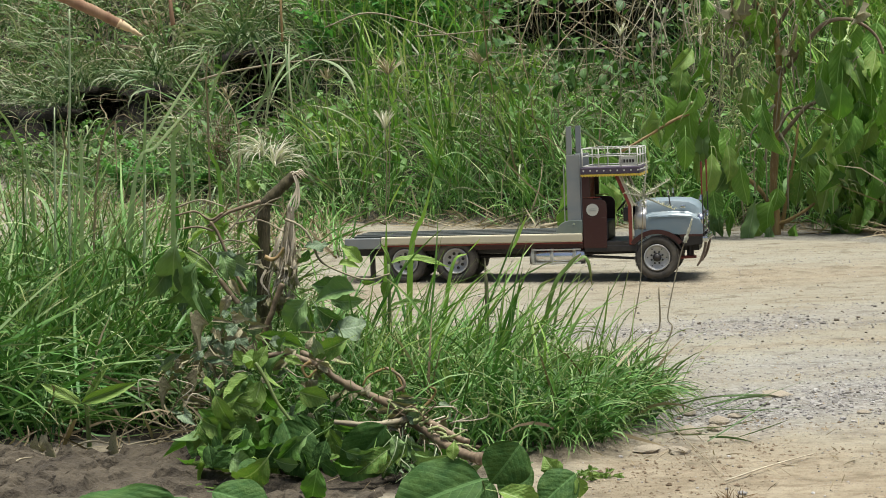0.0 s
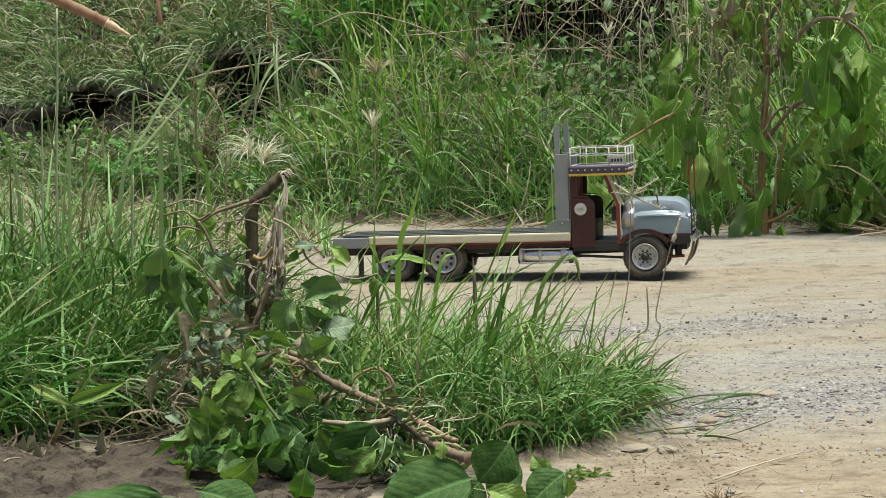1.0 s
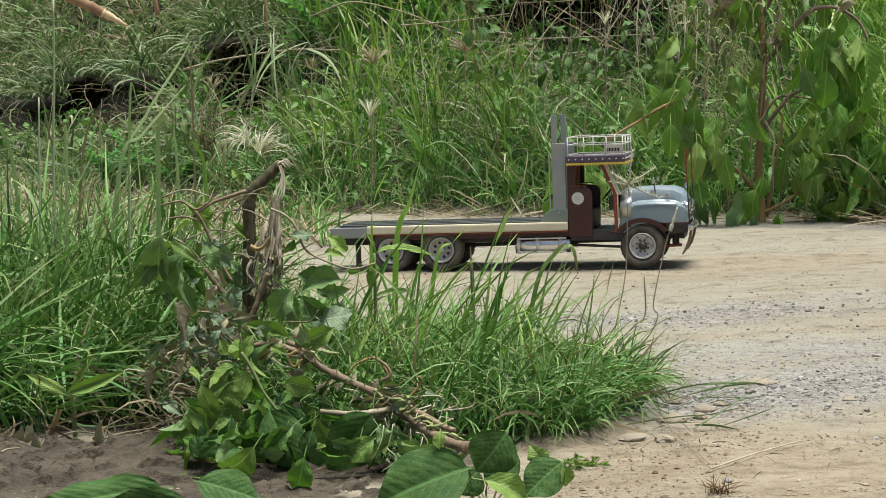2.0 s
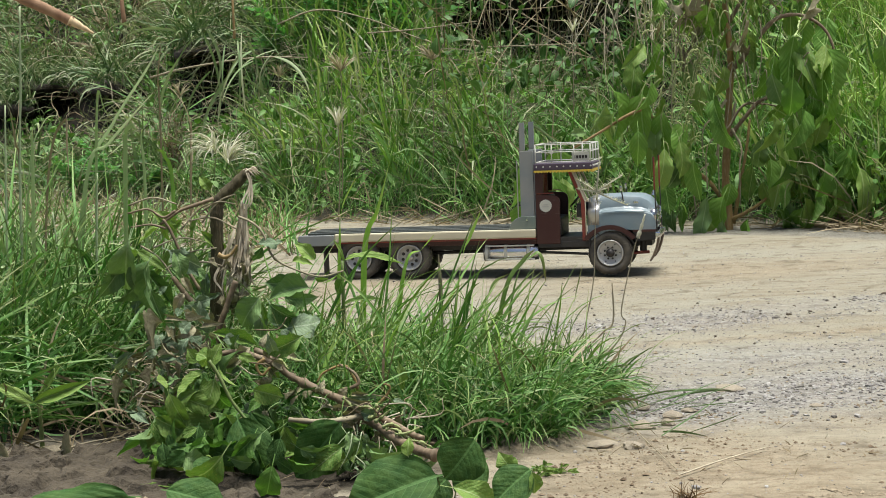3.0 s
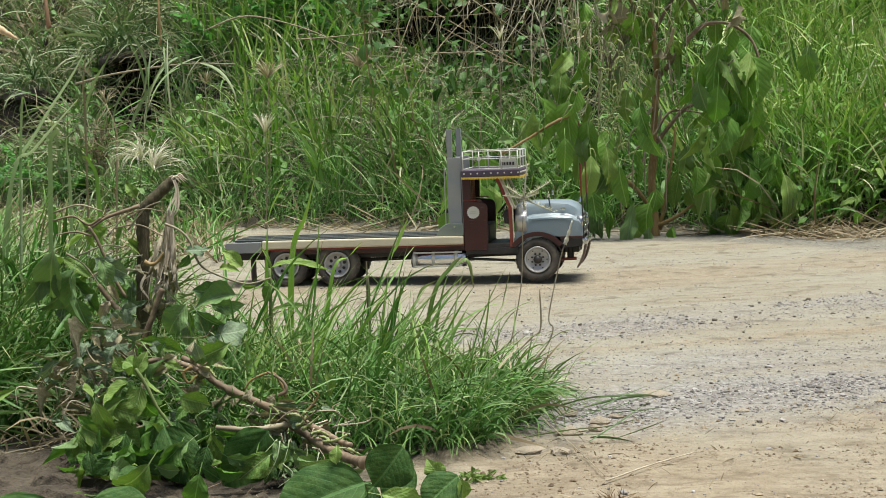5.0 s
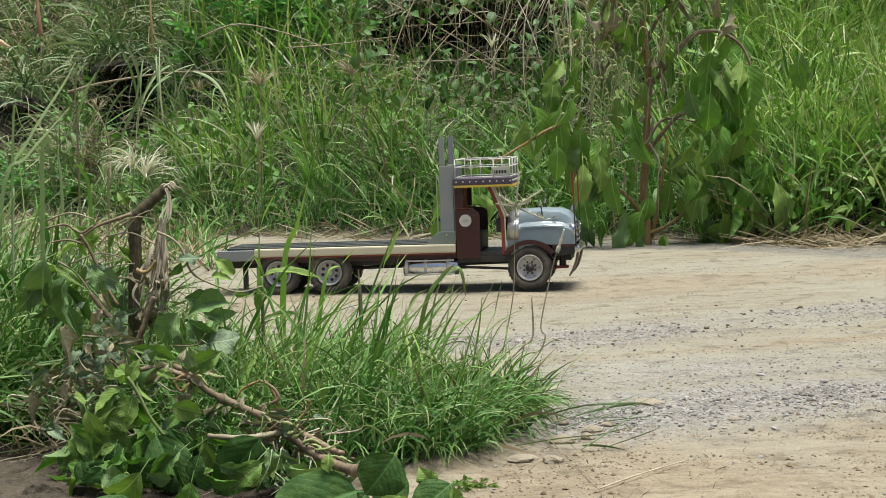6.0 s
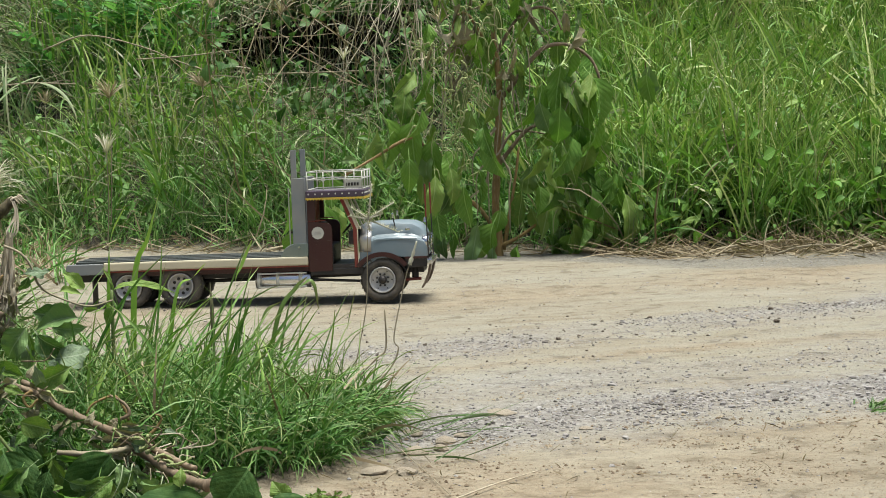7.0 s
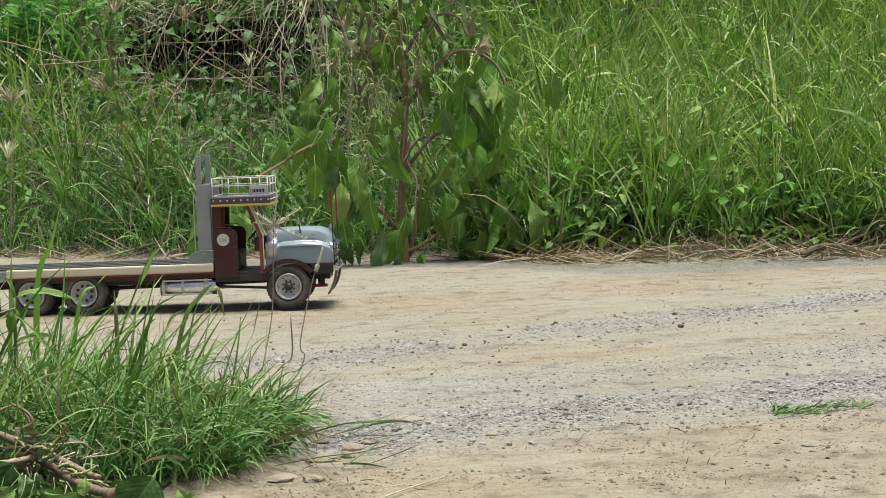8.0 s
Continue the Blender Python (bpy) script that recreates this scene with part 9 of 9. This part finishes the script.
STONES = [stone_mesh("stone", stone_pale, 10 + k, 0.55, 0.16) for k in range(3)]
for px, py, s, fl in ((0.345, 2.575, 0.030, 1), (0.385, 2.60, 0.022, 1), (0.275, 2.46, 0.042, 0.4), (0.315, 2.44, 0.03, 0.7), (0.40, 2.66, 0.026, 1), (0.43, 2.70, 0.02, 0.8), (0.52, 2.86, 0.05, 0.35), (0.36, 2.72, 0.03, 0.7), (1.02, 2.43, 0.030, 0.3), (0.62, 2.70, 0.018, 0.6)):
    ob = new("stone", STONES[int(rng.integers(3))])
    ob.matrix_world = pose(px, py, float(gz(px, py)) + s * 0.12 * fl, 0, 0, rng.uniform(0, 360)) @ Matrix.Diagonal((s * 1.2, s, s * fl, 1))
    tagged(ob, "pale sandy stone lying beside the verge grass", "stone", "pale stones")
CLODS = [stone_mesh("clod", clod_dark, 40 + k, 0.7, 0.22) for k in range(4)]
for px, py, s in ((0.81, 3.79, 0.0089), (1.38, 4.11, 0.011), (1.31, 3.86, 0.0124), (1.09, 4.1, 0.0086), (0.77, 2.81, 0.0067), (0.81, 3.47, 0.0063), (1.11, 3.71, 0.0059), (0.53, 3.81, 0.0068), (0.94, 3.77, 0.0059),
                  (1.2, 3.27, 0.0062), (1.48, 3.85, 0.0063), (1.76, 3.95, 0.0077), (1.24, 3.07, 0.005), (1.2, 2.85, 0.0047), (1.0, 2.33, 0.0051), (0.42, 3.91, 0.006), (0.97, 3.0, 0.0056), (0.61, 3.51, 0.0054)):
    ob = new("clod", CLODS[int(rng.integers(4))])
    ob.matrix_world = pose(px, py, float(gz(px, py)) + s * 0.2, 0, 0, rng.uniform(0, 360)) @ Matrix.Diagonal((s * 1.3, s, s, 1))
    tagged(ob, "dark brown earth clod lying on the sandy track", "clod", "earth clods")
for k in range(80):
    px, py = rng.uniform(0.3, 2.5), rng.uniform(2.7, 4.7)
    if rng.random() < 0.65:
        py = float(np.interp(px, [0.3, 1.0, 1.4, 2.0, 3.0], [3.72, 3.93, 4.06, 4.28, 4.7])) + rng.normal(0, 0.10)
    s = rng.uniform(0.003, 0.0062)
    ob = new("clod", CLODS[int(rng.integers(4))])
    ob.matrix_world = pose(px, py, float(gz(px, py)) + s * 0.2, 0, 0, rng.uniform(0, 360)) @ Matrix.Diagonal((s * 1.3, s, s, 1))
    tagged(ob, "dark brown earth clod lying on the sandy track", "clod", "earth clods")

bm = bmesh.new()
bmesh.ops.create_icosphere(bm, subdivisions=1, radius=0.5)
ICO_V = np.array([v.co[:] for v in bm.verts])
ICO_F = np.array([[v.index for v in f.verts] for f in bm.faces])
bm.free()

OCT_V = 0.5 * np.array([(1, 0, 0), (-1, 0, 0), (0, 1, 0), (0, -1, 0), (0, 0, 1), (0, 0, -1)])
OCT_F = np.array([(0, 2, 4), (2, 1, 4), (1, 3, 4), (3, 0, 4), (2, 0, 5), (1, 2, 5), (3, 1, 5), (0, 3, 5)])


def pebble_field(x, y, size, ICO_V=ICO_V, ICO_F=ICO_F):
    n = len(x)
    jit = 1 + rng.normal(0, 0.16, (n, len(ICO_V), 1))
    sc = np.stack([uni(0.8, 1.5, n), uni(0.7, 1.2, n), uni(0.45, 0.8, n)], -1) * size[:, None]
    a = uni(0, 6.28, n)
    p = ICO_V[None] * jit * sc[:, None]
    X = p[..., 0] * np.cos(a)[:, None] - p[..., 1] * np.sin(a)[:, None]
    Y = p[..., 0] * np.sin(a)[:, None] + p[..., 1] * np.cos(a)[:, None]
    c = np.stack([x, y, gz(x, y) + size * 0.12], -1)
    V = np.stack([X, Y, p[..., 2]], -1) + c[:, None]
    f = (ICO_F[None] + (np.arange(n) * len(ICO_V))[:, None, None]).reshape(-1, 3)
    return V.reshape(-1, 3), f


n0 = 420000
x, y = uni(-0.1, 2.9, n0), uni(2.1, 5.6, n0)
g = np.maximum.reduce([strip(x, y, [(0.2, 2.74), (0.7, 2.82), (1.25, 2.95), (3, 3.4)], 0.15), 0.4 * strip(x, y, [(0.3, 3.10), (0.8, 3.2), (1.5, 3.3), (3, 3.7)], 0.24),
                       0.7 * strip(x, y, [(0.6, 3.75), (1.0, 3.95), (1.4, 4.08), (2.0, 4.3), (3, 4.7)], 0.17)])
keep = (rng.random(n0) < 0.045 + 0.75 * g ** 1.2 * (0.6 + 0.5 * waves(x, y, 9, 62))) & (y < edge_y(x) - 0.1) & (verge_mask(x, y) < 0.3) & (np.abs(x / y - 0.2) < 0.28)
x, y, g = x[keep], y[keep], g[keep]
size = rng.lognormal(-6.2, 0.55, len(x)) * (0.75 + 0.55 * g)
stuff("gravel", mesh_from("gravel", *pebble_field(x, y, size), pebbles_mixed, smooth=False), "grey and pale gravel scattered in strips on the track", "gravel")

# crumbs of sand and earth, thickest on the near sand
n0 = 26000
x, y = uni(-0.8, 2.6, n0), 2.1 + 3.6 * rng.random(n0) ** 2.2
keep = (y < edge_y(x) - 0.05) & (verge_mask(x, y) < 0.3) & (waves(x * 0.6, y * 2, 9, 64) > -0.35) & (np.exp(-((x + 0.12) / 0.23) ** 2 - ((y - 2.37) / 0.14) ** 2) < 0.25) & (np.abs(x / y - 0.12) < 0.36)
x, y = x[keep], y[keep]
crumb = rough_material("sandy_crumb", (0.20, 0.155, 0.10), (0.36, 0.30, 0.21), 90, 0.95, 0.5)
stuff("sand_crumbs", mesh_from("sand_crumbs", *pebble_field(x, y, rng.lognormal(-6.1, 0.5, len(x)), OCT_V, OCT_F), crumb, smooth=False), "sandy crumbs and earth bits strewn on the track", "gravel")

n0 = 9000
x, y = uni(-0.2, 1.7, n0), uni(2.02, 2.80, n0)
keep = (verge_mask(x, y) < 0.3) & (waves(x * 0.7, y * 1.6, 14, 68) > -0.1) & (y < 2.72 + 0.10 * (x - 0.6)) & (np.exp(-((x + 0.12) / 0.23) ** 2 - ((y - 2.37) / 0.14) ** 2) < 0.25)
x, y = x[keep], y[keep]
crumb_brown = rough_material("brown_crumb", (0.105, 0.072, 0.044), (0.24, 0.18, 0.118), 90, 0.95, 0.5)
stuff("earth_crumbs", mesh_from("earth_crumbs", *pebble_field(x, y, rng.lognormal(-6.0, 0.5, len(x)), OCT_V, OCT_F), crumb_brown, smooth=False), "brown earth crumbs strewn on the near sand", "gravel")

# ---- small litter on the near sand ----
n = 420
x, y = uni(-0.8, 1.6, n), uni(2.15, 2.65, n)
keep = verge_mask(x, y) < 0.4
x, y = x[keep], y[keep]
n = len(x)
v, f, u = blade_arrays(on_ground(x, y, -0.003), uni(0.006, 0.03, n), uni(0, 6.28, n), uni(1.3, 1.55, n), rng.normal(0, 0.1, n), uni(0.0008, 0.002, n), 3, 2)
stuff("sand_litter", mesh_from("sand_litter", v, f, straw_dry, u), "bits of straw and bark on the sand", "litter")
straw = thing("straw_stem", "single pale straw stem lying on the sand", "straw", m=pose(0.343, 2.224, float(gz(0.343, 2.224)) + 0.004))
child("stem", tube_mesh("stem", [(0, 0, 0), (0.066, 0.072, 0.004), (0.138, 0.146, 0.006)], 0.0012, 0.0008, fibre_dry, 6), straw)
straw2 = thing("straw_stem", "thin bent straw stem leaning out of the verge onto sand", "straw", m=pose(0.30, 2.55, float(gz(0.30, 2.55)) + 0.03))
child("stem", tube_mesh("stem", [(0, 0, 0), (0.03, -0.12, -0.02), (0.045, -0.30, -0.024)], 0.0007, 0.0005, stem_dry, 6), straw2)
n = 110
root = on_ground(uni(1.06, 1.215, n), 2.715 + rng.normal(0, 0.018, n), -0.002)
v, f, u = blade_arrays(root, uni(0.012, 0.04, n), rng.normal(0.1, 0.9, n), uni(1.42, 1.56, n), uni(0, 0.2, n), uni(0.002, 0.004, n), 4, 2)
stuff("green_clippings", mesh_from("green_clippings", v, f, clip_green, u), "small heap of green clippings lying on the gravel", "grass")
root = on_ground(0.337 + rng.normal(0, 0.006, 60), 2.12 + rng.normal(0, 0.006, 60))
v, f, u = blade_arrays(root, uni(0.012, 0.040, 60), uni(0, 6.28, 60), np.abs(rng.normal(0.6, 0.4, 60)), uni(0, 1.5, 60), uni(0.0008, 0.0016, 60), 5, 2)
stuff("dry_tuft", mesh_from("dry_tuft", v, f, seed_brown, u), "tiny dry tuft on the near sand", "straw")
# crumbs of dried mud along the verge's front crust
MUD = [stone_mesh("mud_lump", wet_soil, 70 + k, 0.55, 0.22, 3) for k in range(4)]
for me in MUD:
    me.polygons.foreach_set("use_smooth", [True] * len(me.polygons))
for k in range(110):
    px, py = rng.uniform(-0.80, -0.28), rng.uniform(2.22, 2.47)
    s = 0.004 + 0.018 * rng.random() ** 2.2
    ob = new("mud_lump", MUD[k % 4])
    ob.matrix_world = pose(px, py, float(gz(px, py)) + s * 0.02, rng.uniform(-9, 9), rng.uniform(-6, 6), rng.uniform(0, 360)) @ Matrix.Diagonal((s * 1.4, s * 1.1, s * 0.7, 1))
    tagged(ob, "crumbled lump of dried mud at the verge's foot", "mud lump", "mud lumps")
# dead leaves and straw between the crust and the grass
n = 55
x, y = uni(-0.78, -0.15, n), 2.50 - 0.05 * (uni(-0.3, 0.3, n)) + rng.normal(0, 0.03, n)
v, f, u = blade_arrays(on_ground(x, y, -0.004), uni(0.03, 0.11, n), uni(0, 6.28, n), uni(0.9, 1.5, n), rng.normal(0.1, 0.3, n), uni(0.0012, 0.004, n), 5, 3)
stuff("crust_straw", mesh_from("crust_straw", v, f, straw_dry, u), "dead straw and leaf litter along the verge's front", "straw")
for k in range(4):
    px, py = rng.uniform(-0.60, -0.25), rng.uniform(2.44, 2.52)
    t = thing("dead_leaf", "brown dead leaf lying between mud and verge grass", "leaf", "dead leaves", pose(px, py, float(gz(px, py)) + 0.004, 0, 0, rng.uniform(0, 360)))
    put_leaf(t, "withered", (0, 0, 0), (rng.uniform(0.03, 0.06), 0, rng.uniform(0, 0.02)), rng.uniform(0.006, 0.011), (0, 0, 1))
# dead twigs on the crust
for px, py, L, yaw in ((-0.42, 2.50, 0.13, -0.35), (-0.36, 2.52, 0.12, 2.6), (-0.47, 2.47, 0.10, 0.1), (-0.30, 2.48, 0.14, 0.25), (-0.52, 2.49, 0.08, -0.2), (-0.57, 2.36, 0.09, 1.2), (-0.27, 2.43, 0.12, 0.6), (-0.44, 2.49, 0.16, 0.05), (-0.34, 2.47, 0.09, 1.9)):
    t = thing("twig", "thin dead twig lying on the dried mud", "twig", "mud twigs", pose(px, py, float(gz(px, py)) + 0.004))
    e = (L * math.cos(yaw), L * 0.5 * math.sin(yaw))
    child("twig", tube_mesh("twig", [(0, 0, 0), (e[0] * 0.5, e[1] * 0.5, 0.016), (e[0], e[1], max(0.0, float(gz(px + e[0], py + e[1]) - gz(px, py))) + 0.012)], 0.0018, 0.0010, stem_dry, 6), t)
